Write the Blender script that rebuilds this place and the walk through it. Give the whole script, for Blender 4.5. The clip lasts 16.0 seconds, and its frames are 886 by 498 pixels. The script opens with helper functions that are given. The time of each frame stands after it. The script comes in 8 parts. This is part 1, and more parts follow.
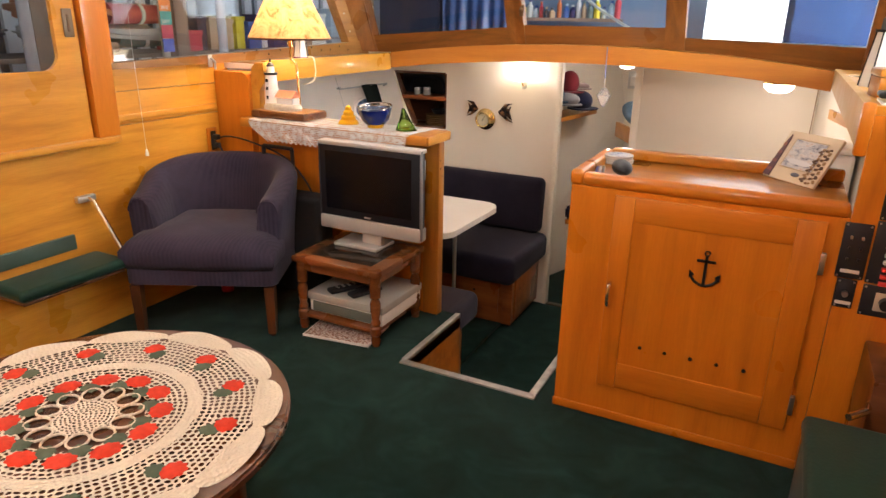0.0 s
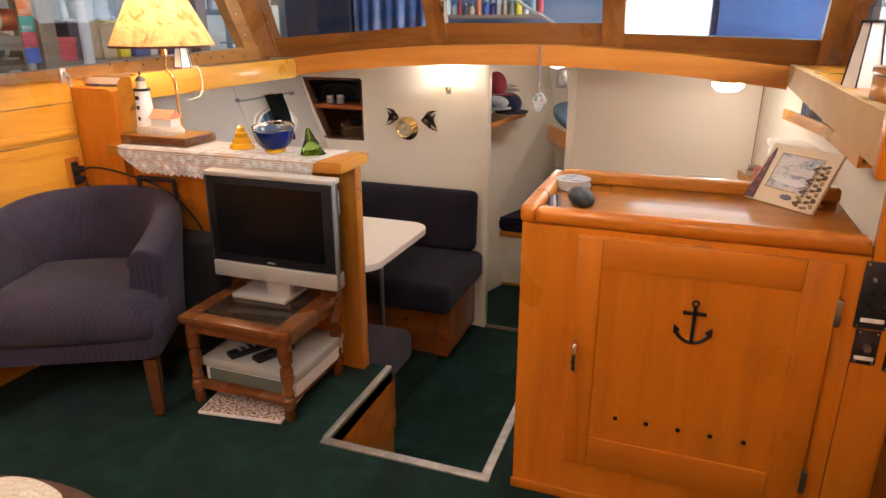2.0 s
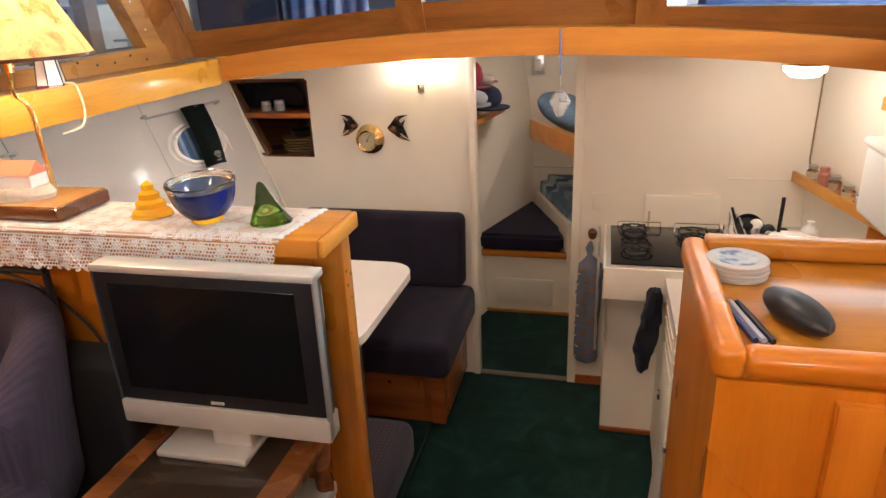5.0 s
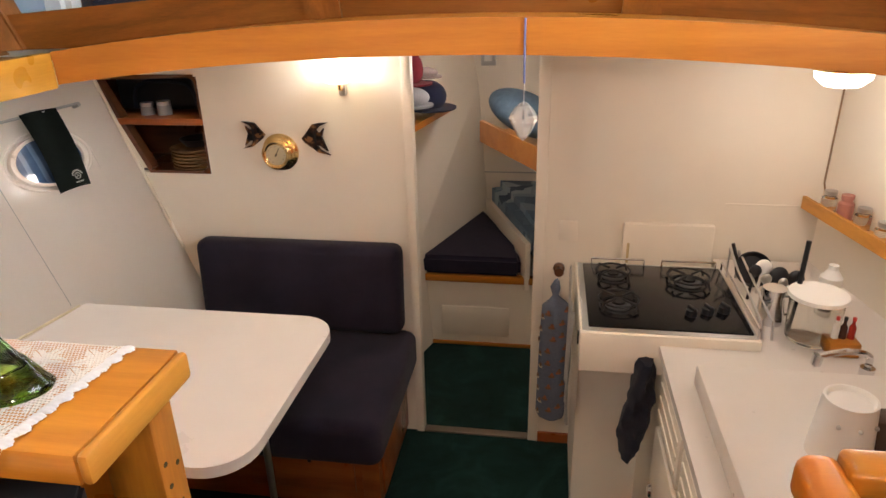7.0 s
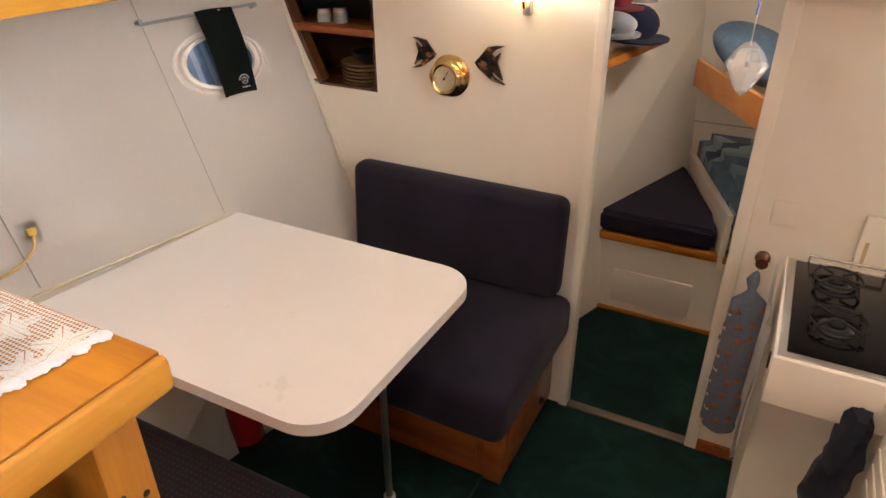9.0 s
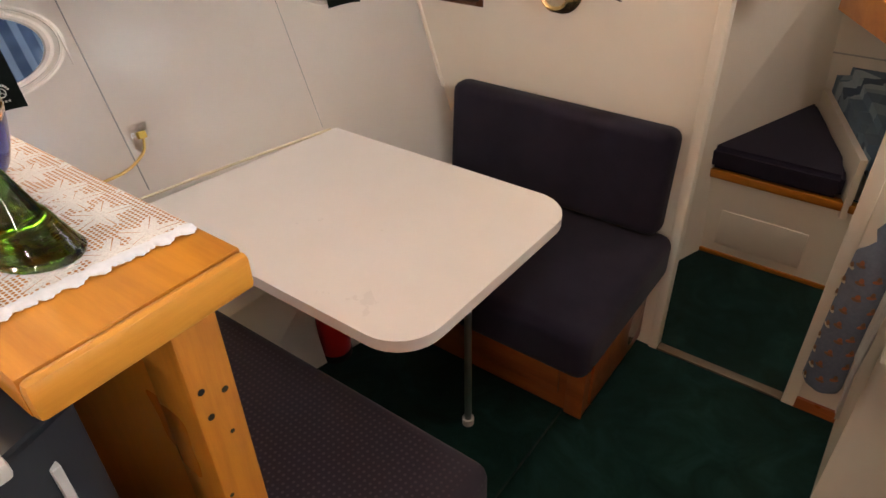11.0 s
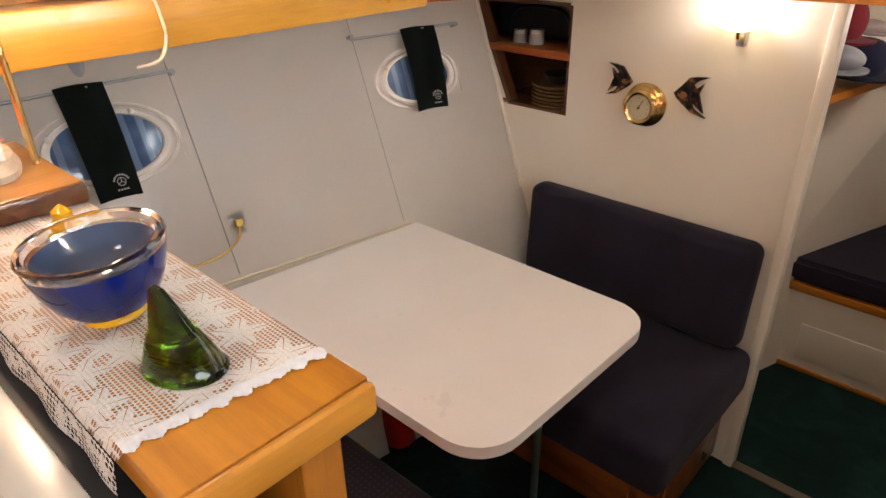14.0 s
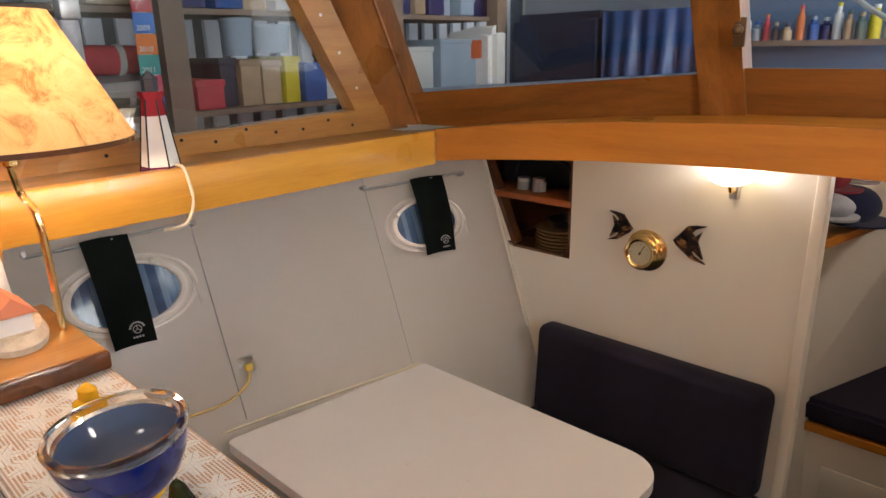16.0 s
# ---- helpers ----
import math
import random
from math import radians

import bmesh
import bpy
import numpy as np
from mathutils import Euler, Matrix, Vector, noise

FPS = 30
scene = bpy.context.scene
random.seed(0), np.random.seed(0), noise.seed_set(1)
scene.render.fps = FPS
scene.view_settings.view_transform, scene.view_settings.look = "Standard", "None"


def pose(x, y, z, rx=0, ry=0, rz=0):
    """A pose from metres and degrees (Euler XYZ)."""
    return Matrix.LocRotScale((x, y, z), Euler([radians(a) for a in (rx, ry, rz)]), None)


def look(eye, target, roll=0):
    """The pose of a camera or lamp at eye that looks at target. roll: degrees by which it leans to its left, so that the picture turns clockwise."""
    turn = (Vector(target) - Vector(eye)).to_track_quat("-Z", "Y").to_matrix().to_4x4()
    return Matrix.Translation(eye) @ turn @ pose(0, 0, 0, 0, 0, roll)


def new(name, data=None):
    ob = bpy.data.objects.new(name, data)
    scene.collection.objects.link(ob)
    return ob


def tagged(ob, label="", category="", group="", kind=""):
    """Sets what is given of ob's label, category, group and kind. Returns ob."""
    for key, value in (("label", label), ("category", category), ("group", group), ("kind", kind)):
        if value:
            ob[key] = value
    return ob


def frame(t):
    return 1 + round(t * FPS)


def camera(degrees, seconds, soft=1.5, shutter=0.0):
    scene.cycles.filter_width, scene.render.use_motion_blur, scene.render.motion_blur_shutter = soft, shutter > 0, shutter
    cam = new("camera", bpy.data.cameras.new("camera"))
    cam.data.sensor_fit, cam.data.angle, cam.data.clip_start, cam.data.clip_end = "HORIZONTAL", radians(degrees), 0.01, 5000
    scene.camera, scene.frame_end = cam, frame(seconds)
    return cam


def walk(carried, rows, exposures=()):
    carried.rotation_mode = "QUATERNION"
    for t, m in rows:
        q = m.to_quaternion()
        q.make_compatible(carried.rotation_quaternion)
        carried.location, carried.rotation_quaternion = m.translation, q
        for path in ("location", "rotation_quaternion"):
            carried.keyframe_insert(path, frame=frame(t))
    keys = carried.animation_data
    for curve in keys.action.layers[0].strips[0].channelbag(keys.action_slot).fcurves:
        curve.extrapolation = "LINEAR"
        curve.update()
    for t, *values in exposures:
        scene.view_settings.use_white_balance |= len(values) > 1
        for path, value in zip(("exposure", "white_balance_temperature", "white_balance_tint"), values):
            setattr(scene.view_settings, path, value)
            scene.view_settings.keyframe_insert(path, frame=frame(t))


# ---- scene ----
cam = camera(67.8, 16.0)
METRES, EYE, TILT, LEAN, TURN = 2.7, 1.255, 0.0, 0.0, 26.7
ROWS = [
    (0.0, 0.0, 0.0, 0.0, 0.35, -19.18, -1.0),
    (0.5, -0.0133, 0.0346, -0.0011, -3.38, -18.96, -0.0),
    (1.0, -0.0108, 0.0749, -0.0006, -6.67, -19.74, -0.67),
    (1.5, 0.0032, 0.127, -0.0018, -5.75, -18.39, 0.65),
    (2.0, 0.0086, 0.1764, -0.0002, -6.6, -19.24, 0.12),
    (2.5, -0.0078, 0.2377, 0.0007, -9.44, -18.69, 1.01),
    (3.0, -0.0232, 0.2867, -0.0003, -12.03, -19.31, 1.31),
    (5.5, -0.0206, 0.5686, -0.0003, -13.76, -21.16, 2.51),
    (6.0, 0.0028, 0.6314, 0.0005, -14.16, -21.22, 2.93),
    (6.5, 0.0234, 0.69, 0.001, -15.34, -21.46, 1.45),
    (7.0, 0.0449, 0.741, -0.0031, -17.86, -22.89, 1.31),
    (7.5, 0.0731, 0.7756, -0.0045, -11.86, -22.99, 1.21),
    (8.0, 0.102, 0.7993, -0.0062, -3.63, -25.08, 0.76),
    (8.5, 0.1049, 0.8315, -0.0132, -1.81, -26.75, 0.84),
    (9.0, 0.1054, 0.8532, -0.0245, 0.81, -28.92, 0.39),
    (9.5, 0.1127, 0.8624, -0.0329, 5.18, -32.06, 0.55),
    (10.0, 0.1118, 0.866, -0.0407, 7.27, -34.93, 1.34),
    (12.5, 0.0921, 0.8637, -0.034, 13.57, -33.53, 1.34),
    (13.0, 0.0884, 0.863, -0.0273, 14.64, -31.48, 1.08),
    (13.5, 0.0856, 0.8623, -0.0215, 15.18, -29.48, 1.01),
    (14.0, 0.0827, 0.8618, -0.0154, 15.76, -27.71, 0.8),
    (14.5, 0.0819, 0.8618, -0.0095, 16.2, -25.77, 0.9),
    (15.0, 0.0829, 0.8631, -0.0016, 16.23, -22.76, 1.45),
    (15.5, 0.081, 0.8608, 0.006, 16.5, -19.77, 1.39),
    (16.0, 0.0812, 0.858, 0.0142, 16.2, -17.12, 1.0),
]
EXPOSURES = [(0.0, 0.0), (3.0, -0.05), (5.5, 0.12), (6.0, 0.18), (7.0, 0.0), (8.5, 0.08), (10.0, 0.0), (12.5, -0.32), (13.5, -0.26), (14.5, -0.38), (15.0, -0.55), (16.0, -0.62)]
walk(cam, [(t, pose(0, 0, EYE, TILT, LEAN, TURN) @ pose(METRES * x, METRES * y, METRES * z, 90 + pitch, roll, yaw)) for t, x, y, z, yaw, pitch, roll in ROWS], exposures=EXPOSURES)

# ---- world, sun, large lights, exposure ----
world = bpy.data.worlds.new("shed_sky")
scene.world = world
world.use_nodes = True
_nt = world.node_tree
_sky = _nt.nodes.new("ShaderNodeTexSky")
_sky.sky_type = 'NISHITA'
_sky.sun_disc = False
_sky.sun_elevation, _sky.sun_rotation = radians(50), radians(60)
_nt.links.new(_sky.outputs[0], _nt.nodes["Background"].inputs[0])
_nt.nodes["Background"].inputs[1].default_value = 0.05
_sun = bpy.data.lights.new("sun", 'SUN')
_sun.energy, _sun.angle, _sun.color = 0.15, radians(15), (1.0, 0.96, 0.9)
new("sun", _sun).matrix_world = look((3, 2, 6), (0, 3.5, 0))

WARM = (1.0, 0.90, 0.86)


def lamp_light(name, kind, where, watts, size=0.06, colour=WARM, target=None):
    d = bpy.data.lights.new(name, kind)
    d.energy, d.color = watts, colour
    if kind == 'AREA':
        d.shape, d.size = 'DISK', size
    else:
        d.shadow_soft_size = size
    ob = new(name, d)
    ob.matrix_world = look(where, target or (where[0], where[1] + 0.001, where[2] - 1))
    return ob


# ---- materials ----
def mat(name, colour, rough=0.5, metal=0.0, spec=0.5, coat=0.0, trans=0.0, emit=None, strength=0.0, ior=1.45):
    m = bpy.data.materials.new(name)
    m.use_nodes = True
    b = m.node_tree.nodes["Principled BSDF"]
    b.inputs["Base Color"].default_value = (*colour, 1)
    b.inputs["Roughness"].default_value = rough
    b.inputs["Metallic"].default_value = metal
    b.inputs["Specular IOR Level"].default_value = spec
    b.inputs["Coat Weight"].default_value = coat
    b.inputs["Coat Roughness"].default_value = 0.12
    b.inputs["Transmission Weight"].default_value = trans
    b.inputs["IOR"].default_value = ior
    if emit:
        b.inputs["Emission Color"].default_value = (*emit, 1)
        b.inputs["Emission Strength"].default_value = strength
    return m


def node(m, kind, **values):
    n = m.node_tree.nodes.new(kind)
    for k, v in values.items():
        n.inputs[k.replace("_", " ")].default_value = v
    return n


def link(m, a, b):
    m.node_tree.links.new(a, b)


def coords(m, scale=(1, 1, 1), turn=(0, 0, 0)):
    tc = node(m, "ShaderNodeTexCoord")
    mp = node(m, "ShaderNodeMapping")
    mp.inputs["Scale"].default_value = scale
    mp.inputs["Rotation"].default_value = turn
    link(m, tc.outputs["Object"], mp.inputs["Vector"])
    return mp.outputs["Vector"]


def ramp(m, fac, stops):
    r = node(m, "ShaderNodeValToRGB")
    e = r.color_ramp.elements
    e[0].position, e[0].color = stops[0][0], (*stops[0][1], 1)
    e[1].position, e[1].color = stops[-1][0], (*stops[-1][1], 1)
    for p, c in stops[1:-1]:
        x = e.new(p)
        x.color = (*c, 1)
    link(m, fac, r.inputs[0])
    return r.outputs[0]


def noise_tex(m, vec, scale, detail=4.0, rough=0.6, distort=0.0):
    n = node(m, "ShaderNodeTexNoise", Scale=scale, Detail=detail, Roughness=rough, Distortion=distort)
    link(m, vec, n.inputs["Vector"])
    return n.outputs["Fac"]


def mixc(m, fac, a, b, mode='MIX'):
    x = node(m, "ShaderNodeMix")
    x.data_type, x.blend_type = 'RGBA', mode
    for v, i in ((fac, 0), (a, 6), (b, 7)):
        if isinstance(v, (int, float)):
            x.inputs[i].default_value = v
        elif isinstance(v, tuple):
            x.inputs[i].default_value = (*v, 1)
        else:
            link(m, v, x.inputs[i])
    return x.outputs[2]


def bump(m, height, strength=0.2, dist=0.002):
    b = node(m, "ShaderNodeBump", Strength=strength, Distance=dist)
    link(m, height, b.inputs["Height"])
    link(m, b.outputs[0], m.node_tree.nodes["Principled BSDF"].inputs["Normal"])


def bsdf(m):
    return m.node_tree.nodes["Principled BSDF"]


def wood(name, dark, mid, light, axis='x', rough=0.33, coat=0.35, ring=1.0):
    """Varnished timber with its grain along one axis."""
    m = mat(name, mid, rough, coat=coat)
    s = {'x': (1.2, 14, 14), 'y': (14, 1.2, 14), 'z': (14, 14, 1.2)}[axis]
    v = coords(m, s)
    broad = noise_tex(m, v, 1.1 * ring, 3, 0.55, 0.6)
    fine = noise_tex(m, coords(m, tuple(k * 6 for k in s)), 2.2, 4, 0.7)
    blotch = noise_tex(m, coords(m), 3.0, 3, 0.5)
    c = ramp(m, broad, [(0.3, dark), (0.5, mid), (0.72, light)])
    c = mixc(m, 0.22, c, ramp(m, fine, [(0.35, dark), (0.65, light)]))
    c = mixc(m, 0.18, c, ramp(m, blotch, [(0.35, dark), (0.65, light)]), 'MULTIPLY')
    link(m, c, bsdf(m).inputs["Base Color"])
    r = ramp(m, blotch, [(0.3, (rough - 0.08,) * 3), (0.7, (rough + 0.1,) * 3)])
    link(m, r, bsdf(m).inputs["Roughness"])
    bump(m, fine, 0.08, 0.001)
    return m


def paint(name, colour, rough=0.35, spot=0.06, bumpy=0.06, scale=2.0):
    m = mat(name, colour, rough)
    a = noise_tex(m, coords(m), scale, 4, 0.6)
    low = tuple(k * (1 - spot) for k in colour)
    c = ramp(m, a, [(0.3, low), (0.7, colour)])
    link(m, c, bsdf(m).inputs["Base Color"])
    r = ramp(m, noise_tex(m, coords(m), 9.0), [(0.3, (rough * 0.8,) * 3), (0.7, (rough * 1.25,) * 3)])
    link(m, r, bsdf(m).inputs["Roughness"])
    bump(m, noise_tex(m, coords(m), 60.0, 3), bumpy, 0.002)
    return m


def cloth(name, dark, light, stripe=None, scale=500.0, rough=0.95):
    """Woven upholstery; stripe gives the spacing of fine ribs along local x."""
    m = mat(name, dark, rough, spec=0.2)
    a = noise_tex(m, coords(m), 5.0, 4)
    f = noise_tex(m, coords(m), scale, 2)
    c = ramp(m, a, [(0.3, dark), (0.75, light)])
    h = f
    if stripe:
        w = node(m, "ShaderNodeTexWave", Scale=1.0 / stripe / 6.283 * 2 * math.pi / 3.14159, Distortion=0.6, Detail=2.0)
        w.bands_direction = 'X'
        link(m, coords(m), w.inputs["Vector"])
        c = mixc(m, w.outputs["Fac"], c, mixc(m, 0.45, c, light))
        h = mixc(m, 0.5, f, w.outputs["Fac"])
    c = mixc(m, 0.35, c, ramp(m, f, [(0.3, dark), (0.7, light)]))
    link(m, c, bsdf(m).inputs["Base Color"])
    bsdf(m).inputs["Sheen Weight"].default_value = 0.06
    bump(m, h, 0.35, 0.0015)
    return m


PINE = wood("varnished_pine", (0.32, 0.115, 0.009), (0.48, 0.185, 0.016), (0.58, 0.245, 0.028), 'x')
PINE_Y = wood("varnished_pine_fore_aft", (0.46, 0.19, 0.016), (0.64, 0.285, 0.030), (0.74, 0.36, 0.048), 'y')
PINE_Z = wood("varnished_pine_upright", (0.47, 0.145, 0.008), (0.60, 0.195, 0.011), (0.68, 0.24, 0.018), 'z')
PINE_RAIL = wood("varnished_pine_rail", (0.45, 0.138, 0.008), (0.57, 0.185, 0.011), (0.66, 0.23, 0.018), 'x')
YELLOW_Y = wood("pale_varnished_fir", (0.44, 0.195, 0.018), (0.57, 0.28, 0.032), (0.66, 0.35, 0.055), 'y')
BEAM = wood("reddish_varnished_beam", (0.40, 0.138, 0.017), (0.50, 0.187, 0.025), (0.58, 0.238, 0.038), 'x', ring=0.7)
LEDGE_X = wood("aged_varnished_ledge", (0.29, 0.10, 0.007), (0.43, 0.165, 0.012), (0.53, 0.22, 0.020), 'x')
POST_Z = wood("aged_varnished_post", (0.27, 0.095, 0.009), (0.40, 0.15, 0.014), (0.50, 0.20, 0.022), 'z')
WORN_Y = wood("worn_sill_fir", (0.24, 0.10, 0.025), (0.36, 0.17, 0.045), (0.46, 0.23, 0.06), 'y')
# Mahogany tone, darkened further in the colour for the backlit window frames.
FRAME_X = wood("window_frame_mahogany", (0.11, 0.036, 0.007), (0.20, 0.070, 0.013), (0.28, 0.108, 0.023), 'x')
FRAME_Z = wood("window_frame_mahogany_upright", (0.11, 0.036, 0.007), (0.21, 0.075, 0.014), (0.30, 0.115, 0.025), 'z')
DARKWOOD = wood("dark_stained_wood", (0.045, 0.013, 0.004), (0.095, 0.030, 0.009), (0.16, 0.056, 0.019), 'x', rough=0.28, coat=0.5)
TABLEWOOD = wood("brown_side_table_wood", (0.10, 0.030, 0.008), (0.19, 0.064, 0.016), (0.28, 0.105, 0.030), 'x', rough=0.26, coat=0.5)
DARKWOOD_Z = wood("dark_stained_wood_upright", (0.045, 0.013, 0.004), (0.095, 0.030, 0.009), (0.16, 0.056, 0.019), 'z', rough=0.3, coat=0.4)
REDWOOD = wood("mahogany_locker", (0.22, 0.055, 0.012), (0.36, 0.10, 0.022), (0.46, 0.15, 0.035), 'x')
WHITE = paint("cream_paint", (0.81, 0.74, 0.625), 0.42)
HULLW = paint("glossy_white_liner", (0.95, 0.875, 0.785), 0.14, 0.04, 0.03)
LAMINATE = paint("white_laminate", (0.86, 0.81, 0.78), 0.34, 0.03, 0.05, 6.0)
WORKTOP = paint("cream_worktop", (0.66, 0.61, 0.56), 0.34, 0.03, 0.05, 6.0)
WHITEPLASTIC = mat("white_plastic", (0.80, 0.78, 0.74), 0.35)
NAVY = cloth("navy_upholstery", (0.010, 0.008, 0.016), (0.024, 0.019, 0.034))
BENCHCLOTH = cloth("dotted_navy_upholstery", (0.016, 0.012, 0.020), (0.036, 0.028, 0.040))
_bv = node(BENCHCLOTH, "ShaderNodeTexVoronoi", Scale=62.0, Randomness=0.1)
link(BENCHCLOTH, coords(BENCHCLOTH), _bv.inputs["Vector"])
link(BENCHCLOTH, ramp(BENCHCLOTH, _bv.outputs["Distance"], [(0.16, (0.050, 0.040, 0.052)), (0.30, (0.026, 0.020, 0.030))]), bsdf(BENCHCLOTH).inputs["Base Color"])
CHAIRCLOTH = cloth("navy_ribbed_upholstery", (0.010, 0.007, 0.015), (0.050, 0.038, 0.062), stripe=0.016)
GREENPAD = cloth("green_vinyl", (0.004, 0.022, 0.014), (0.008, 0.038, 0.024), scale=120.0, rough=0.5)
BLACK = mat("black_plastic", (0.012, 0.012, 0.014), 0.42)
SCREEN = mat("tv_screen", (0.004, 0.004, 0.005), 0.14, spec=0.25)
SILVER = mat("silver_plastic", (0.46, 0.45, 0.42), 0.35, 0.3)
CHROME = mat("chrome", (0.75, 0.75, 0.76), 0.16, 1.0)
STEEL = mat("brushed_steel", (0.55, 0.55, 0.54), 0.35, 1.0)
BRASS = mat("polished_brass", (0.84, 0.62, 0.29), 0.2, 1.0)
ALU = paint("worn_aluminium_strip", (0.46, 0.44, 0.41), 0.42, 0.35, 0.2, 30.0)
ALU.node_tree.nodes["Principled BSDF"].inputs["Metallic"].default_value = 0.7
IRON = mat("black_iron", (0.012, 0.011, 0.011), 0.5, 0.4)
GLASS = mat("window_glass", (0.95, 0.97, 0.98), 0.02, trans=1.0)


def carpet():
    m = mat("dark_green_carpet", (0.004, 0.024, 0.018), 0.95, spec=0.15)
    big = noise_tex(m, coords(m), 5.5, 5, 0.65, 0.8)
    fine = noise_tex(m, coords(m), 420.0, 2)
    c = ramp(m, big, [(0.32, (0.0012, 0.009, 0.007)), (0.50, (0.0045, 0.023, 0.019)), (0.66, (0.012, 0.045, 0.037))])
    c = mixc(m, 0.35, c, ramp(m, fine, [(0.3, (0.001, 0.008, 0.006)), (0.7, (0.006, 0.029, 0.022))]))
    link(m, c, bsdf(m).inputs["Base Color"])
    bsdf(m).inputs["Sheen Weight"].default_value = 0.05
    bump(m, mixc(m, 0.4, fine, big), 0.6, 0.004)
    return m


CARPET = carpet()


# ---- mesh helpers ----
def bx(bm, x0, x1, y0, y1, z0, z1, bevel=0.0, seg=2, m=None):
    r = bmesh.ops.create_cube(bm, size=1.0)
    vs = r["verts"]
    for v in vs:
        v.co = Vector(((x0 + x1) / 2 + v.co.x * (x1 - x0), (y0 + y1) / 2 + v.co.y * (y1 - y0), (z0 + z1) / 2 + v.co.z * (z1 - z0)))
        if m:
            v.co = m @ v.co
    if bevel:
        es = list({e for v in vs for e in v.link_edges})
        bmesh.ops.bevel(bm, geom=es, offset=bevel, segments=seg, profile=0.5, affect='EDGES')
    return bm


def cyl(bm, p0, p1, r0, r1=None, seg=16, caps=True):
    p0, p1 = Vector(p0), Vector(p1)
    d = p1 - p0
    q = d.to_track_quat('Z', 'Y').to_matrix().to_4x4()
    bmesh.ops.create_cone(bm, cap_ends=caps, segments=seg, radius1=r0, radius2=r0 if r1 is None else r1, depth=d.length,
                          matrix=Matrix.Translation((p0 + p1) / 2) @ q)
    return bm


def ball(bm, c, r, sc=(1, 1, 1), u=16, v=10, m=None):
    mm = Matrix.Translation(c) @ (m or Matrix.Identity(4)) @ Matrix.Diagonal((*sc, 1))
    bmesh.ops.create_uvsphere(bm, u_segments=u, v_segments=v, radius=r, matrix=mm)
    return bm


def lathe(bm, profile, m=None, seg=32):
    """Turns (radius, height) pairs about the local z axis."""
    m = m or Matrix.Identity(4)
    rings = []
    for r, z in profile:
        rings.append([bm.verts.new(m @ Vector((r * math.cos(a), r * math.sin(a), z))) for a in (2 * math.pi * i / seg for i in range(seg))] if r > 1e-5
                     else [bm.verts.new(m @ Vector((0, 0, z)))])
    for a, b in zip(rings, rings[1:]):
        for i in range(seg):
            j = (i + 1) % seg
            if len(a) == 1 and len(b) == 1:
                continue
            if len(a) == 1:
                bm.faces.new((a[0], b[j], b[i]))
            elif len(b) == 1:
                bm.faces.new((a[i], a[j], b[0]))
            else:
                bm.faces.new((a[i], a[j], b[j], b[i]))
    return bm


def prism(bm, pts, lo, hi, axis='z', m=None):
    """A plate with the outline pts, between lo and hi along axis."""
    def at(p, h):
        v = {'z': (p[0], p[1], h), 'y': (p[0], h, p[1]), 'x': (h, p[0], p[1])}[axis]
        return m @ Vector(v) if m else Vector(v)
    a = [bm.verts.new(at(p, lo)) for p in pts]
    b = [bm.verts.new(at(p, hi)) for p in pts]
    n = len(pts)
    bm.faces.new(a[::-1])
    bm.faces.new(b)
    for i in range(n):
        j = (i + 1) % n
        bm.faces.new((a[i], a[j], b[j], b[i]))
    bmesh.ops.recalc_face_normals(bm, faces=bm.faces)
    return bm


def tube(bm, pts, r, seg=8, closed=False):
    pts = [Vector(p) for p in pts]
    n = len(pts)
    rings = []
    up = Vector((0, 0, 1))
    for i, p in enumerate(pts):
        d = (pts[(i + 1) % n] if (closed or i < n - 1) else p) - (pts[i - 1] if (closed or i > 0) else p)
        d.normalize()
        side = d.cross(up)
        if side.length < 0.05:
            side = d.cross(Vector((1, 0, 0)))
        side.normalize()
        v = side.cross(d)
        rr = r[i] if isinstance(r, (list, tuple)) else r
        rings.append([bm.verts.new(p + rr * (math.cos(a) * side + math.sin(a) * v)) for a in (2 * math.pi * k / seg for k in range(seg))])
    for i in range(n if closed else n - 1):
        a, b = rings[i], rings[(i + 1) % n]
        for k in range(seg):
            bm.faces.new((a[k], a[(k + 1) % seg], b[(k + 1) % seg], b[k]))
    if not closed:
        bm.faces.new(rings[0][::-1])
        bm.faces.new(rings[-1])
    bmesh.ops.recalc_face_normals(bm, faces=bm.faces)
    return bm


def slab(bm, quad, offset):
    """A plate whose one face is the four points, with thickness along offset."""
    a = [bm.verts.new(Vector(p)) for p in quad]
    b = [bm.verts.new(Vector(p) + Vector(offset)) for p in quad]
    bm.faces.new(a)
    bm.faces.new(b[::-1])
    for i in range(4):
        j = (i + 1) % 4
        bm.faces.new((a[j], a[i], b[i], b[j]))
    bmesh.ops.recalc_face_normals(bm, faces=bm.faces)
    return bm


def curve_pts(pts, n=24):
    """A smooth line through the given points."""
    pts = [Vector(p) for p in pts]
    out = []
    for i in range(len(pts) - 1):
        p0, p1, p2, p3 = pts[max(i - 1, 0)], pts[i], pts[i + 1], pts[min(i + 2, len(pts) - 1)]
        for k in range(n):
            t = k / n
            out.append(0.5 * (2 * p1 + (p2 - p0) * t + (2 * p0 - 5 * p1 + 4 * p2 - p3) * t * t + (3 * p1 - p0 - 3 * p2 + p3) * t ** 3))
    return out + [pts[-1]]


def B():
    return bmesh.new()


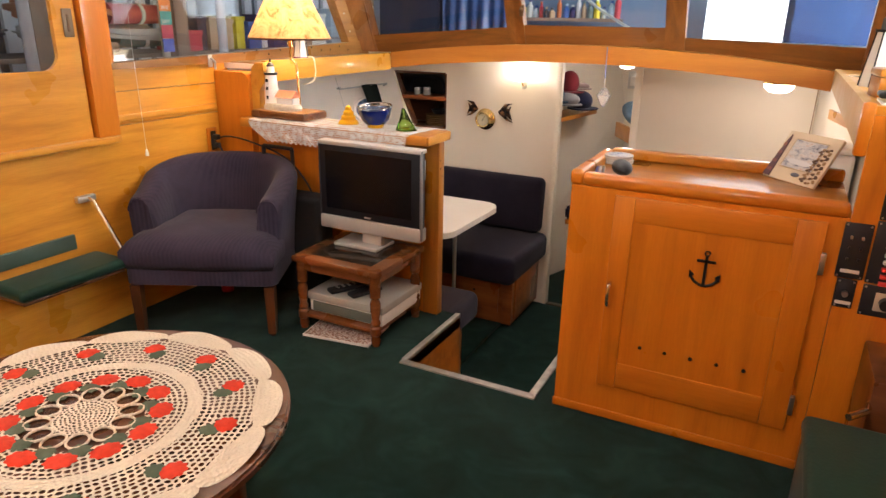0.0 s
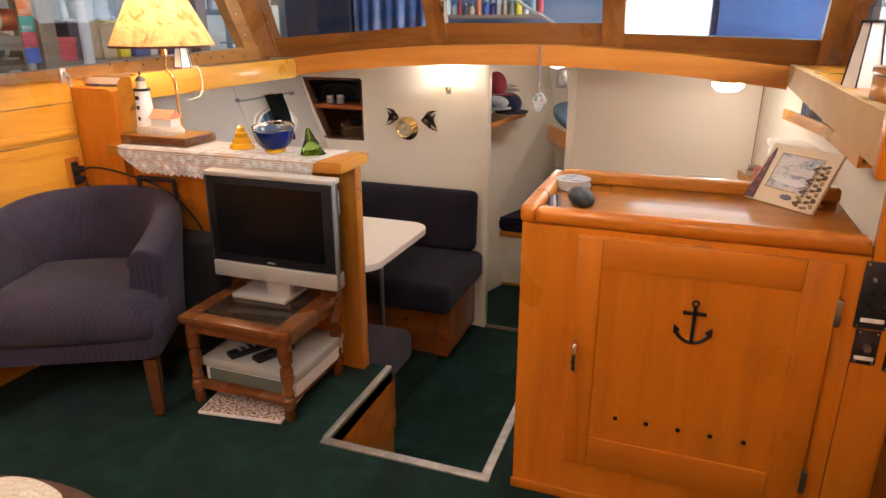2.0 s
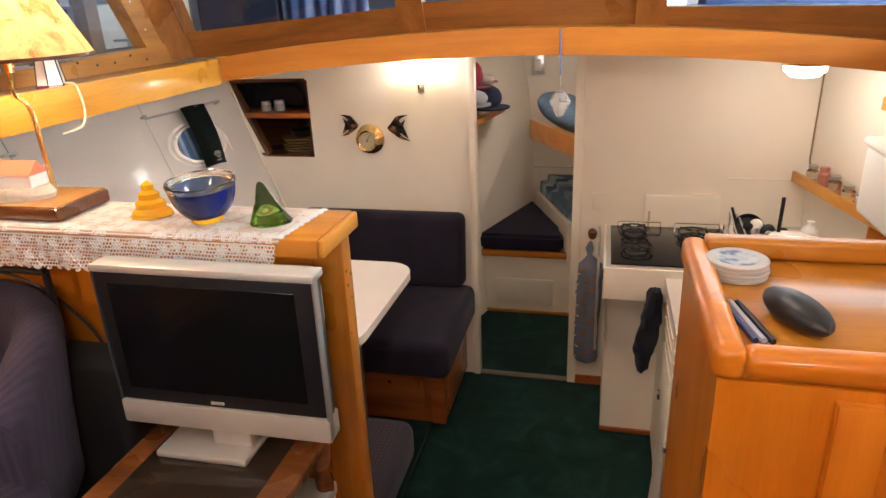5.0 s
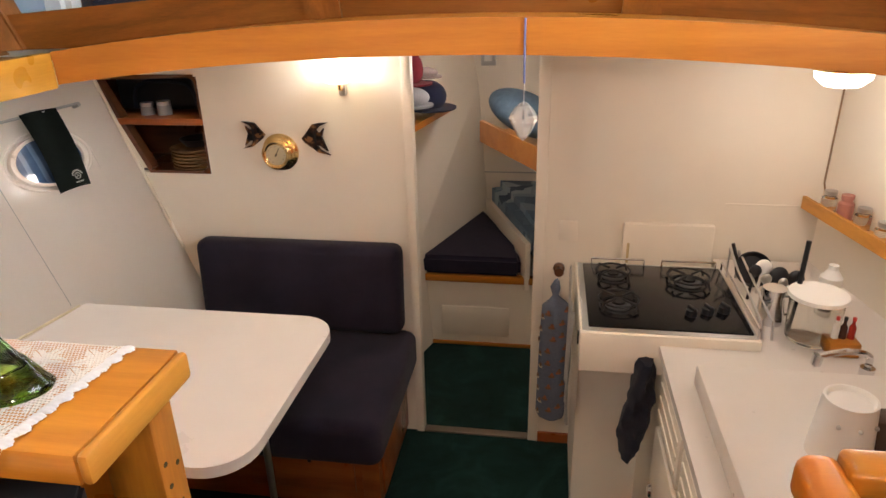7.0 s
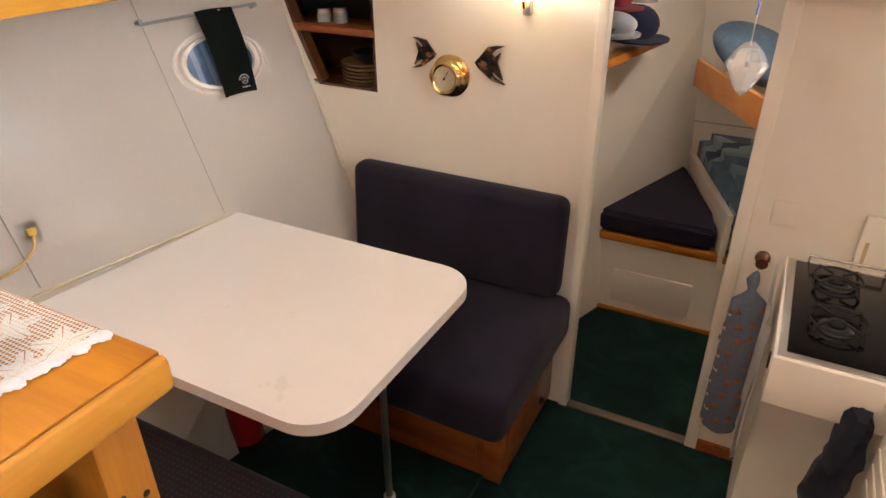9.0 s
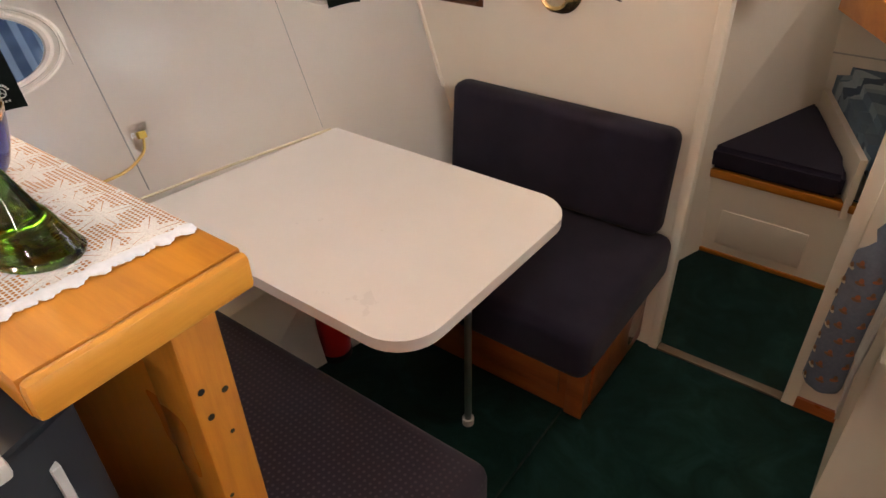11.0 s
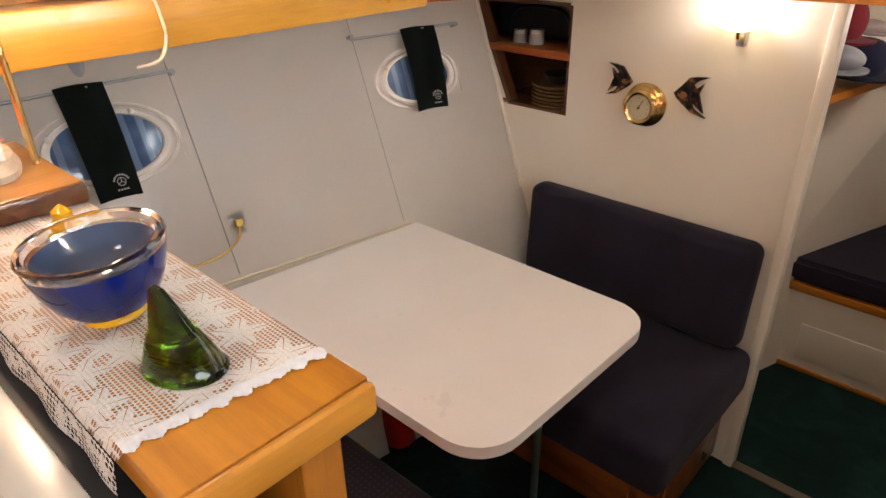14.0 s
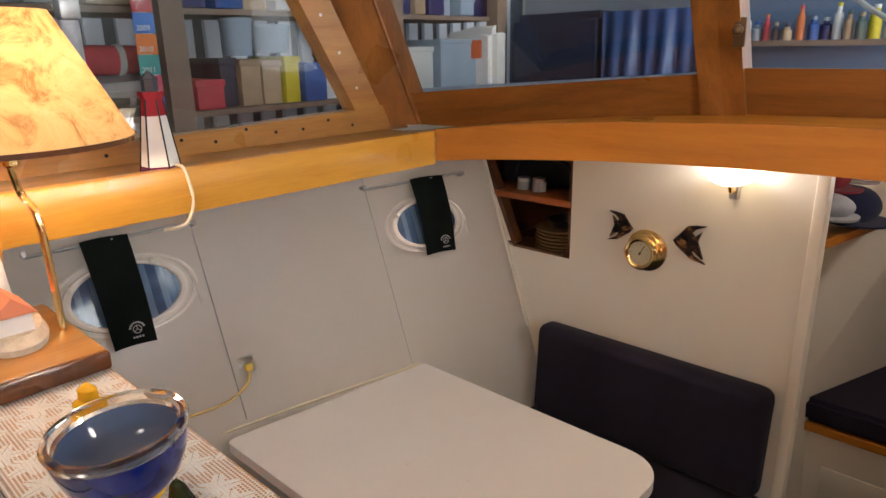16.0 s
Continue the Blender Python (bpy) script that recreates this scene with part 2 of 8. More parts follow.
def mesh_of(name, bm, material, smooth=35):
    me = bpy.data.meshes.new(name)
    bmesh.ops.recalc_face_normals(bm, faces=bm.faces)
    bm.to_mesh(me)
    bm.free()
    me.materials.append(material)
    if smooth:
        me.shade_smooth()
        me.set_sharp_from_angle(angle=radians(smooth))
    return me


def solid(name, bm, material, label="", category="", group="", kind="", smooth=35):
    return tagged(new(name, mesh_of(name, bm, material, smooth)), label, category, group, kind)


def thing(name, base, label, category, group="", kind=""):
    ob = new(name)
    ob.location = base
    ob.empty_display_size = 0.05
    return tagged(ob, label, category, group, kind)


def world_of(ob):
    m = ob.matrix_basis.copy()
    while ob.parent:
        m = ob.parent.matrix_basis @ ob.matrix_parent_inverse @ m
        ob = ob.parent
    return m


def part(name, bm, material, parent, label="", smooth=35):
    """One mesh, modelled in world places, under a thing or a part."""
    ob = new(name, mesh_of(name, bm, material, smooth))
    ob.parent = parent
    ob.matrix_parent_inverse = world_of(parent).inverted()
    return tagged(ob, label)


def part_like(src, parent, name, m=None):
    """Another part on the same mesh, moved by m."""
    ob = new(name, src.data)
    ob.parent = parent
    ob.matrix_parent_inverse = world_of(parent).inverted()
    if m is not None:
        ob.matrix_basis = m
    return ob

# ---- plan ----
LOW = -0.655          # sole of the lower cabin
CAB_Y = 1.965         # face of the anchor cabinet
HALF_Y = 2.40         # half wall between saloon and dinette
BULK_Y = 4.21         # forward bulkhead
LEFT_X, RIGHT_X = -2.42, 0.50
ROOF = 2.0

# ---- floors ----
bm = B()
bx(bm, LEFT_X - 0.05, RIGHT_X + 0.05, -1.5, 1.96, -0.06, 0.0)
bx(bm, LEFT_X - 0.05, -1.145, 1.96, 2.46, -0.06, 0.0)
bx(bm, -0.625, RIGHT_X + 0.05, 1.96, 2.42, -0.06, 0.0)
floor = solid("floor", bm, CARPET, "dark green cut-pile carpet of the raised saloon floor", "floor", kind="structure")
bm = B()
bx(bm, -2.9, 0.7, 1.90, 6.6, LOW - 0.06, LOW)
solid("floor_lower", bm, CARPET, "dark green carpet on the lower cabin sole", "floor", kind="structure")
bm = B()
bx(bm, -2.6, -1.43, 2.47, BULK_Y, LOW, LOW + 0.03, 0.008)
solid("floor_dinette", bm, CARPET, "dark green carpeted low platform under the dinette", "floor", kind="structure")
# well under the saloon floor
bm = B()
bx(bm, -1.165, -1.145, 1.93, 2.46, LOW, -0.004)
solid("wall_well_port", bm, PINE, "varnished wood side of the companion well", "wall", kind="structure")
bm = B()
bx(bm, -1.145, -0.625, 1.93, 1.955, LOW, -0.06)
solid("wall_well_aft", bm, PINE, "varnished wood riser under the saloon floor edge", "wall", kind="structure")
bm = B()
bx(bm, -0.625, -0.60, 1.93, 2.42, LOW, -0.06)
solid("wall_well_starboard", bm, PINE, "varnished wood side of the companion well", "wall", kind="structure")
bm = B()
bx(bm, -1.16, -0.61, 1.945, 1.975, -0.02, 0.006, 0.002)
bx(bm, -0.64, -0.612, 1.975, 2.42, -0.02, 0.006, 0.002)
solid("trim_well_edge", bm, ALU, "worn aluminium nosing along the edge of the well", "trim", kind="structure")
bm = B()
bx(bm, -1.166, -1.143, 1.975, 2.46, -0.012, 0.006, 0.002)
solid("trim_well_port", bm, ALU, "worn aluminium nosing along the side of the well", "trim", kind="structure")

# ---- saloon walls ----
wl = thing("wall_port", (LEFT_X, 1.5, 0), "varnished plywood saloon side with horizontal seams", "wall", kind="structure")
part("lower_panel", bx(B(), LEFT_X - 0.03, LEFT_X, -1.5, 2.46, -0.02, 0.818), PINE_Y, wl)
part("middle_panel", bx(B(), LEFT_X - 0.03, LEFT_X - 0.002, -1.5, 2.46, 0.822, 0.953), PINE_Y, wl)
part("upper_panel", bx(B(), LEFT_X - 0.03, LEFT_X, -1.5, 2.46, 0.957, 1.045), PINE_Y, wl)
part("moulding", bx(B(), LEFT_X - 0.002, LEFT_X + 0.012, 1.80, 2.36, 0.835, 0.862, 0.005), PINE_Y, wl)
part("roof_side", bx(B(), LEFT_X - 0.03, LEFT_X, -1.5, 3.2, 1.72, ROOF), WHITE, wl)
part("aft_panel", bx(B(), LEFT_X - 0.03, LEFT_X, -1.5, 0.7, 1.049, 1.716), PINE_Y, wl)
bm = B()
bx(bm, RIGHT_X, RIGHT_X + 0.03, -1.5, 2.46, -0.02, 1.05)
bx(bm, RIGHT_X, RIGHT_X + 0.03, -1.5, 1.5, 1.05, ROOF)
bx(bm, RIGHT_X, RIGHT_X + 0.03, 1.5, 3.3, 1.75, ROOF)
solid("wall_starboard", bm, PINE_Y, "varnished plywood saloon side", "wall", kind="structure")
bm = B()
bx(bm, LEFT_X, RIGHT_X, -1.53, -1.5, 0, ROOF)
solid("wall_aft", bm, PINE_Z, "varnished plywood aft bulkhead of the saloon", "wall", kind="structure")
bm = B()
bx(bm, LEFT_X - 0.03, RIGHT_X + 0.03, -1.53, 3.22, ROOF, ROOF + 0.04)
solid("ceiling", bm, WHITE, "white painted saloon overhead", "ceiling", kind="structure")

# sliding side door aft of the window, with its post and sill rail
door = thing("door_1", (LEFT_X, 1.3, 0.78), "varnished wooden side door with a rounded window", "door", kind="structure")
bm = B()
bx(bm, LEFT_X, LEFT_X + 0.022, 0.72, 1.69, 0.79, 1.055)
bx(bm, LEFT_X, LEFT_X + 0.022, 1.60, 1.69, 1.055, 1.72)
bx(bm, LEFT_X, LEFT_X + 0.022, 0.72, 0.82, 1.055, 1.72)
part("leaf", bm, PINE_Y, door)
bm = B()
prism(bm, [(1.6005, 1.0545), (1.6005, 1.115)] + [(1.54 + 0.06 * math.cos(q), 1.115 - 0.06 * math.sin(q)) for q in (math.pi / 2 * j / 8 for j in range(1, 8))] + [(1.54, 1.0545)], LEFT_X + 0.001, LEFT_X + 0.021, 'x')
part("corner_fillet", bm, PINE_Y, door)
part("pane", bx(B(), LEFT_X + 0.006, LEFT_X + 0.011, 0.8, 1.61, 1.04, 1.72), GLASS, door)
bm = B()
bx(bm, LEFT_X + 0.022, LEFT_X + 0.03, 1.635, 1.675, 1.17, 1.27, 0.004)
cyl(bm, (LEFT_X + 0.033, 1.655, 1.19), (LEFT_X + 0.033, 1.655, 1.25), 0.008)
part("latch", bm, mat("tarnished_bronze", (0.16, 0.11, 0.07), 0.4, 0.7), door, "tarnished metal latch plate")
solid("trim_door_post", bx(B(), LEFT_X, LEFT_X + 0.045, 1.70, 1.80, 0.79, 1.76, 0.006), PINE_Z, "varnished upright post beside the side door", "trim", kind="structure")
solid("trim_door_sill", bx(B(), LEFT_X, LEFT_X + 0.05, 0.6, 1.80, 0.762, 0.79, 0.009), PINE_Y, "varnished sill rail under the side door", "trim", kind="structure")

# side window, port
SWB, SWT = 1.07, 1.70
win = thing("window_1", (LEFT_X, 2.6, SWB), "long side window in a varnished wooden frame", "window", kind="structure")
bm = B()
prism(bm, [(1.80, 1.045), (3.66, 1.045), (3.60, 1.125), (3.42, 1.115), (1.86, SWB), (1.80, SWB)], LEFT_X - 0.03, LEFT_X + 0.03, 'x')
part("window_sill", bm, WORN_Y, win)
part("stile", bx(B(), LEFT_X - 0.03, LEFT_X + 0.012, 1.80, 1.835, SWB + 0.001, SWT), PINE_Z, win)
bm = B()
prism(bm, [(3.445, 1.116), (3.545, 1.119), (3.22, SWT), (3.107, SWT)], LEFT_X - 0.03, LEFT_X + 0.03, 'x')
part("raked_stile", bm, WORN_Y, win)
part("top_rail", bx(B(), LEFT_X - 0.03, LEFT_X + 0.02, 1.80, 3.22, SWT, SWT + 0.06), PINE_Y, win)
part("pane", bx(B(), LEFT_X - 0.012, LEFT_X - 0.007, 1.82, 3.45, SWB - 0.01, SWT), GLASS, win)

# ---- windshield ----
RAKE = -0.46
PL = [(-2.37, 3.64), (-1.43, 3.80), (-0.56, 3.80), (0.40, 3.66)]
WSB, WST = 1.06, 1.74


def ws(i, u, z, back=0.0):
    """A point of the windshield: pane i, share u across it, height z."""
    a, b = PL[i], PL[i + 1]
    return Vector((a[0] + (b[0] - a[0]) * u, a[1] + (b[1] - a[1]) * u + RAKE * (z - WSB) + back, z))


for i in range(3):
    w = thing("window_%d" % (i + 2), ws(i, 0.5, WSB), "raked windshield light in a dark varnished frame", "window", kind="structure")
    lo = (1.155, 1.235, 1.19)[i]
    lo2 = (1.225, 1.235, 1.165)[i]
    bm = B()
    slab(bm, [ws(i, 0.0, WSB), ws(i, 1.0, WSB), ws(i, 1.0, lo2), ws(i, 0.0, lo)], (0, 0.04, 0))
    part("bottom_rail", bm, FRAME_X, w)
    bm = B()
    slab(bm, [ws(i, 0.0, WST), ws(i, 1.0, WST), ws(i, 1.0, WST + 0.3), ws(i, 0.0, WST + 0.3)], (0, 0.04, 0))
    part("top_rail", bm, FRAME_X, w)
    for k, (u0, u1) in enumerate(((0.0, 0.055), (0.945 if i < 2 else 0.885, 1.0))):
        bm = B()
        slab(bm, [ws(i, u0, WSB, -0.012), ws(i, u1, WSB, -0.012), ws(i, u1, WST, -0.012), ws(i, u0, WST, -0.012)], (0, 0.06, 0))
        part("stile", bm, FRAME_Z, w)
    bm = B()
    slab(bm, [ws(i, 0.03, lo - 0.02, 0.015), ws(i, 0.97, lo2 - 0.02, 0.015), ws(i, 0.97, WST, 0.015), ws(i, 0.03, WST, 0.015)], (0, 0.004, 0))
    part("pane", bm, GLASS, w)
lt_ = thing("windshield_latch", (-1.375, 3.70, 1.33), "small tarnished bronze latch on the windshield post", "latch")
LTM = Matrix.Translation(ws(1, 0.055, 1.31, -0.018))
part("plate", bx(B(), -0.012, 0.012, -0.004, 0.004, -0.03, 0.03, 0.002, 2, LTM), mat("bronze_latch", (0.10, 0.06, 0.03), 0.45, 0.7), lt_)
part("knob", ball(B(), LTM @ Vector((0.0, -0.014, 0.004)), 0.012, (1, 0.8, 1), 12, 8), mat("bronze_knob", (0.12, 0.07, 0.035), 0.4, 0.7), lt_)
# corner post
bm = B()
slab(bm, [(-2.43, 3.55, WSB), (-2.32, 3.64, WSB), (-2.32, 3.64 + RAKE * 0.9, WSB + 0.9), (-2.43, 3.55 + RAKE * 0.9, WSB + 0.9)], (0.02, 0.05, 0))
solid("trim_corner_post", bm, FRAME_Z, "dark varnished raked corner post of the windshield", "trim", kind="structure")
bm = B()
slab(bm, [(0.37, 3.645, WSB), (0.455, 3.56, WSB), (0.455, 3.56 + RAKE * 0.9, WSB + 0.9), (0.37, 3.645 + RAKE * 0.9, WSB + 0.9)], (0.0, 0.06, 0))
solid("trim_corner_post_starboard", bm, FRAME_Z, "dark varnished raked corner post of the windshield", "trim", kind="structure")
sw5 = thing("window_5", (0.45, 2.6, 1.05), "starboard side window in a varnished wooden frame", "window", kind="structure")
part("window_sill", bx(B(), 0.41, 0.50, 1.5, 3.58, 1.0735, 1.102, 0.004), FRAME_X, sw5)
bm = B()
prism(bm, [(3.47, 1.1025), (3.53, 1.1025), (3.235, 1.74), (3.175, 1.74)], 0.415, 0.455, 'x')
part("raked_stile", bm, YELLOW_Y, sw5)
part("top_rail", bx(B(), 0.415, 0.50, 1.5, 3.22, 1.741, 1.80, 0.004), PINE_Y, sw5)
part("pane", bx(B(), 0.432, 0.437, 1.5, 3.48, 1.09, 1.745), GLASS, sw5)
# ---- beams round the opening over the lower cabin ----


def arch(x):
    s = (x + 0.99) / 1.17
    return 0.975 + 0.075 * (1 - s * s)


bm = B()
n = 24
rings = []
for k in range(n + 1):
    x = -2.16 + 2.34 * k / n
    z = arch(x)
    rings.append([bm.verts.new((x, y, zz)) for y, zz in ((3.545, z), (3.545, z + 0.09), (3.575, z + 0.09), (3.575, z))])
for a, b in zip(rings, rings[1:]):
    for k in range(4):
        bm.faces.new((a[k], a[(k + 1) % 4], b[(k + 1) % 4], b[k]))
bm.faces.new(rings[0])
bm.faces.new(rings[-1][::-1])
solid("beam_forward", bm, BEAM, "arched reddish varnished beam across the cabin front", "beam", kind="structure", smooth=20)
solid("beam_port", bx(B(), -2.19, -2.16, 2.44, 3.545, 0.965, 1.062, 0.004), YELLOW_Y, "pale varnished side beam under the port window", "beam", kind="structure")
solid("deck_port", bx(B(), -2.9, -2.19, 2.44, 3.57, 1.02, 1.044), WHITE, "white underside of the port side deck", "deck", kind="structure")
solid("beam_starboard", prism(B(), [(1.985, 0.962), (3.545, 0.990), (3.545, 1.076), (1.985, 1.076)], 0.18, 0.205, 'x'), paint("beige_paint", (0.50, 0.31, 0.125), 0.65), "beige painted side beam under the starboard dash", "beam", kind="structure")
solid("trim_starboard_end", bx(B(), 0.176, 0.2065, 1.955, 1.986, 0.945, 1.080, 0.006), PINE_Z, "varnished end trim of the starboard dash", "trim", kind="structure")
solid("deck_starboard", bx(B(), 0.206, 0.75, 1.97, 3.57, 1.050, 1.072), PINE_Y, "varnished dash shelf along the starboard side", "shelf", kind="structure")
# overhead of the lower cabin forward of the beam, and the dash over it, both with the beam's camber


def cambered(outline_x, front, back, z_off, thick):
    bm = B()
    n = 24
    rings = []
    for k in range(n + 1):
        x = outline_x[0] + (outline_x[1] - outline_x[0]) * k / n
        z = arch(max(-2.4, min(0.42, x))) + z_off
        rings.append([bm.verts.new((x, y, zz)) for y, zz in ((front, z), (front, z + thick), (back(x), z + thick), (back(x), z))])
    for a, b in zip(rings, rings[1:]):
        for k in range(4):
            bm.faces.new((a[k], a[(k + 1) % 4], b[(k + 1) % 4], b[k]))
    bm.faces.new(rings[0])
    bm.faces.new(rings[-1][::-1])
    return bm


solid("ceiling_lower", cambered((-2.9, 0.9), 3.577, lambda x: 6.6, 0.05, 0.014), WHITE, "cream painted overhead of the lower cabin", "ceiling", kind="structure")
solid("trim_dash", cambered((-2.45, 0.45), 3.577, lambda x: 3.84 - 0.17 * (abs(x + 0.99) / 1.4) ** 2, 0.066, 0.022), PINE, "varnished shelf behind the windshield beam", "trim", kind="structure")

# ---- hull side by the dinette ----


def hull_x(y, z):
    base = -2.284 - 0.136 * min(1, max(0, (4.21 - y) / 0.52)) - 0.115 * min(1, max(0, (3.69 - y) / 0.6)) - 0.07 * max(0, (3.09 - y) / 0.6)
    return base - 0.35 * (z - 0.175) if z > 0.0 else base + 0.061 + 0.25 * (0.0 - z)


bm = B()
NY, NZ = 14, 16
grid = [[bm.verts.new((hull_x(y, z), y, z)) for z in (LOW + (1.03 - LOW) * j / NZ for j in range(NZ + 1))] for y in (2.43 + (BULK_Y + 0.01 - 2.43) * i / NY for i in range(NY + 1))]
for i in range(NY):
    for j in range(NZ):
        bm.faces.new((grid[i][j], grid[i + 1][j], grid[i + 1][j + 1], grid[i][j + 1]))
bmesh.ops.solidify(bm, geom=bm.faces[:], thickness=-0.03)
solid("wall_hull_port", bm, HULLW, "glossy white lined hull side beside the dinette", "wall", kind="structure", smooth=50)

# ---- forward bulkhead with locker opening and doorway ----
DL, DR = -1.29, -0.815
bw = thing("wall_forward", (-1.3, BULK_Y, LOW), "cream painted forward bulkhead with an open locker and doorway", "wall", kind="structure")
bm = B()
T0, T1 = BULK_Y, BULK_Y + 0.025
prism(bm, [(-2.9, 0.905), (-2.135, 0.905), (DL, 0.905), (DL, 1.10), (-2.9, 1.10)], T0, T1, 'y')
prism(bm, [(-2.9, 0.522), (-2.375, 0.54), (-2.535, 0.885), (-2.9, 0.905)], T0, T1, 'y')
prism(bm, [(-2.113, 0.545), (-2.113, 0.522), (DL, 0.522), (DL, 0.905), (-2.135, 0.905), (-2.115, 0.89)], T0, T1, 'y')
prism(bm, [(-2.9, LOW), (DL, LOW), (DL, 0.522), (-2.9, 0.522)], T0, T1, 'y')
part("port_panel", bm, WHITE, bw, smooth=0)
part("starboard_panel", bx(B(), DR, 0.8, T0, T1, LOW, 1.10), WHITE, bw)
part("jamb", bx(B(), DL - 0.028, DL + 0.006, BULK_Y - 0.012, BULK_Y + 0.04, LOW, 1.095, 0.004), WHITE, bw)
part("jamb", bx(B(), DR - 0.012, DR + 0.03, BULK_Y - 0.014, BULK_Y + 0.04, LOW, 1.095, 0.004), WHITE, bw)
solid("threshold", bx(B(), DL, DR, BULK_Y - 0.01, BULK_Y + 0.03, LOW, LOW + 0.010, 0.004), mat("worn_bronze_strip", (0.17, 0.13, 0.09), 0.45, 0.5), "worn metal threshold strip in the doorway", "threshold", kind="structure")
bm = B()
bx(bm, -0.80, -0.42, BULK_Y - 0.012, BULK_Y, LOW, LOW + 0.045)
solid("baseboard", bm, REDWOOD, "mahogany baseboard below the galley bulkhead", "baseboard", kind="structure")
# locker behind the opening
bm = B()
bx(bm, -2.75, -2.05, BULK_Y + 0.30, BULK_Y + 0.32, 0.48, 0.95)
bx(bm, -2.75, -2.05, BULK_Y + 0.026, BULK_Y + 0.30, 0.50, 0.522)
bx(bm, -2.11, -2.09, BULK_Y + 0.026, BULK_Y + 0.30, 0.522, 0.95)
bx(bm, -2.75, -2.05, BULK_Y + 0.026, BULK_Y + 0.30, 0.93, 0.95)
bx(bm, -2.75, -2.73, BULK_Y + 0.026, BULK_Y + 0.30, 0.522, 0.93)
EDGE = B()
prism(EDGE, [(-2.377, 0.524), (-2.362, 0.541), (-2.522, 0.886), (-2.541, 0.887)], T0 - 0.0015, T1 + 0.02, 'y')
prism(EDGE, [(-2.377, 0.520), (-2.112, 0.520), (-2.112, 0.530), (-2.377, 0.530)], T0 - 0.001, T1 + 0.02, 'y')
prism(EDGE, [(-2.122, 0.530), (-2.112, 0.530), (-2.112, 0.900), (-2.122, 0.900)], T0 - 0.001, T1 + 0.02, 'y')
prism(EDGE, [(-2.541, 0.887), (-2.122, 0.897), (-2.122, 0.908), (-2.541, 0.908)], T0 - 0.001, T1 + 0.02, 'y')
for ex_, ez_, sx_, sz_ in ((-2.122, 0.530, -1, 1), (-2.122, 0.898, -1, -1)):
    prism(EDGE, [(ex_, ez_), (ex_ + 0.03 * sx_, ez_), (ex_ + 0.010 * sx_, ez_ + 0.008 * sz_), (ex_ + 0.002 * sx_, ez_ + 0.018 * sz_), (ex_, ez_ + 0.03 * sz_)][::sz_], T0 - 0.0012, T1 + 0.02, 'y')
locker = thing("locker", (-2.4, BULK_Y + 0.15, 0.5), "open mahogany lined locker with one shelf set in the bulkhead", "locker")
part("lining", bm, DARKWOOD, locker)
part("edge_strip", EDGE, DARKWOOD, locker)
part("shelf", bx(B(), -2.55, -2.112, BULK_Y - 0.006, BULK_Y + 0.30, 0.715, 0.74, 0.003), REDWOOD, locker)

# ---- galley side ----
bm = B()
slab(bm, [(0.165, BULK_Y, LOW), (0.36, 3.2, LOW), (0.36, 3.2, 1.05), (0.165, BULK_Y, 1.05)], (0.03, 0.0, 0))
slab(bm, [(0.36, 3.2, LOW), (0.36, 2.42, LOW), (0.36, 2.42, 1.05), (0.36, 3.2, 1.05)], (0.03, 0, 0))
solid("wall_hull_starboard", bm, WHITE, "cream painted galley side", "wall", kind="structure")
# ---- forward berth ----
solid("wall_berth_port", slab(B(), [(-1.62, BULK_Y + 0.03, LOW), (-0.92, 6.3, LOW), (-1.05, 6.3, 1.1), (-1.95, BULK_Y + 0.03, 1.1)], (-0.03, 0, 0)), WHITE, "cream painted port side of the forward berth", "wall", kind="structure")
solid("wall_berth_starboard", slab(B(), [(-0.35, BULK_Y + 0.03, LOW), (-0.85, 6.3, LOW), (-0.60, 6.3, 1.1), (0.0, BULK_Y + 0.03, 1.1)], (0.03, 0, 0)), WHITE, "cream painted starboard side of the forward berth", "wall", kind="structure")
solid("trim_side_ledge", bx(B(), LEFT_X + 0.031, -2.192, 2.45, 3.565, 1.0442, 1.049, 0.001), WORN_Y, "stained wooden ledge under the side window", "trim", kind="structure")

# ======== saloon ========
# half wall, its post and the ledge board
hw = thing("wall_half", (-1.8, HALF_Y, 0), "varnished half wall behind the television", "wall", kind="structure")
part("panel", bx(B(), -2.212, -1.31, 2.412, 2.437, 0.0, 0.775), PINE_Z, hw)
part("post", bx(B(), -1.31, -1.235, 2.407, 2.455, LOW, 0.775, 0.005), POST_Z, hw)
bm = B()
prism(bm, [(LEFT_X, 0.0), (-2.212, 0.0), (-2.212, 0.975), (-2.225, 1.0), (-2.25, 1.01), (LEFT_X, 1.01)], 2.372, 2.44, 'y')
part("wing", bm, PINE_Z, hw)
bm = B()
prism(bm, [(-2.212, 0.815), (-2.165, 0.815), (-2.165, 0.93), (-2.135, 0.965), (-2.135, 1.055), (-2.18, 1.055), (-2.205, 1.03), (-2.212, 0.99)], 2.39, 2.44, 'y')
part("wing_edge", bm, YELLOW_Y, hw)
lg_ = thing("ledge", (-1.7, 2.39, 0.777), "varnished wooden ledge board on top of the half wall", "ledge")
part("board", bx(B(), -2.21, -1.2402, 2.296, 2.495, 0.777, 0.815, 0.0015), LEDGE_X, lg_)
part("end_cap", bx(B(), -1.2400, -1.226, 2.296, 2.495, 0.777, 0.815, 0.006), wood("aged_end_cap", (0.34, 0.14, 0.014), (0.48, 0.21, 0.024), (0.56, 0.26, 0.036), 'y'), lg_)

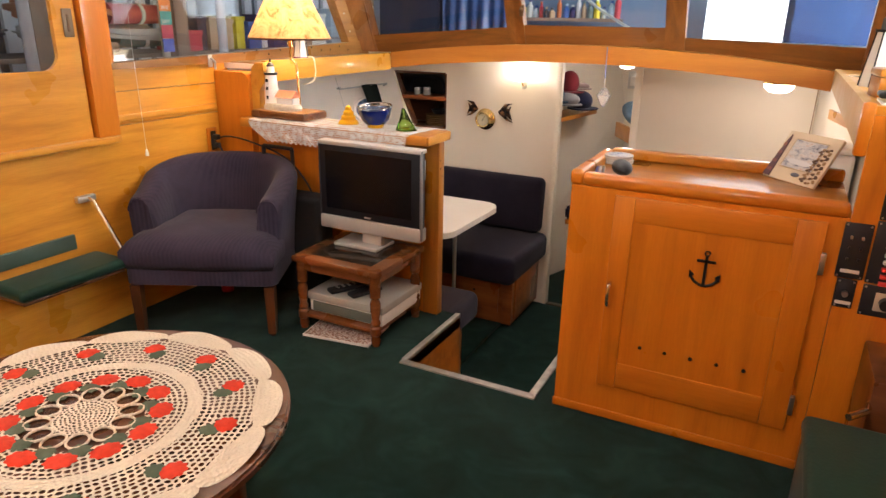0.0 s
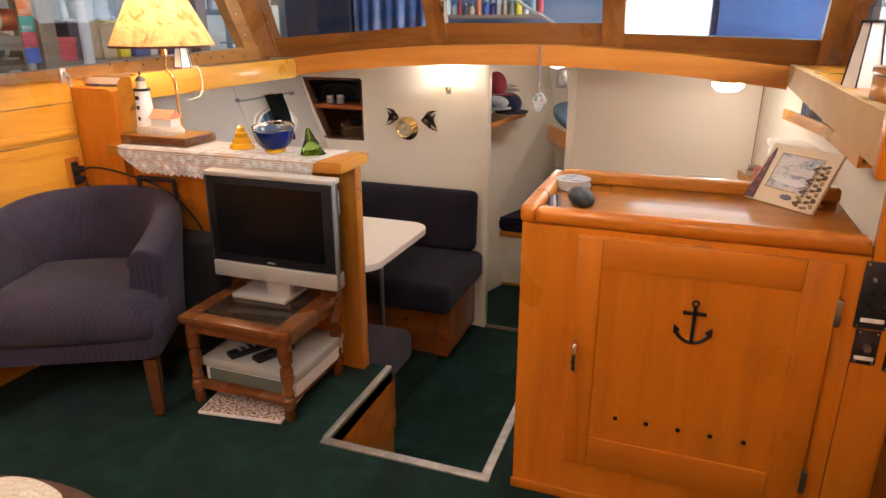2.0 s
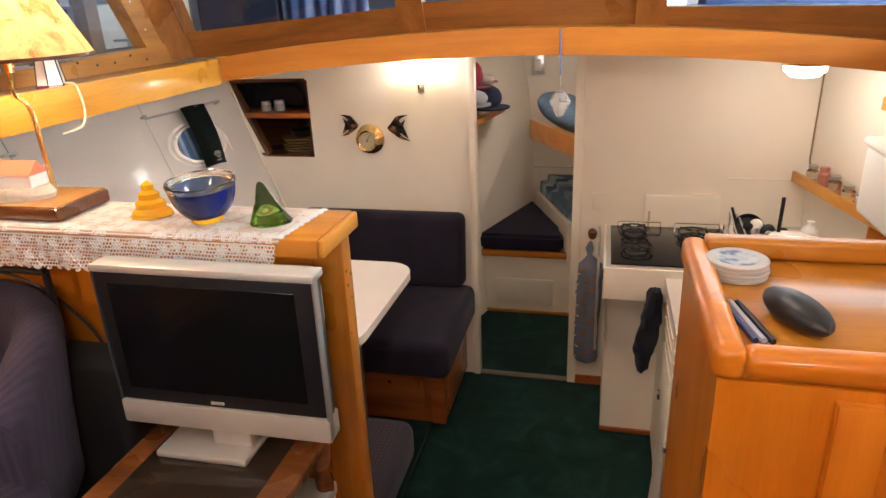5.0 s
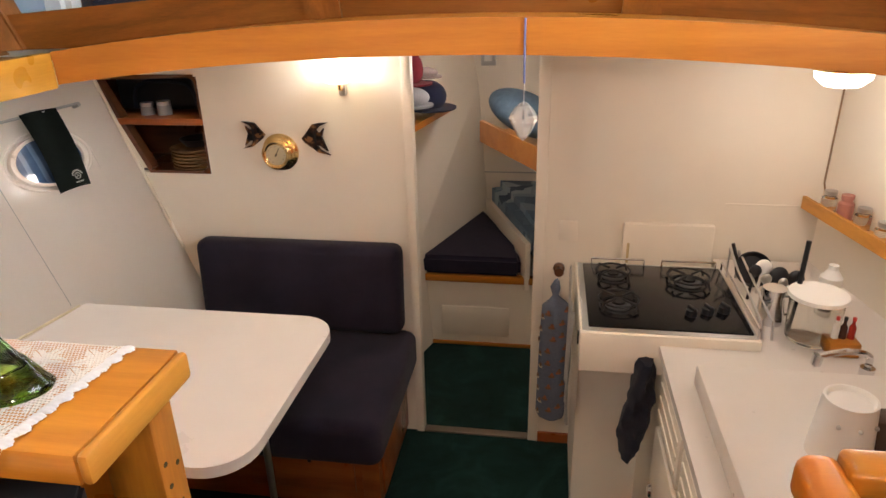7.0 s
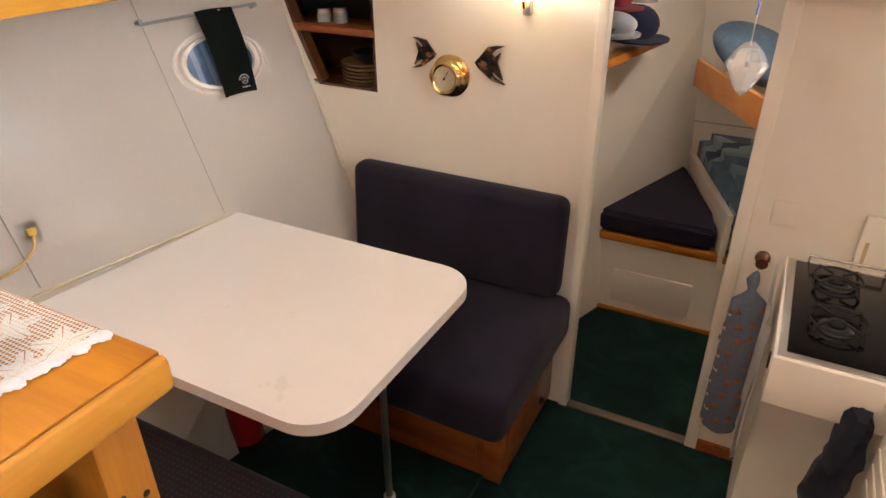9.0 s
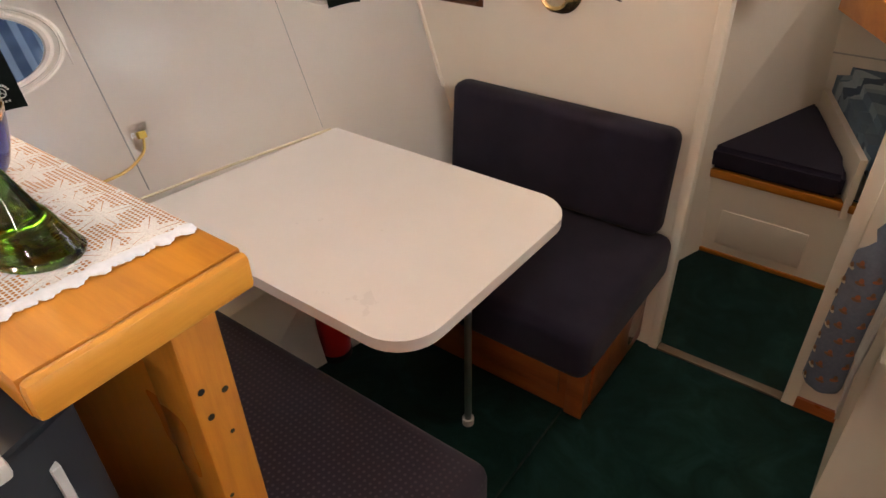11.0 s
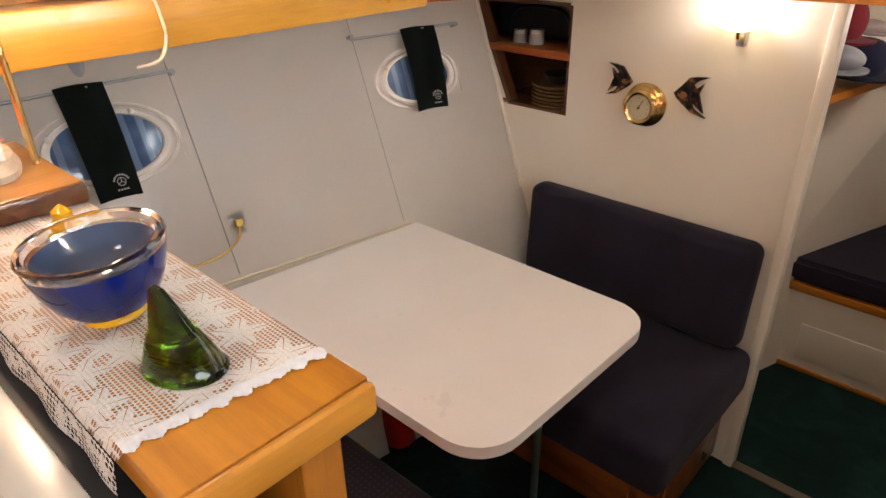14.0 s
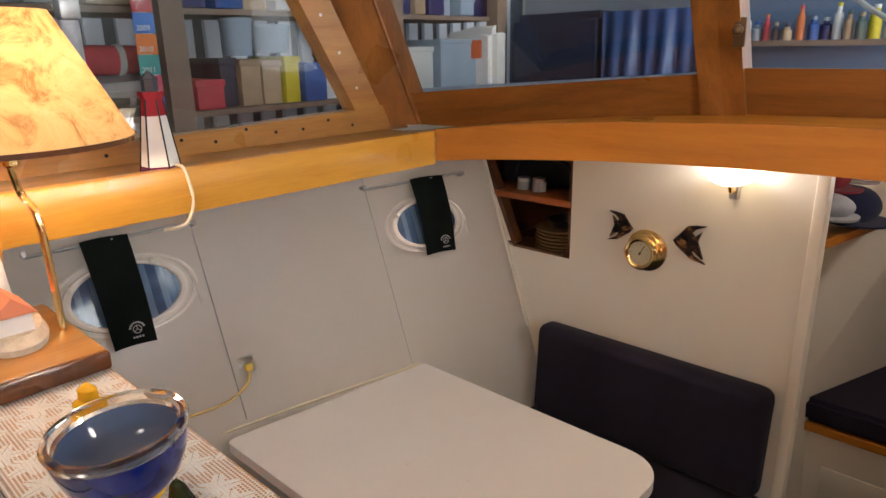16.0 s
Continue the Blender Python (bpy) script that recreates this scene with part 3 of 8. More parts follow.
# anchor cabinet
cab = thing("anchor_cabinet", (-0.17, 2.2, 0), "varnished pine cabinet with an anchor on its door, against the well", "cabinet")
CX0, CX1, CY1 = -0.545, 0.205, 2.37
bm = B()
bx(bm, CX0, CX1, CAB_Y, CY1, 0.0, 0.78)
part("body", bm, PINE_Z, cab)
part("plinth", bx(B(), CX0 - 0.004, CX1, CAB_Y - 0.010, CAB_Y, 0.0, 0.028, 0.003), PINE_RAIL, cab)
part("top", bx(B(), CX0 + 0.004, CX1, CAB_Y + 0.004, CY1 + 0.004, 0.782, 0.80, 0.002), PINE, cab)
bm = B()
bx(bm, CX0 - 0.008, CX0 + 0.034, CAB_Y - 0.004, CY1 + 0.012, 0.778, 0.829, 0.016, 5)
part("fiddle", bm, PINE_RAIL, cab)
bm = B()
bx(bm, CX0 + 0.0295, CX1, CY1 - 0.028, CY1 + 0.011, 0.7995, 0.836, 0.008, 3)
part("fiddle", bm, PINE, cab)
bm = B()
bx(bm, CX0 + 0.0295, CX1 - 0.002, CAB_Y - 0.003, CAB_Y + 0.040, 0.779, 0.822, 0.017, 5)
part("fiddle", bm, PINE_RAIL, cab)
bm = B()
DX0, DX1, DZ0, DZ1 = -0.405, 0.157, 0.125, 0.765
PX0, PX1, PZ0, PZ1 = -0.345, 0.086, 0.215, 0.69
bx(bm, DX0, DX1, CAB_Y - 0.005, CAB_Y, DZ0, DZ1)
cab_door = part("door", bm, PINE_Z, cab, "frame and panel door with a black anchor")
part("stile", bx(B(), DX0, PX0, CAB_Y - 0.016, CAB_Y - 0.004, DZ0, DZ1, 0.003), PINE_Z, cab_door)
part("stile", bx(B(), PX1, DX1, CAB_Y - 0.016, CAB_Y - 0.004, DZ0, DZ1, 0.003), PINE_Z, cab_door)
part("rail", bx(B(), PX0, PX1, CAB_Y - 0.0145, CAB_Y - 0.004, PZ1, DZ1, 0.003), PINE_RAIL, cab_door)
part("rail", bx(B(), PX0, PX1, CAB_Y - 0.0145, CAB_Y - 0.004, DZ0, PZ0, 0.003), PINE_RAIL, cab_door)
part("panel", bx(B(), PX0, PX1, CAB_Y - 0.0105, CAB_Y, PZ0, PZ1), PINE_Z, cab_door)
for i in range(5):
    x = -0.28 + 0.303 * i / 4
    part("vent_hole", cyl(B(), (x, CAB_Y - 0.0125, 0.285), (x, CAB_Y - 0.009, 0.285), 0.006), IRON, cab_door)
bm = B()
AX, AZ, AY = -0.125, 0.58, CAB_Y - 0.0135
bx(bm, AX - 0.004, AX + 0.004, AY - 0.004, AY + 0.004, AZ - 0.05, AZ + 0.045)
bx(bm, AX - 0.026, AX + 0.026, AY - 0.004, AY + 0.004, AZ + 0.022, AZ + 0.029)
tube(bm, [(AX + 0.007 * math.cos(a), AY, AZ + 0.05 + 0.007 * math.sin(a)) for a in [2 * math.pi * k / 12 for k in range(12)]], 0.0025, 6, True)
tube(bm, [(AX + 0.04 * math.sin(a), AY, AZ - 0.008 - 0.042 * math.cos(a)) for a in [-1.2 + 2.4 * k / 12 for k in range(13)]], 0.004, 6)
for s in (-1, 1):
    prism(bm, [(AX + s * 0.043, AZ - 0.008), (AX + s * 0.028, AZ - 0.02), (AX + s * 0.042, AZ - 0.032)][::s], AY - 0.003, AY + 0.003, 'y')
part("anchor", bm, IRON, cab_door, "black iron anchor emblem")
bm = B()
tube(bm, curve_pts([(-0.392, CAB_Y - 0.012, 0.405), (-0.392, CAB_Y - 0.038, 0.42), (-0.392, CAB_Y - 0.042, 0.45), (-0.392, CAB_Y - 0.034, 0.48), (-0.392, CAB_Y - 0.012, 0.488)], 5), 0.006, 8)
part("handle", bm, CHROME, cab_door, "chrome pull handle")
for z in (0.21, 0.65):
    part("hinge", bx(B(), DX1 - 0.002, DX1 + 0.012, CAB_Y - 0.018, CAB_Y, z - 0.03, z + 0.03, 0.002), STEEL, cab_door)

# switchboard face to starboard
ep = thing("wall_switchboard", (0.33, CAB_Y, 0), "varnished pine face that carries the switch panels", "wall", kind="structure")
part("face", bx(B(), 0.207, RIGHT_X, CAB_Y, CAB_Y + 0.02, 0, 1.049), PINE_Z, ep)

# table in the dinette
dt = thing("dinette_table", (-1.95, 3.34, LOW), "white laminate dinette table with rounded corners on a slim steel pole", "table")


def rounded(x0, x1, y0, y1, radii, seg=8):
    """Outline of a rectangle; radii for the corners x0y0, x1y0, x1y1, x0y1."""
    out = []
    for (cx, cy, a0), r in zip(((x0, y0, 180), (x1, y0, 270), (x1, y1, 0), (x0, y1, 90)), radii):
        px = cx + r * (1 if cx == x0 else -1)
        py = cy + r * (1 if cy == y0 else -1)
        if r <= 0:
            out.append((cx, cy))
            continue
        for k in range(seg + 1):
            a = radians(a0 + 90 * k / seg)
            out.append((px + r * math.cos(a), py + r * math.sin(a)))
    return out


bm = B()
top = [(x + (0.008 if x > -1.7 and y > 3.3 else 0.0), y) for x, y in rounded(-2.5, -1.472, 2.970, 3.722, (0.02, 0.12, 0.12, 0.02))]
prism(bm, [(max(x, hull_x(y, 0.17) + 0.004), y) for x, y in top], 0.142, 0.175)
part("tabletop", bm, LAMINATE, dt)
bm = B()
cyl(bm, (-1.66, 3.46, LOW + 0.04), (-1.66, 3.46, 0.142), 0.012)
part("leg", bm, STEEL, dt)
part("foot", cyl(B(), (-1.66, 3.46, LOW + 0.03), (-1.66, 3.46, LOW + 0.055), 0.02), WHITEPLASTIC, dt)


def cushion(x0, x1, y0, y1, z0, z1, r=0.035, m=None, puff=0.012):
    bm = B()
    bx(bm, x0, x1, y0, y1, z0, z1, r, 4)
    cx, cy = (x0 + x1) / 2, (y0 + y1) / 2
    for v in bm.verts:
        k = max(0.0, 1 - ((v.co.x - cx) / (x1 - x0) * 2) ** 2) * max(0.0, 1 - ((v.co.y - cy) / (y1 - y0) * 2) ** 2)
        if v.co.z > z1 - 0.005:
            v.co.z += puff * k
    if m:
        bm.transform(m)
    return bm


# forward bench
fb = thing("dinette_bench", (-1.75, 3.95, LOW), "navy cushioned bench on a mahogany locker against the bulkhead", "bench", "dinette benches")
bm = B()
bx(bm, -2.3, -1.36, 3.70, BULK_Y, LOW + 0.03, -0.29)
part("base", bm, REDWOOD, fb)
part("seat", cushion(-2.30, -1.295, 3.52, 4.19, -0.29, -0.115, 0.045), NAVY, fb)
tilt = Matrix.Translation((0, 4.19, -0.12)) @ Matrix.Rotation(radians(-4), 4, 'X') @ Matrix.Translation((0, -4.19, 0.12))
part("backrest", bx(B(), -2.19, -1.338, 4.085, 4.19, -0.115, 0.262, 0.04, 4, tilt), NAVY, fb)
part("knob", ball(B(), (-1.62, 3.695, -0.42), 0.011), IRON, fb)
# aft bench
ab = thing("dinette_bench", (-1.8, 2.75, LOW), "navy cushioned bench on a mahogany locker behind the half wall", "bench", "dinette benches")
part("base", bx(B(), -2.45, -1.36, 2.47, 2.95, LOW + 0.03, -0.29), REDWOOD, ab)
part("seat", cushion(-2.45, -1.30, 2.46, 3.05, -0.29, -0.13, 0.045), BENCHCLOTH, ab)

# galley counter, stove
gc = thing("galley_counter", (-0.05, 3.2, LOW), "cream painted galley counter with a white laminate top", "counter")
bm = B()
bx(bm, -0.43, 0.34, 2.45, 3.56, LOW, 0.215)
part("carcass", bm, WHITE, gc)
part("stove_base", bx(B(), -0.655, 0.2, 3.825, BULK_Y, LOW, 0.14), WHITE, gc)
part("corner_base", bx(B(), -0.43, 0.3, 3.56, 3.825, LOW, 0.14), WHITE, gc)
bm = B()
prism(bm, [(-0.45, 2.45), (0.34, 2.45), (0.34, 3.25), (0.17, 4.2), (-0.17, 4.2), (-0.17, 3.56), (-0.45, 3.56)], 0.215, 0.24)
part("worktop", bm, WORKTOP, gc)
part("lid", bx(B(), -0.39, 0.33, 2.46, 3.37, 0.24, 0.30, 0.006), WORKTOP, gc, "raised white lid of the cold box")
st = thing("stove", (-0.42, 3.8, 0.14), "cream boxed cooktop with a black glass top and three burners", "stove")
bm = B()
bx(bm, -0.675, -0.175, 3.55, 4.06, 0.14, 0.27, 0.004)
part("body", bm, WHITE, st)
part("hob", bx(B(), -0.65, -0.19, 3.58, 4.03, 0.27, 0.278, 0.003), SCREEN, st)


# ---- lamps as things, each with its light ----
GLOW = mat("lit_frosted_glass", (0.9, 0.85, 0.75), 0.4, emit=(1.0, 0.82, 0.58), strength=9.0)


# Assumed dome, out of view on the overhead, added as a light source.
def unseen_ceiling_light(x, y, watts):
    t = thing("unseen_ceiling_light", (x, y, ROOF), "round frosted dome light with a brass ring, added out of view on the overhead", "light", "saloon dome lights")
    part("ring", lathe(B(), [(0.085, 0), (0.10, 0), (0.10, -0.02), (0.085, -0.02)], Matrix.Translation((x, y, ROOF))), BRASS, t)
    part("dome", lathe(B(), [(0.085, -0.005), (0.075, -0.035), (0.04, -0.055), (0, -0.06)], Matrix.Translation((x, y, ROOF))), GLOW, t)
    lamp_light("unseen_ceiling_glow", 'POINT', (x, y, ROOF - 0.12), watts, 0.09, (1.0, 0.92, 0.87) if y > 2 else WARM)


# Number, places and watts are chosen to brighten the saloon and dinette.
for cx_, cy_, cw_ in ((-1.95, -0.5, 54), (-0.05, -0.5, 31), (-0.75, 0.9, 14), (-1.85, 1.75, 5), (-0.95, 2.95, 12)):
    unseen_ceiling_light(cx_, cy_, cw_)
# wall sconce over the bench
sc = thing("wall_sconce", (-1.535, BULK_Y, 0.87), "brass wall lamp with a frosted glass bowl on the bulkhead", "lamp")
part("bracket", bx(B(), -1.548, -1.522, BULK_Y - 0.03, BULK_Y, 0.835, 0.895, 0.006), STEEL, sc)
part("arm", tube(B(), curve_pts([(-1.535, BULK_Y - 0.02, 0.86), (-1.535, BULK_Y - 0.05, 0.862), (-1.535, BULK_Y - 0.06, 0.89)], 5), 0.006), BRASS, sc)
part("bowl", lathe(B(), [(0.0, 0.885), (0.03, 0.887), (0.06, 0.90), (0.066, 0.91), (0.06, 0.908), (0.0, 0.892)], Matrix.Translation((-1.535, BULK_Y - 0.065, 0.0))), GLOW, sc)
lamp_light("sconce_glow", 'POINT', (-1.535, BULK_Y - 0.07, 0.95), 4.2, 0.03)
# galley dome
gd = thing("galley_light", (-0.035, 3.74, 1.0), "pressed glass dome light over the galley", "light")
part("ring", cyl(B(), (-0.035, 3.74, 0.985), (-0.035, 3.74, 1.062), 0.075, seg=32), BRASS, gd)
part("dome", lathe(B(), [(0.07, 0.985), (0.068, 0.965), (0.045, 0.945), (0.0, 0.938)], Matrix.Translation((-0.035, 3.74, 0))), GLOW, gd)
lamp_light("galley_glow", 'POINT', (-0.035, 3.74, 0.90), 3.3, 0.05)

# ======== saloon things ========
# television
tv = thing("television", (-1.49, 2.24, 0.30), "silver flat television with a black screen on a wooden side table", "television")
TM = Matrix.Translation((-1.466, 2.235, 0.002)) @ Matrix.Rotation(radians(0.5), 4, 'Z') @ Matrix.Diagonal((0.945, 1, 1, 1))
bm = B()
fr_ = [bm.verts.new(TM @ Vector(q)) for q in ((-0.253, -0.01, 0.40), (0.260, -0.01, 0.40), (0.260, -0.01, 0.77), (-0.253, -0.01, 0.77))]
md_ = [bm.verts.new(TM @ Vector(q)) for q in ((-0.253, 0.018, 0.40), (0.260, 0.018, 0.40), (0.260, 0.018, 0.77), (-0.253, 0.018, 0.77))]
bk_ = [bm.verts.new(TM @ Vector(q)) for q in ((-0.20, 0.095, 0.43), (0.207, 0.095, 0.43), (0.207, 0.095, 0.745), (-0.20, 0.095, 0.745))]
for ra, rb_ in ((fr_, md_), (md_, bk_)):
    for i in range(4):
        bm.faces.new((ra[i], ra[(i + 1) % 4], rb_[(i + 1) % 4], rb_[i]))
bm.faces.new(fr_[::-1])
bm.faces.new(bk_)
bmesh.ops.bevel(bm, geom=bm.edges[:], offset=0.005, segments=2, affect='EDGES')
part("case", bm, mat("dark_grey_plastic", (0.016, 0.017, 0.02), 0.45, spec=0.25), tv)
part("top_strip", bx(B(), -0.256, 0.263, -0.022, 0.03, 0.756, 0.773, 0.004, 2, TM), SILVER, tv)
TVG = mat("grey_plastic_edge", (0.20, 0.20, 0.205), 0.4, 0.3)
part("side_strip", bx(B(), 0.256, 0.264, -0.021, 0.0, 0.40, 0.77, 0.004, 2, TM), TVG, tv)
part("side_strip", bx(B(), -0.257, -0.252, -0.020, 0.0, 0.40, 0.77, 0.004, 2, TM), mat("charcoal_edge", (0.04, 0.04, 0.046), 0.4), tv)
part("speaker_bar", bx(B(), -0.256, 0.263, -0.024, 0.03, 0.395, 0.452, 0.006, 2, TM), SILVER, tv)
part("bezel", bx(B(), -0.252, 0.256, -0.018, 0.0, 0.453, 0.755, 0.004, 2, TM), mat("charcoal_plastic", (0.010, 0.0105, 0.013), 0.5, spec=0.2), tv)
part("screen", bx(B(), -0.222, 0.216, -0.0195, -0.015, 0.485, 0.733, 0.001, 1, TM), SCREEN, tv)
part("badge", bx(B(), -0.02, 0.012, -0.021, -0.018, 0.462, 0.468, 0, 1, TM), SILVER, tv)
part("side_vent", bx(B(), 0.228, 0.240, 0.052, 0.060, 0.64, 0.72, 0.001, 1, TM), SILVER, tv)
part("neck", bx(B(), -0.05, 0.05, 0.0, 0.03, 0.34, 0.41, 0.006, 2, TM), SILVER, tv)
part("foot", bx(B(), -0.17, 0.06, -0.05, 0.10, 0.329, 0.346, 0.006, 2, TM), SILVER, tv)

# side table under the television
sd = thing("side_table", (-1.53, 2.2, 0), "dark stained side table with turned legs and a smoked glass inset", "table")
SX0, SX1, SY0, SY1 = -1.705, -1.285, 1.995, 2.378
part("top", bx(B(), SX0, SX1, SY0, SY1, 0.302, 0.33, 0.007), TABLEWOOD, sd)
part("inset", bx(B(), SX0 + 0.06, SX1 - 0.06, SY0 + 0.05, SY1 - 0.05, 0.328, 0.3315, 0.001), mat("smoked_glass_inset", (0.03, 0.02, 0.014), 0.08), sd)
part("apron", bx(B(), SX0 + 0.02, SX1 - 0.02, SY0 + 0.02, SY1 - 0.02, 0.265, 0.302, 0.003), TABLEWOOD, sd)
part("lower_shelf", bx(B(), SX0 + 0.02, SX1 - 0.02, SY0 + 0.02, SY1 - 0.02, 0.055, 0.072, 0.003), TABLEWOOD, sd)
LEG = [(0.0, 0.0), (0.016, 0.0), (0.02, 0.02), (0.017, 0.045), (0.023, 0.05), (0.023, 0.08), (0.017, 0.088), (0.021, 0.10), (0.015, 0.115), (0.021, 0.155), (0.022, 0.185), (0.015, 0.205), (0.022, 0.213), (0.023, 0.24), (0.023, 0.302), (0, 0.302)]
for lx in (SX0 + 0.03, SX1 - 0.03):
    for ly in (SY0 + 0.03, SY1 - 0.03):
        part("leg", lathe(B(), LEG, Matrix.Translation((lx, ly, 0)), 16), TABLEWOOD, sd)
dv = thing("disc_player", (-1.52, 2.18, 0.07), "pale grey disc player on the lower shelf of the side table", "player")
part("case", bx(B(), -1.66, -1.30, 2.05, 2.37, 0.074, 0.125, 0.004), WHITEPLASTIC, dv)
part("tray", bx(B(), -1.67, -1.295, 2.045, 2.375, 0.125, 0.16, 0.006), mat("grey_plastic_tray", (0.40, 0.40, 0.37), 0.45), dv)
part("front", bx(B(), -1.64, -1.33, 2.043, 2.052, 0.08, 0.122, 0.002), mat("smoke_display", (0.12, 0.14, 0.12), 0.25), dv)
for k, (rx, ang, ln) in enumerate(((-1.53, 28, 0.17), (-1.44, 22, 0.15))):
    rm = Matrix.Translation((rx, 2.14, 0.161)) @ Matrix.Rotation(radians(-ang), 4, 'Z')
    r = thing("remote_control", (rx, 2.15, 0.166), "black remote control lying on the disc player", "remote", "remotes on the player")
    part("case", bx(B(), -0.024, 0.024, -ln / 2, ln / 2, 0, 0.02, 0.008, 3, rm), BLACK, r)
    for b in range(8):
        part("button", bx(B(), -0.012 + 0.016 * (b % 2), -0.003 + 0.016 * (b % 2), -0.05 + 0.026 * (b // 2), -0.04 + 0.026 * (b // 2), 0.019, 0.023, 0.001, 1, rm), mat("pale_button", (0.5, 0.5, 0.48), 0.5) if b == 0 and k == 0 else (SILVER if k == 0 else BLACK), r)
mg = thing("magazine", (-1.50, 2.06, 0), "printed magazine lying on the carpet under the side table", "magazine")
MM = Matrix.Translation((-1.47, 2.06, 0.0)) @ Matrix.Rotation(radians(8), 4, 'Z')
part("paper_block", bx(B(), -0.17, 0.13, -0.09, 0.12, 0.002, 0.012, 0.001, 1, MM), WHITEPLASTIC, mg)
MAGP = mat("magazine_print", (0.5, 0.4, 0.35), 0.45)
link(MAGP, ramp(MAGP, noise_tex(MAGP, coords(MAGP, (1, 1.6, 1)), 85.0, 3, 0.6), [(0.36, (0.08, 0.05, 0.04)), (0.46, (0.34, 0.14, 0.08)), (0.54, (0.72, 0.68, 0.62)), (0.7, (0.60, 0.55, 0.50))]), bsdf(MAGP).inputs["Base Color"])
part("cover", bx(B(), -0.165, 0.125, -0.085, 0.115, 0.0122, 0.0128, 0, 1, MM), MAGP, mg)

# armchair
CHM = Matrix.Translation((-2.11, 2.03, 0.015)) @ Matrix.Rotation(radians(27), 4, 'Z') @ Matrix.Diagonal((0.94, 0.96, 1.0, 1))
ch = thing("armchair", (-2.085, 2.05, 0), "navy ribbed tub armchair on square wooden legs", "armchair")
NP = 56
path = []
for k in range(NP + 1):
    w_ = k / NP
    if w_ < 0.24:
        path.append(Vector((0.275, -0.21 + 0.23 * w_ / 0.24, 0)))
    elif w_ > 0.76:
        path.append(Vector((-0.275, -0.21 + 0.23 * (1 - w_) / 0.24, 0)))
    else:
        a = math.pi * (w_ - 0.24) / 0.52
        path.append(Vector((0.275 * math.cos(a), 0.02 + 0.26 * math.sin(a), 0)))
bm = B()
rings = []
for k, p in enumerate(path):
    d = (path[min(k + 1, NP)] - path[max(k - 1, 0)]).normalized()
    out = Vector((d.y, -d.x, 0))
    u = abs(k - NP / 2) / (NP / 2)
    edge = min(k, NP - k)
    end = (0.82, 0.93, 0.98)[edge] if edge < 3 else 1.0
    sl = max(0.0, u - 0.18) / 0.82
    top = 0.640 - 0.092 * sl * sl * (3 - 2 * sl) - 0.02 * (1 - end)
    w = 0.050 * end
    rim = [(w * math.cos(q), top - 0.05 + 0.05 * math.sin(q)) for q in (math.pi * j / 8 for j in range(9))]
    sec = [(w * 0.92, 0.22), (w * 0.95, 0.36)] + [(x_ * (1.12 if x_ > 0 else 1.0), z_) for x_, z_ in rim] + [(-w - 0.010, top - 0.12), (-w - 0.008, 0.40), (-w, 0.30)]
    flare = 0.13 * (1 - u)
    rings.append([bm.verts.new(CHM @ (p + out * (o + flare * (h - 0.25)) + Vector((0, 0, h)))) for o, h in sec])
for a, b in zip(rings, rings[1:]):
    for i in range(len(a)):
        j = (i + 1) % len(a)
        bm.faces.new((a[i], a[j], b[j], b[i]))
bm.faces.new(rings[0][::-1])
bm.faces.new(rings[-1])
part("tub_back", bm, CHAIRCLOTH, ch, smooth=70)
# pale piping round the front of each arm
for rg in (rings_front for rings_front in ([CHM @ Vector((sx * (0.275 + 0.044 * math.cos(q)), -0.214, 0.489 + 0.050 * math.sin(q))) for q in (math.pi * j / 10 for j in range(11))] for sx in (-1, 1))):
    part("piping", tube(B(), rg, 0.0035, 6), CHAIRCLOTH, ch)
bm = B()
GN = 20
sgrid = []
for i in range(GN + 1):
    row = []
    for j in range(GN + 1):
        a_, b_ = -1 + 2 * i / GN, -1 + 2 * j / GN
        # a square grid drawn onto a rounded seat outline
        x_ = a_ * math.sqrt(1 - (0.05 if b_ < 0 else 0.30) * b_ * b_)
        y_ = b_ * math.sqrt(1 - (0.08 if b_ < 0 else 0.30) * a_ * a_)
        e_ = max(abs(a_), abs(b_))
        z_ = 0.392 + 0.036 * (1 - e_ ** 2.5) - 0.035 * max(0.0, e_ - 0.8) / 0.2 * max(0.0, e_ - 0.8) / 0.2
        wx = 0.335 if b_ < -0.35 else 0.335 - 0.07 * min(1.0, (b_ + 0.35) / 0.5)
        row.append(bm.verts.new(CHM @ Vector((x_ * wx, -0.08 + y_ * 0.275, z_))))
    sgrid.append(row)
for i in range(GN):
    for j in range(GN):
        bm.faces.new((sgrid[i][j], sgrid[i + 1][j], sgrid[i + 1][j + 1], sgrid[i][j + 1]))
rim_ = [e for e in bm.edges if e.is_boundary]
ext = bmesh.ops.extrude_edge_only(bm, edges=rim_)
for v in ext["geom"]:
    if isinstance(v, bmesh.types.BMVert):
        v.co.z -= 0.045
rim_ = [e for e in bm.edges if e.is_boundary]
ext = bmesh.ops.extrude_edge_only(bm, edges=rim_)
cen = CHM @ Vector((0, -0.05, 0.28))
for v in ext["geom"]:
    if isinstance(v, bmesh.types.BMVert):
        v.co.z -= 0.03
        v.co.x += (cen.x - v.co.x) * 0.05
        v.co.y += (cen.y - v.co.y) * 0.05
bmesh.ops.holes_fill(bm, edges=[e for e in bm.edges if e.is_boundary])
part("seat", bm, CHAIRCLOTH, ch, smooth=70)
bm = B()
prism(bm, rounded(-0.323, 0.323, -0.332, 0.27, (0.05, 0.05, 0.25, 0.25)), 0.215, 0.31, 'z', CHM)
part("apron", bm, CHAIRCLOTH, ch)
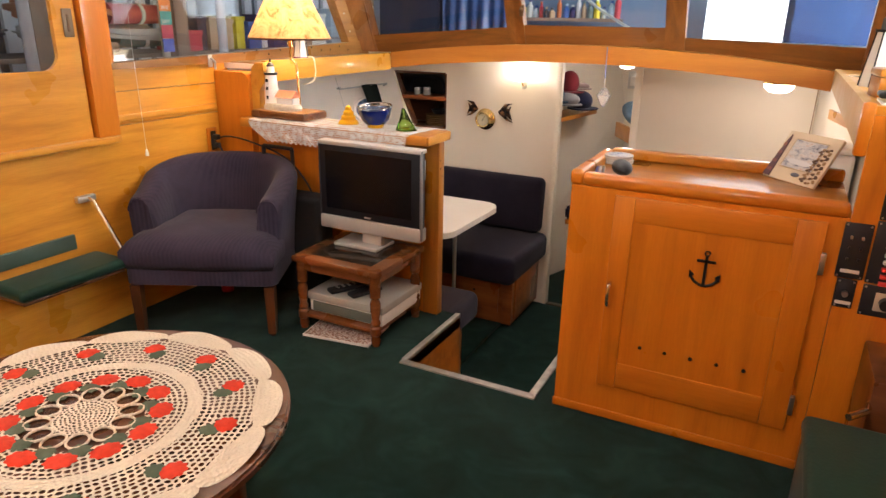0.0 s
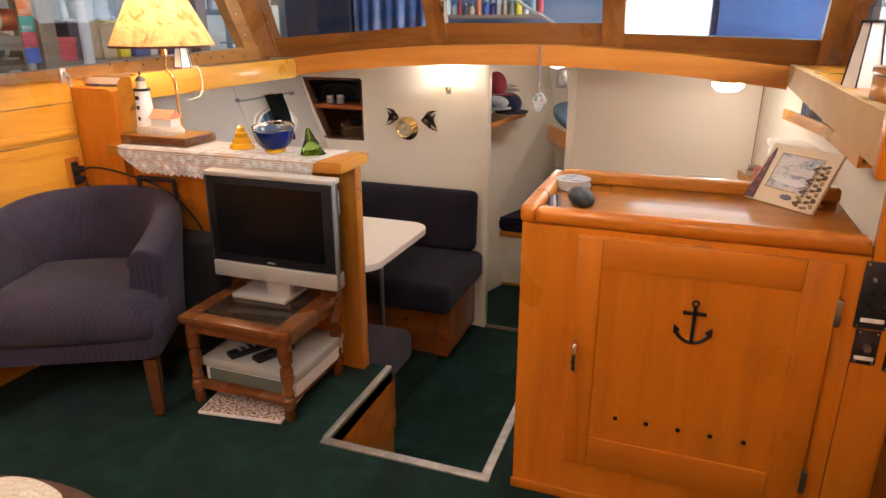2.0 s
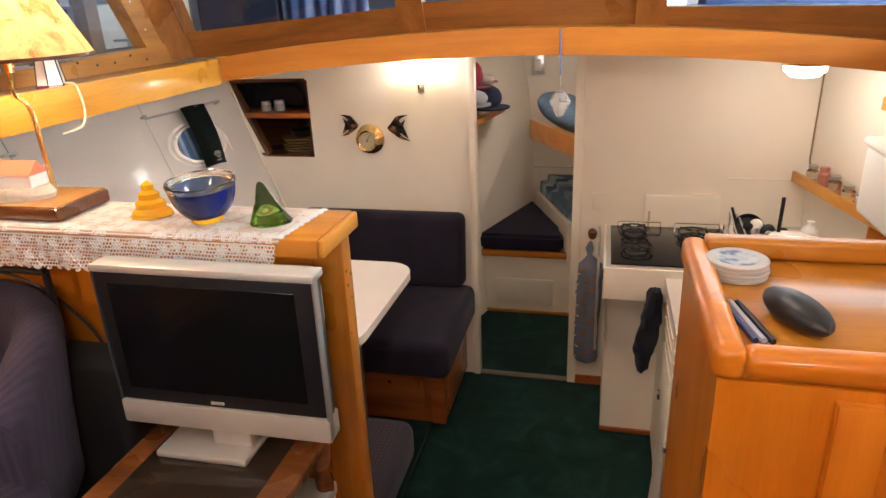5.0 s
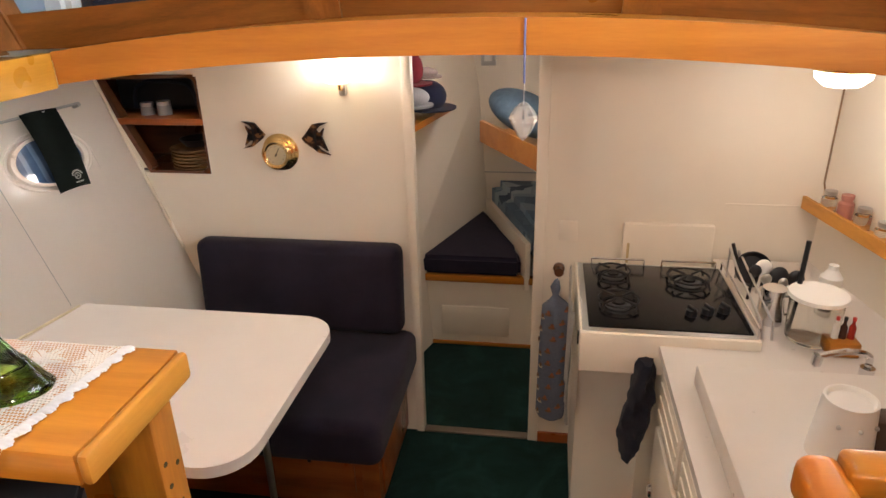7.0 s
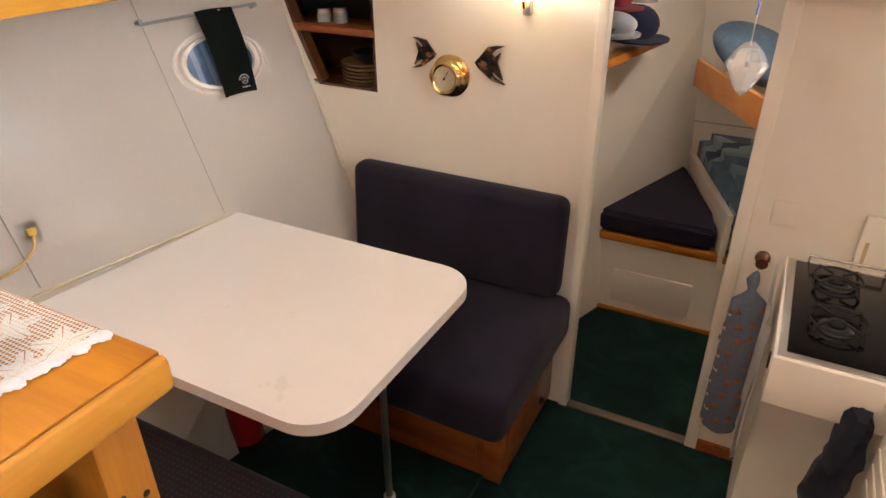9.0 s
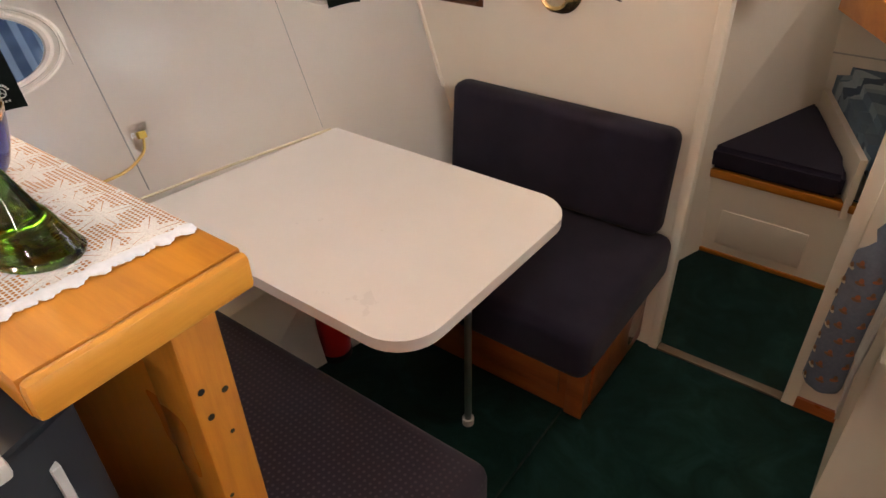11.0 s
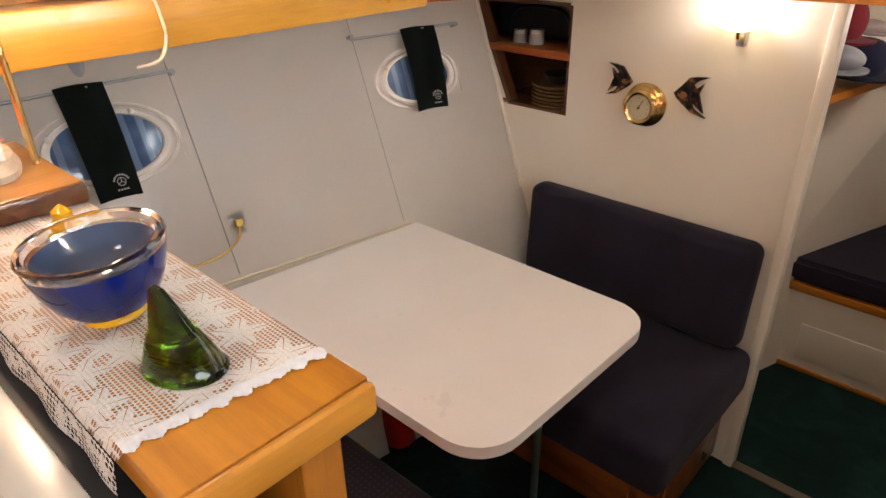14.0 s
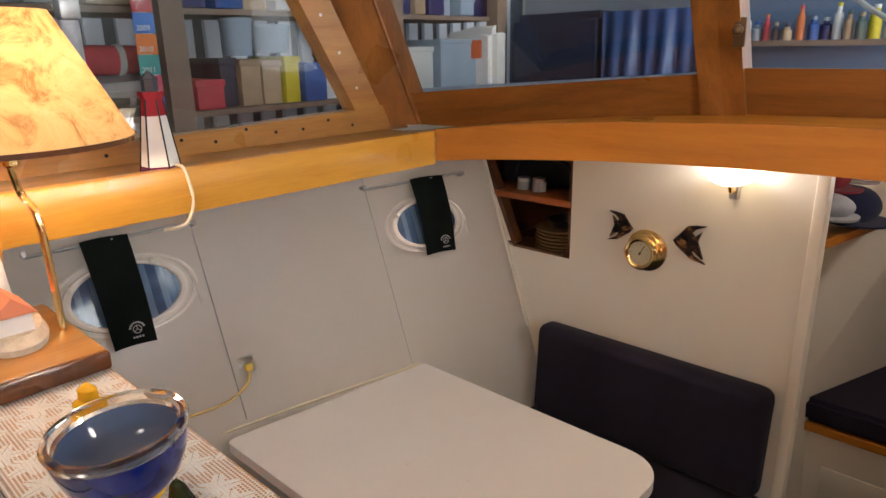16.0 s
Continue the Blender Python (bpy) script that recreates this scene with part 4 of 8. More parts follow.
for sx in (-1, 1):
    for ly, sp in ((-0.297, 0.0), (0.2, 0.03)):
        bm = B()
        x = sx * 0.288
        slabv = [(x - 0.022, ly - 0.022, 0.205), (x + 0.022, ly - 0.022, 0.205), (x + 0.022, ly + 0.022, 0.205), (x - 0.022, ly + 0.022, 0.205)]
        a = [bm.verts.new(CHM @ Vector(v)) for v in slabv]
        b = [bm.verts.new(CHM @ Vector((x + (v[0] - x) * 0.75, ly + sp + (v[1] - ly) * 0.75, -0.003))) for v in slabv]
        bm.faces.new(a)
        bm.faces.new(b[::-1])
        for i in range(4):
            bm.faces.new((a[i], a[(i + 1) % 4], b[(i + 1) % 4], b[i]))
        lg = part("leg", bm, DARKWOOD_Z, ch)
        part("glide", cyl(B(), CHM @ Vector((x, ly + sp, -0.015)), CHM @ Vector((x, ly + sp, -0.002)), 0.012, seg=10), IRON, lg)

rt = thing("red_tin", (-2.25, 2.165, 0.0), "small red tin on the carpet behind the armchair", "tin")
part("body", lathe(B(), [(0, 0), (0.028, 0), (0.029, 0.003), (0.029, 0.062), (0.026, 0.066), (0, 0.066)], Matrix.Translation((-2.25, 2.165, 0.0)), 20), mat("red_tin_paint", (0.35, 0.012, 0.015), 0.4), rt)
part("lid", lathe(B(), [(0, 0.066), (0.022, 0.066), (0.022, 0.072), (0, 0.073)], Matrix.Translation((-2.25, 2.165, 0.0)), 20), BLACK, rt)

# suitcase behind the armchair
su = thing("suitcase", (-1.86, 2.31, 0), "black upright trolley suitcase behind the armchair", "suitcase")
part("body", bx(B(), -2.15, -1.76, 2.265, 2.38, 0.02, 0.50, 0.03, 3), mat("black_nylon", (0.01, 0.01, 0.012), 0.8), su)
part("handle", tube(B(), curve_pts([(-2.115, 2.335, 0.49), (-2.115, 2.335, 0.675), (-2.10, 2.335, 0.69), (-1.965, 2.335, 0.69), (-1.95, 2.335, 0.675), (-1.95, 2.335, 0.49)], 5), 0.009), BLACK, su)

# outlet with plugs and a cord
ol = thing("outlet", (LEFT_X, 2.318, 0.69), "brown oval outlet plate with black plugs", "outlet")
part("plate", bx(B(), LEFT_X, LEFT_X + 0.012, 2.285, 2.345, 0.63, 0.75, 0.005), PINE_Z, ol, "varnished wooden plate")
part("socket", bx(B(), LEFT_X + 0.012, LEFT_X + 0.018, 2.30, 2.33, 0.645, 0.735, 0.002), BLACK, ol)
for z in (0.668, 0.708):
    part("plug", bx(B(), LEFT_X + 0.018, LEFT_X + 0.05, 2.303, 2.327, z - 0.012, z + 0.012, 0.004), BLACK, ol)
solid("power_cord", tube(B(), curve_pts([(LEFT_X + 0.05, 2.315, 0.705), (LEFT_X + 0.1, 2.33, 0.715), (-2.2, 2.34, 0.70), (-2.02, 2.365, 0.64), (-1.9, 2.377, 0.52), (-1.86, 2.378, 0.4)], 8), 0.004, 6), BLACK, "black power cord from the outlet", "cord")
solid("wall_cable", tube(B(), curve_pts([(LEFT_X + 0.045, 2.315, 0.665), (LEFT_X + 0.07, 2.31, 0.64), (LEFT_X + 0.03, 2.305, 0.60), (LEFT_X + 0.012, 2.30, 0.5)], 8), 0.004, 6), BLACK, "short black cable under the outlet", "cable")
# window hook and pull cord
hk = thing("window_catch", (LEFT_X + 0.03, 2.32, 1.06), "small steel catch on the window sill", "catch")
part("plate", bx(B(), LEFT_X + 0.031, LEFT_X + 0.036, 2.31, 2.335, 1.03, 1.085, 0.002), STEEL, hk)
part("lever", tube(B(), [(LEFT_X + 0.04, 2.322, 1.07), (LEFT_X + 0.06, 2.325, 1.055), (LEFT_X + 0.055, 2.33, 1.02)], 0.006), STEEL, hk)
pc = thing("blind_cord", (LEFT_X + 0.06, 1.93, 1.7), "thin white blind cord with a white tassel", "cord")
part("string", tube(B(), [(LEFT_X + 0.06, 1.89, 1.72), (LEFT_X + 0.05, 1.898, 1.1), (LEFT_X + 0.04, 1.912, 0.71)], 0.0007, 5), WHITEPLASTIC, pc)
part("tassel", lathe(B(), [(0, 0.012), (0.004, 0.008), (0.006, -0.004), (0.008, -0.02), (0, -0.022)], Matrix.Translation((LEFT_X + 0.04, 1.912, 0.705)), 10), WHITEPLASTIC, pc)

# fold-down seat to port
fs = thing("folding_seat", (-2.3, 1.35, 0.3), "green padded folding seat on a steel strut against the wall", "seat", "folding seats")
part("pad", bx(B(), -2.405, -2.215, 1.20, 1.63, 0.300, 0.345, 0.02, 4), GREENPAD, fs)
part("board", bx(B(), -2.41, -2.225, 1.21, 1.615, 0.288, 0.300, 0.003), DARKWOOD, fs)
part("wall_pad", bx(B(), LEFT_X, LEFT_X + 0.018, 1.10, 1.55, 0.37, 0.43, 0.004), mat("grey_green_plate", (0.05, 0.085, 0.07), 0.5), fs)
part("strut", tube(B(), [(LEFT_X + 0.02, 1.625, 0.560), (LEFT_X + 0.05, 1.628, 0.55), (-2.235, 1.632, 0.345)], 0.009), CHROME, fs)
part("bracket", bx(B(), LEFT_X, LEFT_X + 0.025, 1.58, 1.66, 0.548, 0.573, 0.004), STEEL, fs)
# fold-down seat to starboard
f2 = thing("folding_seat", (0.33, 1.4, 0.34), "green padded folding seat on a steel strut below the switchboard", "seat", "folding seats")
part("pad", bx(B(), 0.165, 0.49, 0.9, 1.635, 0.325, 0.372, 0.018, 3), GREENPAD, f2)
part("skirt", bx(B(), 0.17, 0.48, 0.95, 1.62, 0.02, 0.325, 0.02, 2), GREENPAD, f2)
part("strut", tube(B(), [(0.26, 1.655, 0.375), (0.46, 1.90, 0.375), (0.49, 1.93, 0.37)], 0.009), CHROME, f2)
solid("step_block", bx(B(), 0.30, 0.498, 1.70, 1.955, 0.0, 0.46, 0.008), DARKWOOD, "dark wooden locker step beside the switchboard", "locker")

# round coffee table with its crochet doily
CTX, CTY, CTZ = -1.18, 0.71, 0.465
ct = thing("coffee_table", (CTX, CTY, 0), "dark stained round drop-leaf coffee table", "table")
bm = B()
prism(bm, [(CTX + 0.417 * math.cos(2 * math.pi * k / 64), CTY + 0.417 * math.sin(2 * math.pi * k / 64)) for k in range(64)], CTZ - 0.024, CTZ)
bmesh.ops.bevel(bm, geom=[e for e in bm.edges if abs(e.verts[0].co.z - e.verts[1].co.z) < 1e-4], offset=0.006, segments=2, affect='EDGES')
part("tabletop", bm, DARKWOOD, ct)
part("apron", cyl(B(), (CTX, CTY, CTZ - 0.09), (CTX, CTY, CTZ - 0.024), 0.30, seg=40), DARKWOOD, ct)
for k in range(4):
    a = radians(25 + 90 * k)
    x, y = CTX + 0.30 * math.cos(a), CTY + 0.30 * math.sin(a)
    part("leg", bx(B(), -0.02, 0.02, -0.02, 0.02, 0, CTZ - 0.024, 0.004, 2, Matrix.Translation((x, y, 0)) @ Matrix.Rotation(a, 4, 'Z')), DARKWOOD_Z, ct)
    b2 = a + math.pi / 2
    part("stretcher", tube(B(), [(x, y, 0.12), (CTX + 0.30 * math.cos(b2), CTY + 0.30 * math.sin(b2), 0.12)], 0.011), DARKWOOD, ct)
part("latch", tube(B(), [(CTX + 0.30, CTY + 0.24, CTZ - 0.03), (CTX + 0.335, CTY + 0.215, CTZ - 0.028)], 0.006), IRON, ct)


def mth(m, op, a, b=None, c=None):
    n = node(m, "ShaderNodeMath")
    n.operation = op
    for v, i in ((a, 0), (b, 1), (c, 2)):
        if v is None:
            continue
        if isinstance(v, (int, float)):
            n.inputs[i].default_value = v
        else:
            link(m, v, n.inputs[i])
    return n.outputs[0]


def eyelets(m, u, v, wide, high):
    """How far out from the middle of the nearest eyelet, 1 at its thread; u and v count eyelets, rows are staggered."""
    row = mth(m, 'FLOOR', v)
    fu = mth(m, 'SUBTRACT', mth(m, 'FRACT', mth(m, 'MULTIPLY_ADD', row, 0.5, u)), 0.5)
    fv = mth(m, 'SUBTRACT', mth(m, 'FRACT', v), 0.5)
    a = mth(m, 'POWER', mth(m, 'ABSOLUTE', mth(m, 'DIVIDE', fu, wide)), 2.0)
    b = mth(m, 'POWER', mth(m, 'ABSOLUTE', mth(m, 'DIVIDE', fv, high)), 2.0)
    return mth(m, 'ADD', a, b)


def pierced(m, hole):
    """Lets the material be open where hole is 1."""
    tr = node(m, "ShaderNodeBsdfTransparent")
    mx = node(m, "ShaderNodeMixShader")
    link(m, hole, mx.inputs[0])
    link(m, bsdf(m).outputs[0], mx.inputs[1])
    link(m, tr.outputs[0], mx.inputs[2])
    link(m, mx.outputs[0], m.node_tree.nodes["Material Output"].inputs[0])


def cotton_look(m, colour, height, strength):
    f = noise_tex(m, coords(m), 420.0, 2)
    g = noise_tex(m, coords(m), 22.0, 3)
    c = mixc(m, 0.5, ramp(m, f, [(0.3, tuple(k * 0.72 for k in colour)), (0.7, colour)]), ramp(m, g, [(0.3, tuple(k * 0.86 for k in colour)), (0.7, colour)]))
    link(m, c, bsdf(m).inputs["Base Color"])
    bump(m, height, strength, 0.002)


def crochet(name, colour, centre, cell, wide=0.37, high=0.36, opened=True):
    """Crochet worked in rings round a centre; closed stitches show as relief only."""
    m = mat(name, colour, 0.92, spec=0.12)
    tc = node(m, "ShaderNodeTexCoord")
    sub = node(m, "ShaderNodeVectorMath")
    sub.operation = 'SUBTRACT'
    link(m, tc.outputs["Object"], sub.inputs[0])
    sub.inputs[1].default_value = centre
    wob = node(m, "ShaderNodeVectorMath")
    wob.operation = 'MULTIPLY_ADD'
    nz = node(m, "ShaderNodeTexNoise", Scale=35.0, Detail=1.0)
    link(m, tc.outputs["Object"], nz.inputs["Vector"])
    link(m, nz.outputs["Color"], wob.inputs[0])
    wob.inputs[1].default_value = (0.013, 0.013, 0.0)
    link(m, sub.outputs[0], wob.inputs[2])
    sep = node(m, "ShaderNodeSeparateXYZ")
    link(m, wob.outputs[0], sep.inputs[0])
    x, y = sep.outputs[0], sep.outputs[1]
    r = mth(m, 'SQRT', mth(m, 'ADD', mth(m, 'MULTIPLY', x, x), mth(m, 'MULTIPLY', y, y)))
    turn = mth(m, 'DIVIDE', mth(m, 'ARCTAN2', y, x), 2 * math.pi)
    v = mth(m, 'DIVIDE', r, cell)
    count = mth(m, 'ROUND', mth(m, 'MULTIPLY_ADD', mth(m, 'FLOOR', v), 5.6, 3.0))
    e = eyelets(m, mth(m, 'MULTIPLY', turn, count), v, wide, high)
    cotton_look(m, colour, mth(m, 'MINIMUM', e, 2.0), 0.6)
    if opened:
        pierced(m, mth(m, 'LESS_THAN', e, 1.0))
    return m


def floral_lace(name, colour, cell, across=(1, 0, 0), along=(0, 1, 0), flower=0.06, reach=0.55):
    """Machine lace: a fine net with solid five-petalled flowers worked into it."""
    m = mat(name, colour, 0.9, spec=0.15)
    tc = node(m, "ShaderNodeTexCoord")
    xy = []
    for d in (across, along):
        dot = node(m, "ShaderNodeVectorMath")
        dot.operation = 'DOT_PRODUCT'
        link(m, tc.outputs["Object"], dot.inputs[0])
        dot.inputs[1].default_value = d
        xy.append(dot.outputs["Value"])
    e = eyelets(m, mth(m, 'DIVIDE', xy[0], cell), mth(m, 'DIVIDE', xy[1], cell), 0.37, 0.37)
    net = mth(m, 'LESS_THAN', e, 1.0)
    flat = node(m, "ShaderNodeCombineXYZ")
    link(m, xy[0], flat.inputs[0])
    link(m, xy[1], flat.inputs[1])
    vo = node(m, "ShaderNodeTexVoronoi", Scale=1.0 / flower, Randomness=0.55)
    vo.voronoi_dimensions = '2D'
    link(m, flat.outputs[0], vo.inputs["Vector"])
    d = node(m, "ShaderNodeVectorMath")
    d.operation = 'SUBTRACT'
    link(m, flat.outputs[0], d.inputs[0])
    link(m, vo.outputs["Position"], d.inputs[1])
    sp = node(m, "ShaderNodeSeparateXYZ")
    link(m, d.outputs[0], sp.inputs[0])
    ang = mth(m, 'ARCTAN2', sp.outputs[1], sp.outputs[0])
    dist = mth(m, 'SQRT', mth(m, 'ADD', mth(m, 'MULTIPLY', sp.outputs[0], sp.outputs[0]), mth(m, 'MULTIPLY', sp.outputs[1], sp.outputs[1])))
    petal = mth(m, 'MULTIPLY', mth(m, 'MULTIPLY_ADD', mth(m, 'COSINE', mth(m, 'MULTIPLY', ang, 5.0)), 0.24, 0.70), flower * reach)
    solid_ = mth(m, 'LESS_THAN', dist, petal)
    vein = mth(m, 'LESS_THAN', mth(m, 'ABSOLUTE', mth(m, 'SINE', mth(m, 'MULTIPLY', ang, 2.5))), 0.055)
    vein = mth(m, 'MULTIPLY', vein, mth(m, 'GREATER_THAN', dist, flower * 0.13))
    hole = mth(m, 'MULTIPLY', mth(m, 'SUBTRACT', 1.0, solid_), net)
    hole = mth(m, 'MAXIMUM', hole, mth(m, 'MULTIPLY', vein, solid_))
    cotton_look(m, colour, mth(m, 'MINIMUM', e, 1.5), 0.4)
    pierced(m, hole)
    return m


COTTON = (0.74, 0.66, 0.53)
DOILY_C = (CTX + 0.003, CTY + 0.003, CTZ)
LACE = floral_lace("white_lace", (0.68, 0.64, 0.60), 0.0046, flower=0.05, reach=0.62)
NET = crochet("crochet_net", COTTON, DOILY_C, 0.0125, 0.37, 0.33)
FINE = crochet("crochet_fine_net", COTTON, DOILY_C, 0.0085, 0.30, 0.27)
THREAD = crochet("crochet_cotton", COTTON, DOILY_C, 0.0105, 0.40, 0.36, False)
ROSE = paint("red_crochet", (0.62, 0.045, 0.018), 0.9, 0.25, 0.6, 80.0)
LEAF = paint("grey_green_crochet", (0.085, 0.115, 0.075), 0.9, 0.2, 0.5, 80.0)


def ringmesh(bm, r0, r1, z, m, n=144, wave=0.0, lobes=12, wave0=0.0, lift=0.0):
    a, b = [], []
    for k in range(n):
        t = 2 * math.pi * k / n
        s = abs(math.cos(lobes * t / 2))
        ra, rb = r0 + wave0 * s, r1 + wave * (s ** 0.5 - 0.5)
        wob = lift * math.sin(lobes * t + 0.7) + lift * 0.6 * math.sin(5 * t)
        a.append(bm.verts.new(m @ Vector((ra * math.cos(t), ra * math.sin(t), z))))
        b.append(bm.verts.new(m @ Vector((rb * math.cos(t), rb * math.sin(t), z + wob))))
    for k in range(n):
        j = (k + 1) % n
        bm.faces.new((a[k], a[j], b[j], b[k]))
    return bm


DM = Matrix.Translation((DOILY_C[0], DOILY_C[1], CTZ + 0.003)) @ Matrix.Rotation(radians(8), 4, 'Z')
dy = thing("doily", (CTX, CTY, CTZ), "round cream crochet doily with red roses on the coffee table", "doily")
part("centre", ringmesh(B(), 0.0005, 0.064, 0.001, DM, 96, 0.004, 24), FINE, dy)
part("inner_net", ringmesh(B(), 0.128, 0.206, 0.001, DM, 144, 0.0, 12, -0.012), NET, dy)
part("middle_band", ringmesh(B(), 0.198, 0.226, 0.0018, DM, 144, 0.004), THREAD, dy)
part("outer_net", ringmesh(B(), 0.224, 0.350, 0.001, DM, 144, 0.016), NET, dy)
part("border", ringmesh(B(), 0.352, 0.384, 0.0022, DM, 240, 0.026, 12, -0.018, 0.003), THREAD, dy)


def blossom(bm, m, r, h):
    n = 36
    top = bm.verts.new(m @ Vector((0, 0, h)))
    mid, low = [], []
    for k in range(n):
        t = 2 * math.pi * k / n
        rr = r * (1 + 0.09 * math.cos(9 * t))
        mid.append(bm.verts.new(m @ Vector((0.6 * rr * math.cos(t), 0.6 * rr * math.sin(t), h * (0.85 + 0.2 * math.cos(3 * t))))))
        low.append(bm.verts.new(m @ Vector((rr * math.cos(t), rr * math.sin(t), 0))))
    for k in range(n):
        j = (k + 1) % n
        bm.faces.new((top, mid[k], mid[j]))
        bm.faces.new((mid[k], low[k], low[j], mid[j]))
    return bm


for k in range(12):
    a = 2 * math.pi * k / 12
    fm = DM @ Matrix.Rotation(a, 4, 'Z') @ Matrix.Translation((0.148, 0, 0.002)) @ Matrix.Diagonal((0.9, 1.1, 1, 1))
    part("rose", blossom(B(), fm, 0.0265, 0.006), ROSE, dy)
    lm = DM @ Matrix.Rotation(a + 0.20, 4, 'Z') @ Matrix.Translation((0.121, 0, 0.0012)) @ Matrix.Rotation(0.5, 4, 'Z') @ Matrix.Diagonal((1.1, 1.0, 1, 1))
    part("leaf", blossom(B(), lm, 0.020, 0.003), LEAF, dy)
    # open loop between the centre and the roses
    lp = DM @ Matrix.Rotation(a + 0.13, 4, 'Z') @ Matrix.Translation((0.087, 0, 0.0015))
    part("loop", tube(B(), [lp @ Vector((0.025 * math.cos(q), 0.0205 * math.sin(q), 0)) for q in (2 * math.pi * j / 18 for j in range(18))], 0.0028, 6, True), THREAD, dy)
for k in range(12):
    a = 2 * math.pi * k / 12 + 0.26
    fm = DM @ Matrix.Rotation(a, 4, 'Z') @ Matrix.Translation((0.296, 0, 0.002)) @ Matrix.Diagonal((1.0, 1.1, 1, 1))
    part("rose", blossom(B(), fm, 0.0235, 0.006), ROSE, dy)
    lm = DM @ Matrix.Rotation(a - 0.07, 4, 'Z') @ Matrix.Translation((0.272, 0, 0.0015)) @ Matrix.Diagonal((1.15, 1.0, 1, 1))
    part("leaf", blossom(B(), lm, 0.019, 0.003), LEAF, dy)

# lace runner on the ledge
LACE_EDGE = floral_lace("lace_border", (0.74, 0.71, 0.67), 0.0078, (1, 0, 0), (0, 0, 1), 0.034, 0.52)
LACE_HEM = paint("lace_hem_cotton", (0.62, 0.62, 0.64), 0.9, 0.15, 0.6, 90.0)
TOPN, XN = 60, 300
prof = [(2.492 - 0.198 * k / TOPN, 0.8175) for k in range(TOPN + 1)] + [(2.288, 0.808)]
hang = [(2.2875, 0.806), (2.286, 0.79), (2.285, 0.772), (2.284, 0.755), (2.283, 0.737)]
runner = thing("lace_runner", (-1.74, 2.39, 0.8155), "white lace runner hanging over the edge of the ledge", "runner")


def lace_sheet(rows_yz, hanging):
    bm, grid = B(), []
    for i in range(XN + 1):
        u = i / XN
        lobe = abs(math.sin(u * 84)) ** 0.6
        row = []
        for j, (y, z) in enumerate(rows_yz):
            v = j / (len(rows_yz) - 1)
            end = -1.325 - 0.030 * v * v if hanging else -1.305 - 0.02 * v
            end += 0.0 if hanging else 0.011 * abs(math.sin(v * 31)) ** 0.6
            w = u if hanging else min(u / 0.96, 1.0) * 0.97 + max(0.0, u - 0.96) / 0.04 * 0.03
            begin = -2.15 + (0.10 * v ** 2 if hanging else 0.0)
            x = begin + (end - begin) * w
            drop = -0.013 * lobe * v ** 3 - 0.022 * v * max(0.0, u - 0.94) / 0.06 if hanging else 0.0
            ripple = 0.004 * math.sin(u * 40) * v if hanging else 0.0
            row.append(bm.verts.new((x, y - ripple, z + drop)))
        grid.append(row)
    for a, b in zip(grid, grid[1:]):
        for j in range(len(rows_yz) - 1):
            bm.faces.new((a[j], a[j + 1], b[j + 1], b[j]))
    return bm


part("top_cloth", lace_sheet(prof, False), LACE, runner, smooth=60)
bm = B()
hem = []
for i in range(181):
    v = i / 180
    y_ = 2.4925 - 0.1985 * v
    e_ = -1.305 - 0.02 * v
    lob = abs(math.sin(v * 31)) ** 0.6 * (0.75 + 0.3 * math.sin(v * 47)) + 0.10 * math.sin(v * 210)
    hem.append([bm.verts.new((e_ - 0.003 - 0.003 * lob, y_, 0.8186)), bm.verts.new((e_ + 0.003 + 0.003 * lob, y_, 0.8194)), bm.verts.new((e_ + 0.006 + 0.008 * lob, y_, 0.8170))])
for a, b in zip(hem, hem[1:]):
    for j in range(2):
        bm.faces.new((a[j], a[j + 1], b[j + 1], b[j]))
part("scalloped_hem", bm, LACE_HEM, runner, smooth=60)
part("hanging_border", lace_sheet(hang, True), LACE_EDGE, runner, "scalloped floral lace border", smooth=60)

# glass pieces
BLUEG = mat("blue_glass", (0.001, 0.006, 0.070), 0.02, ior=1.5)
CLEARG = mat("clear_glass", (0.95, 0.95, 0.92), 0.03, trans=1.0, ior=1.5)
AMBERG = mat("amber_glass", (1.0, 0.56, 0.03), 0.03, trans=0.4, ior=1.45)
GREENG = mat("green_glass", (0.45, 0.70, 0.13), 0.015, trans=1.0, ior=1.5)
bw_ = thing("glass_bowl", (-1.535, 2.385, 0.818), "thick blue glass bowl with a clear rim and amber foot", "bowl")
BM_ = Matrix.Translation((-1.53, 2.385, 0.818)) @ Matrix.Rotation(radians(4), 4, 'X') @ Matrix.Diagonal((0.88, 0.88, 0.95, 1))
part("body", lathe(B(), [(0, 0.018), (0.050, 0.018), (0.065, 0.034), (0.0740, 0.054), (0.0800, 0.075), (0.0820, 0.084), (0.0705, 0.083), (0.058, 0.066), (0.040, 0.052), (0, 0.045)], BM_, 48), BLUEG, bw_)
# Added opaque liner; its blue paints the lace refracted in clear glass.
part("well", lathe(B(), [(0, 0.0455), (0.040, 0.0525), (0.058, 0.0665), (0.0703, 0.0832), (0.0695, 0.0842), (0.056, 0.067), (0.039, 0.054), (0, 0.0475)], BM_, 48), mat("painted_refraction_blue", (0.045, 0.065, 0.12), 0.04, ior=1.5), bw_)
part("rim", lathe(B(), [(0.0822, 0.0845), (0.0845, 0.094), (0.082, 0.098), (0.0745, 0.096), (0.0707, 0.0835), (0.0822, 0.0845)], BM_, 48), CLEARG, bw_)
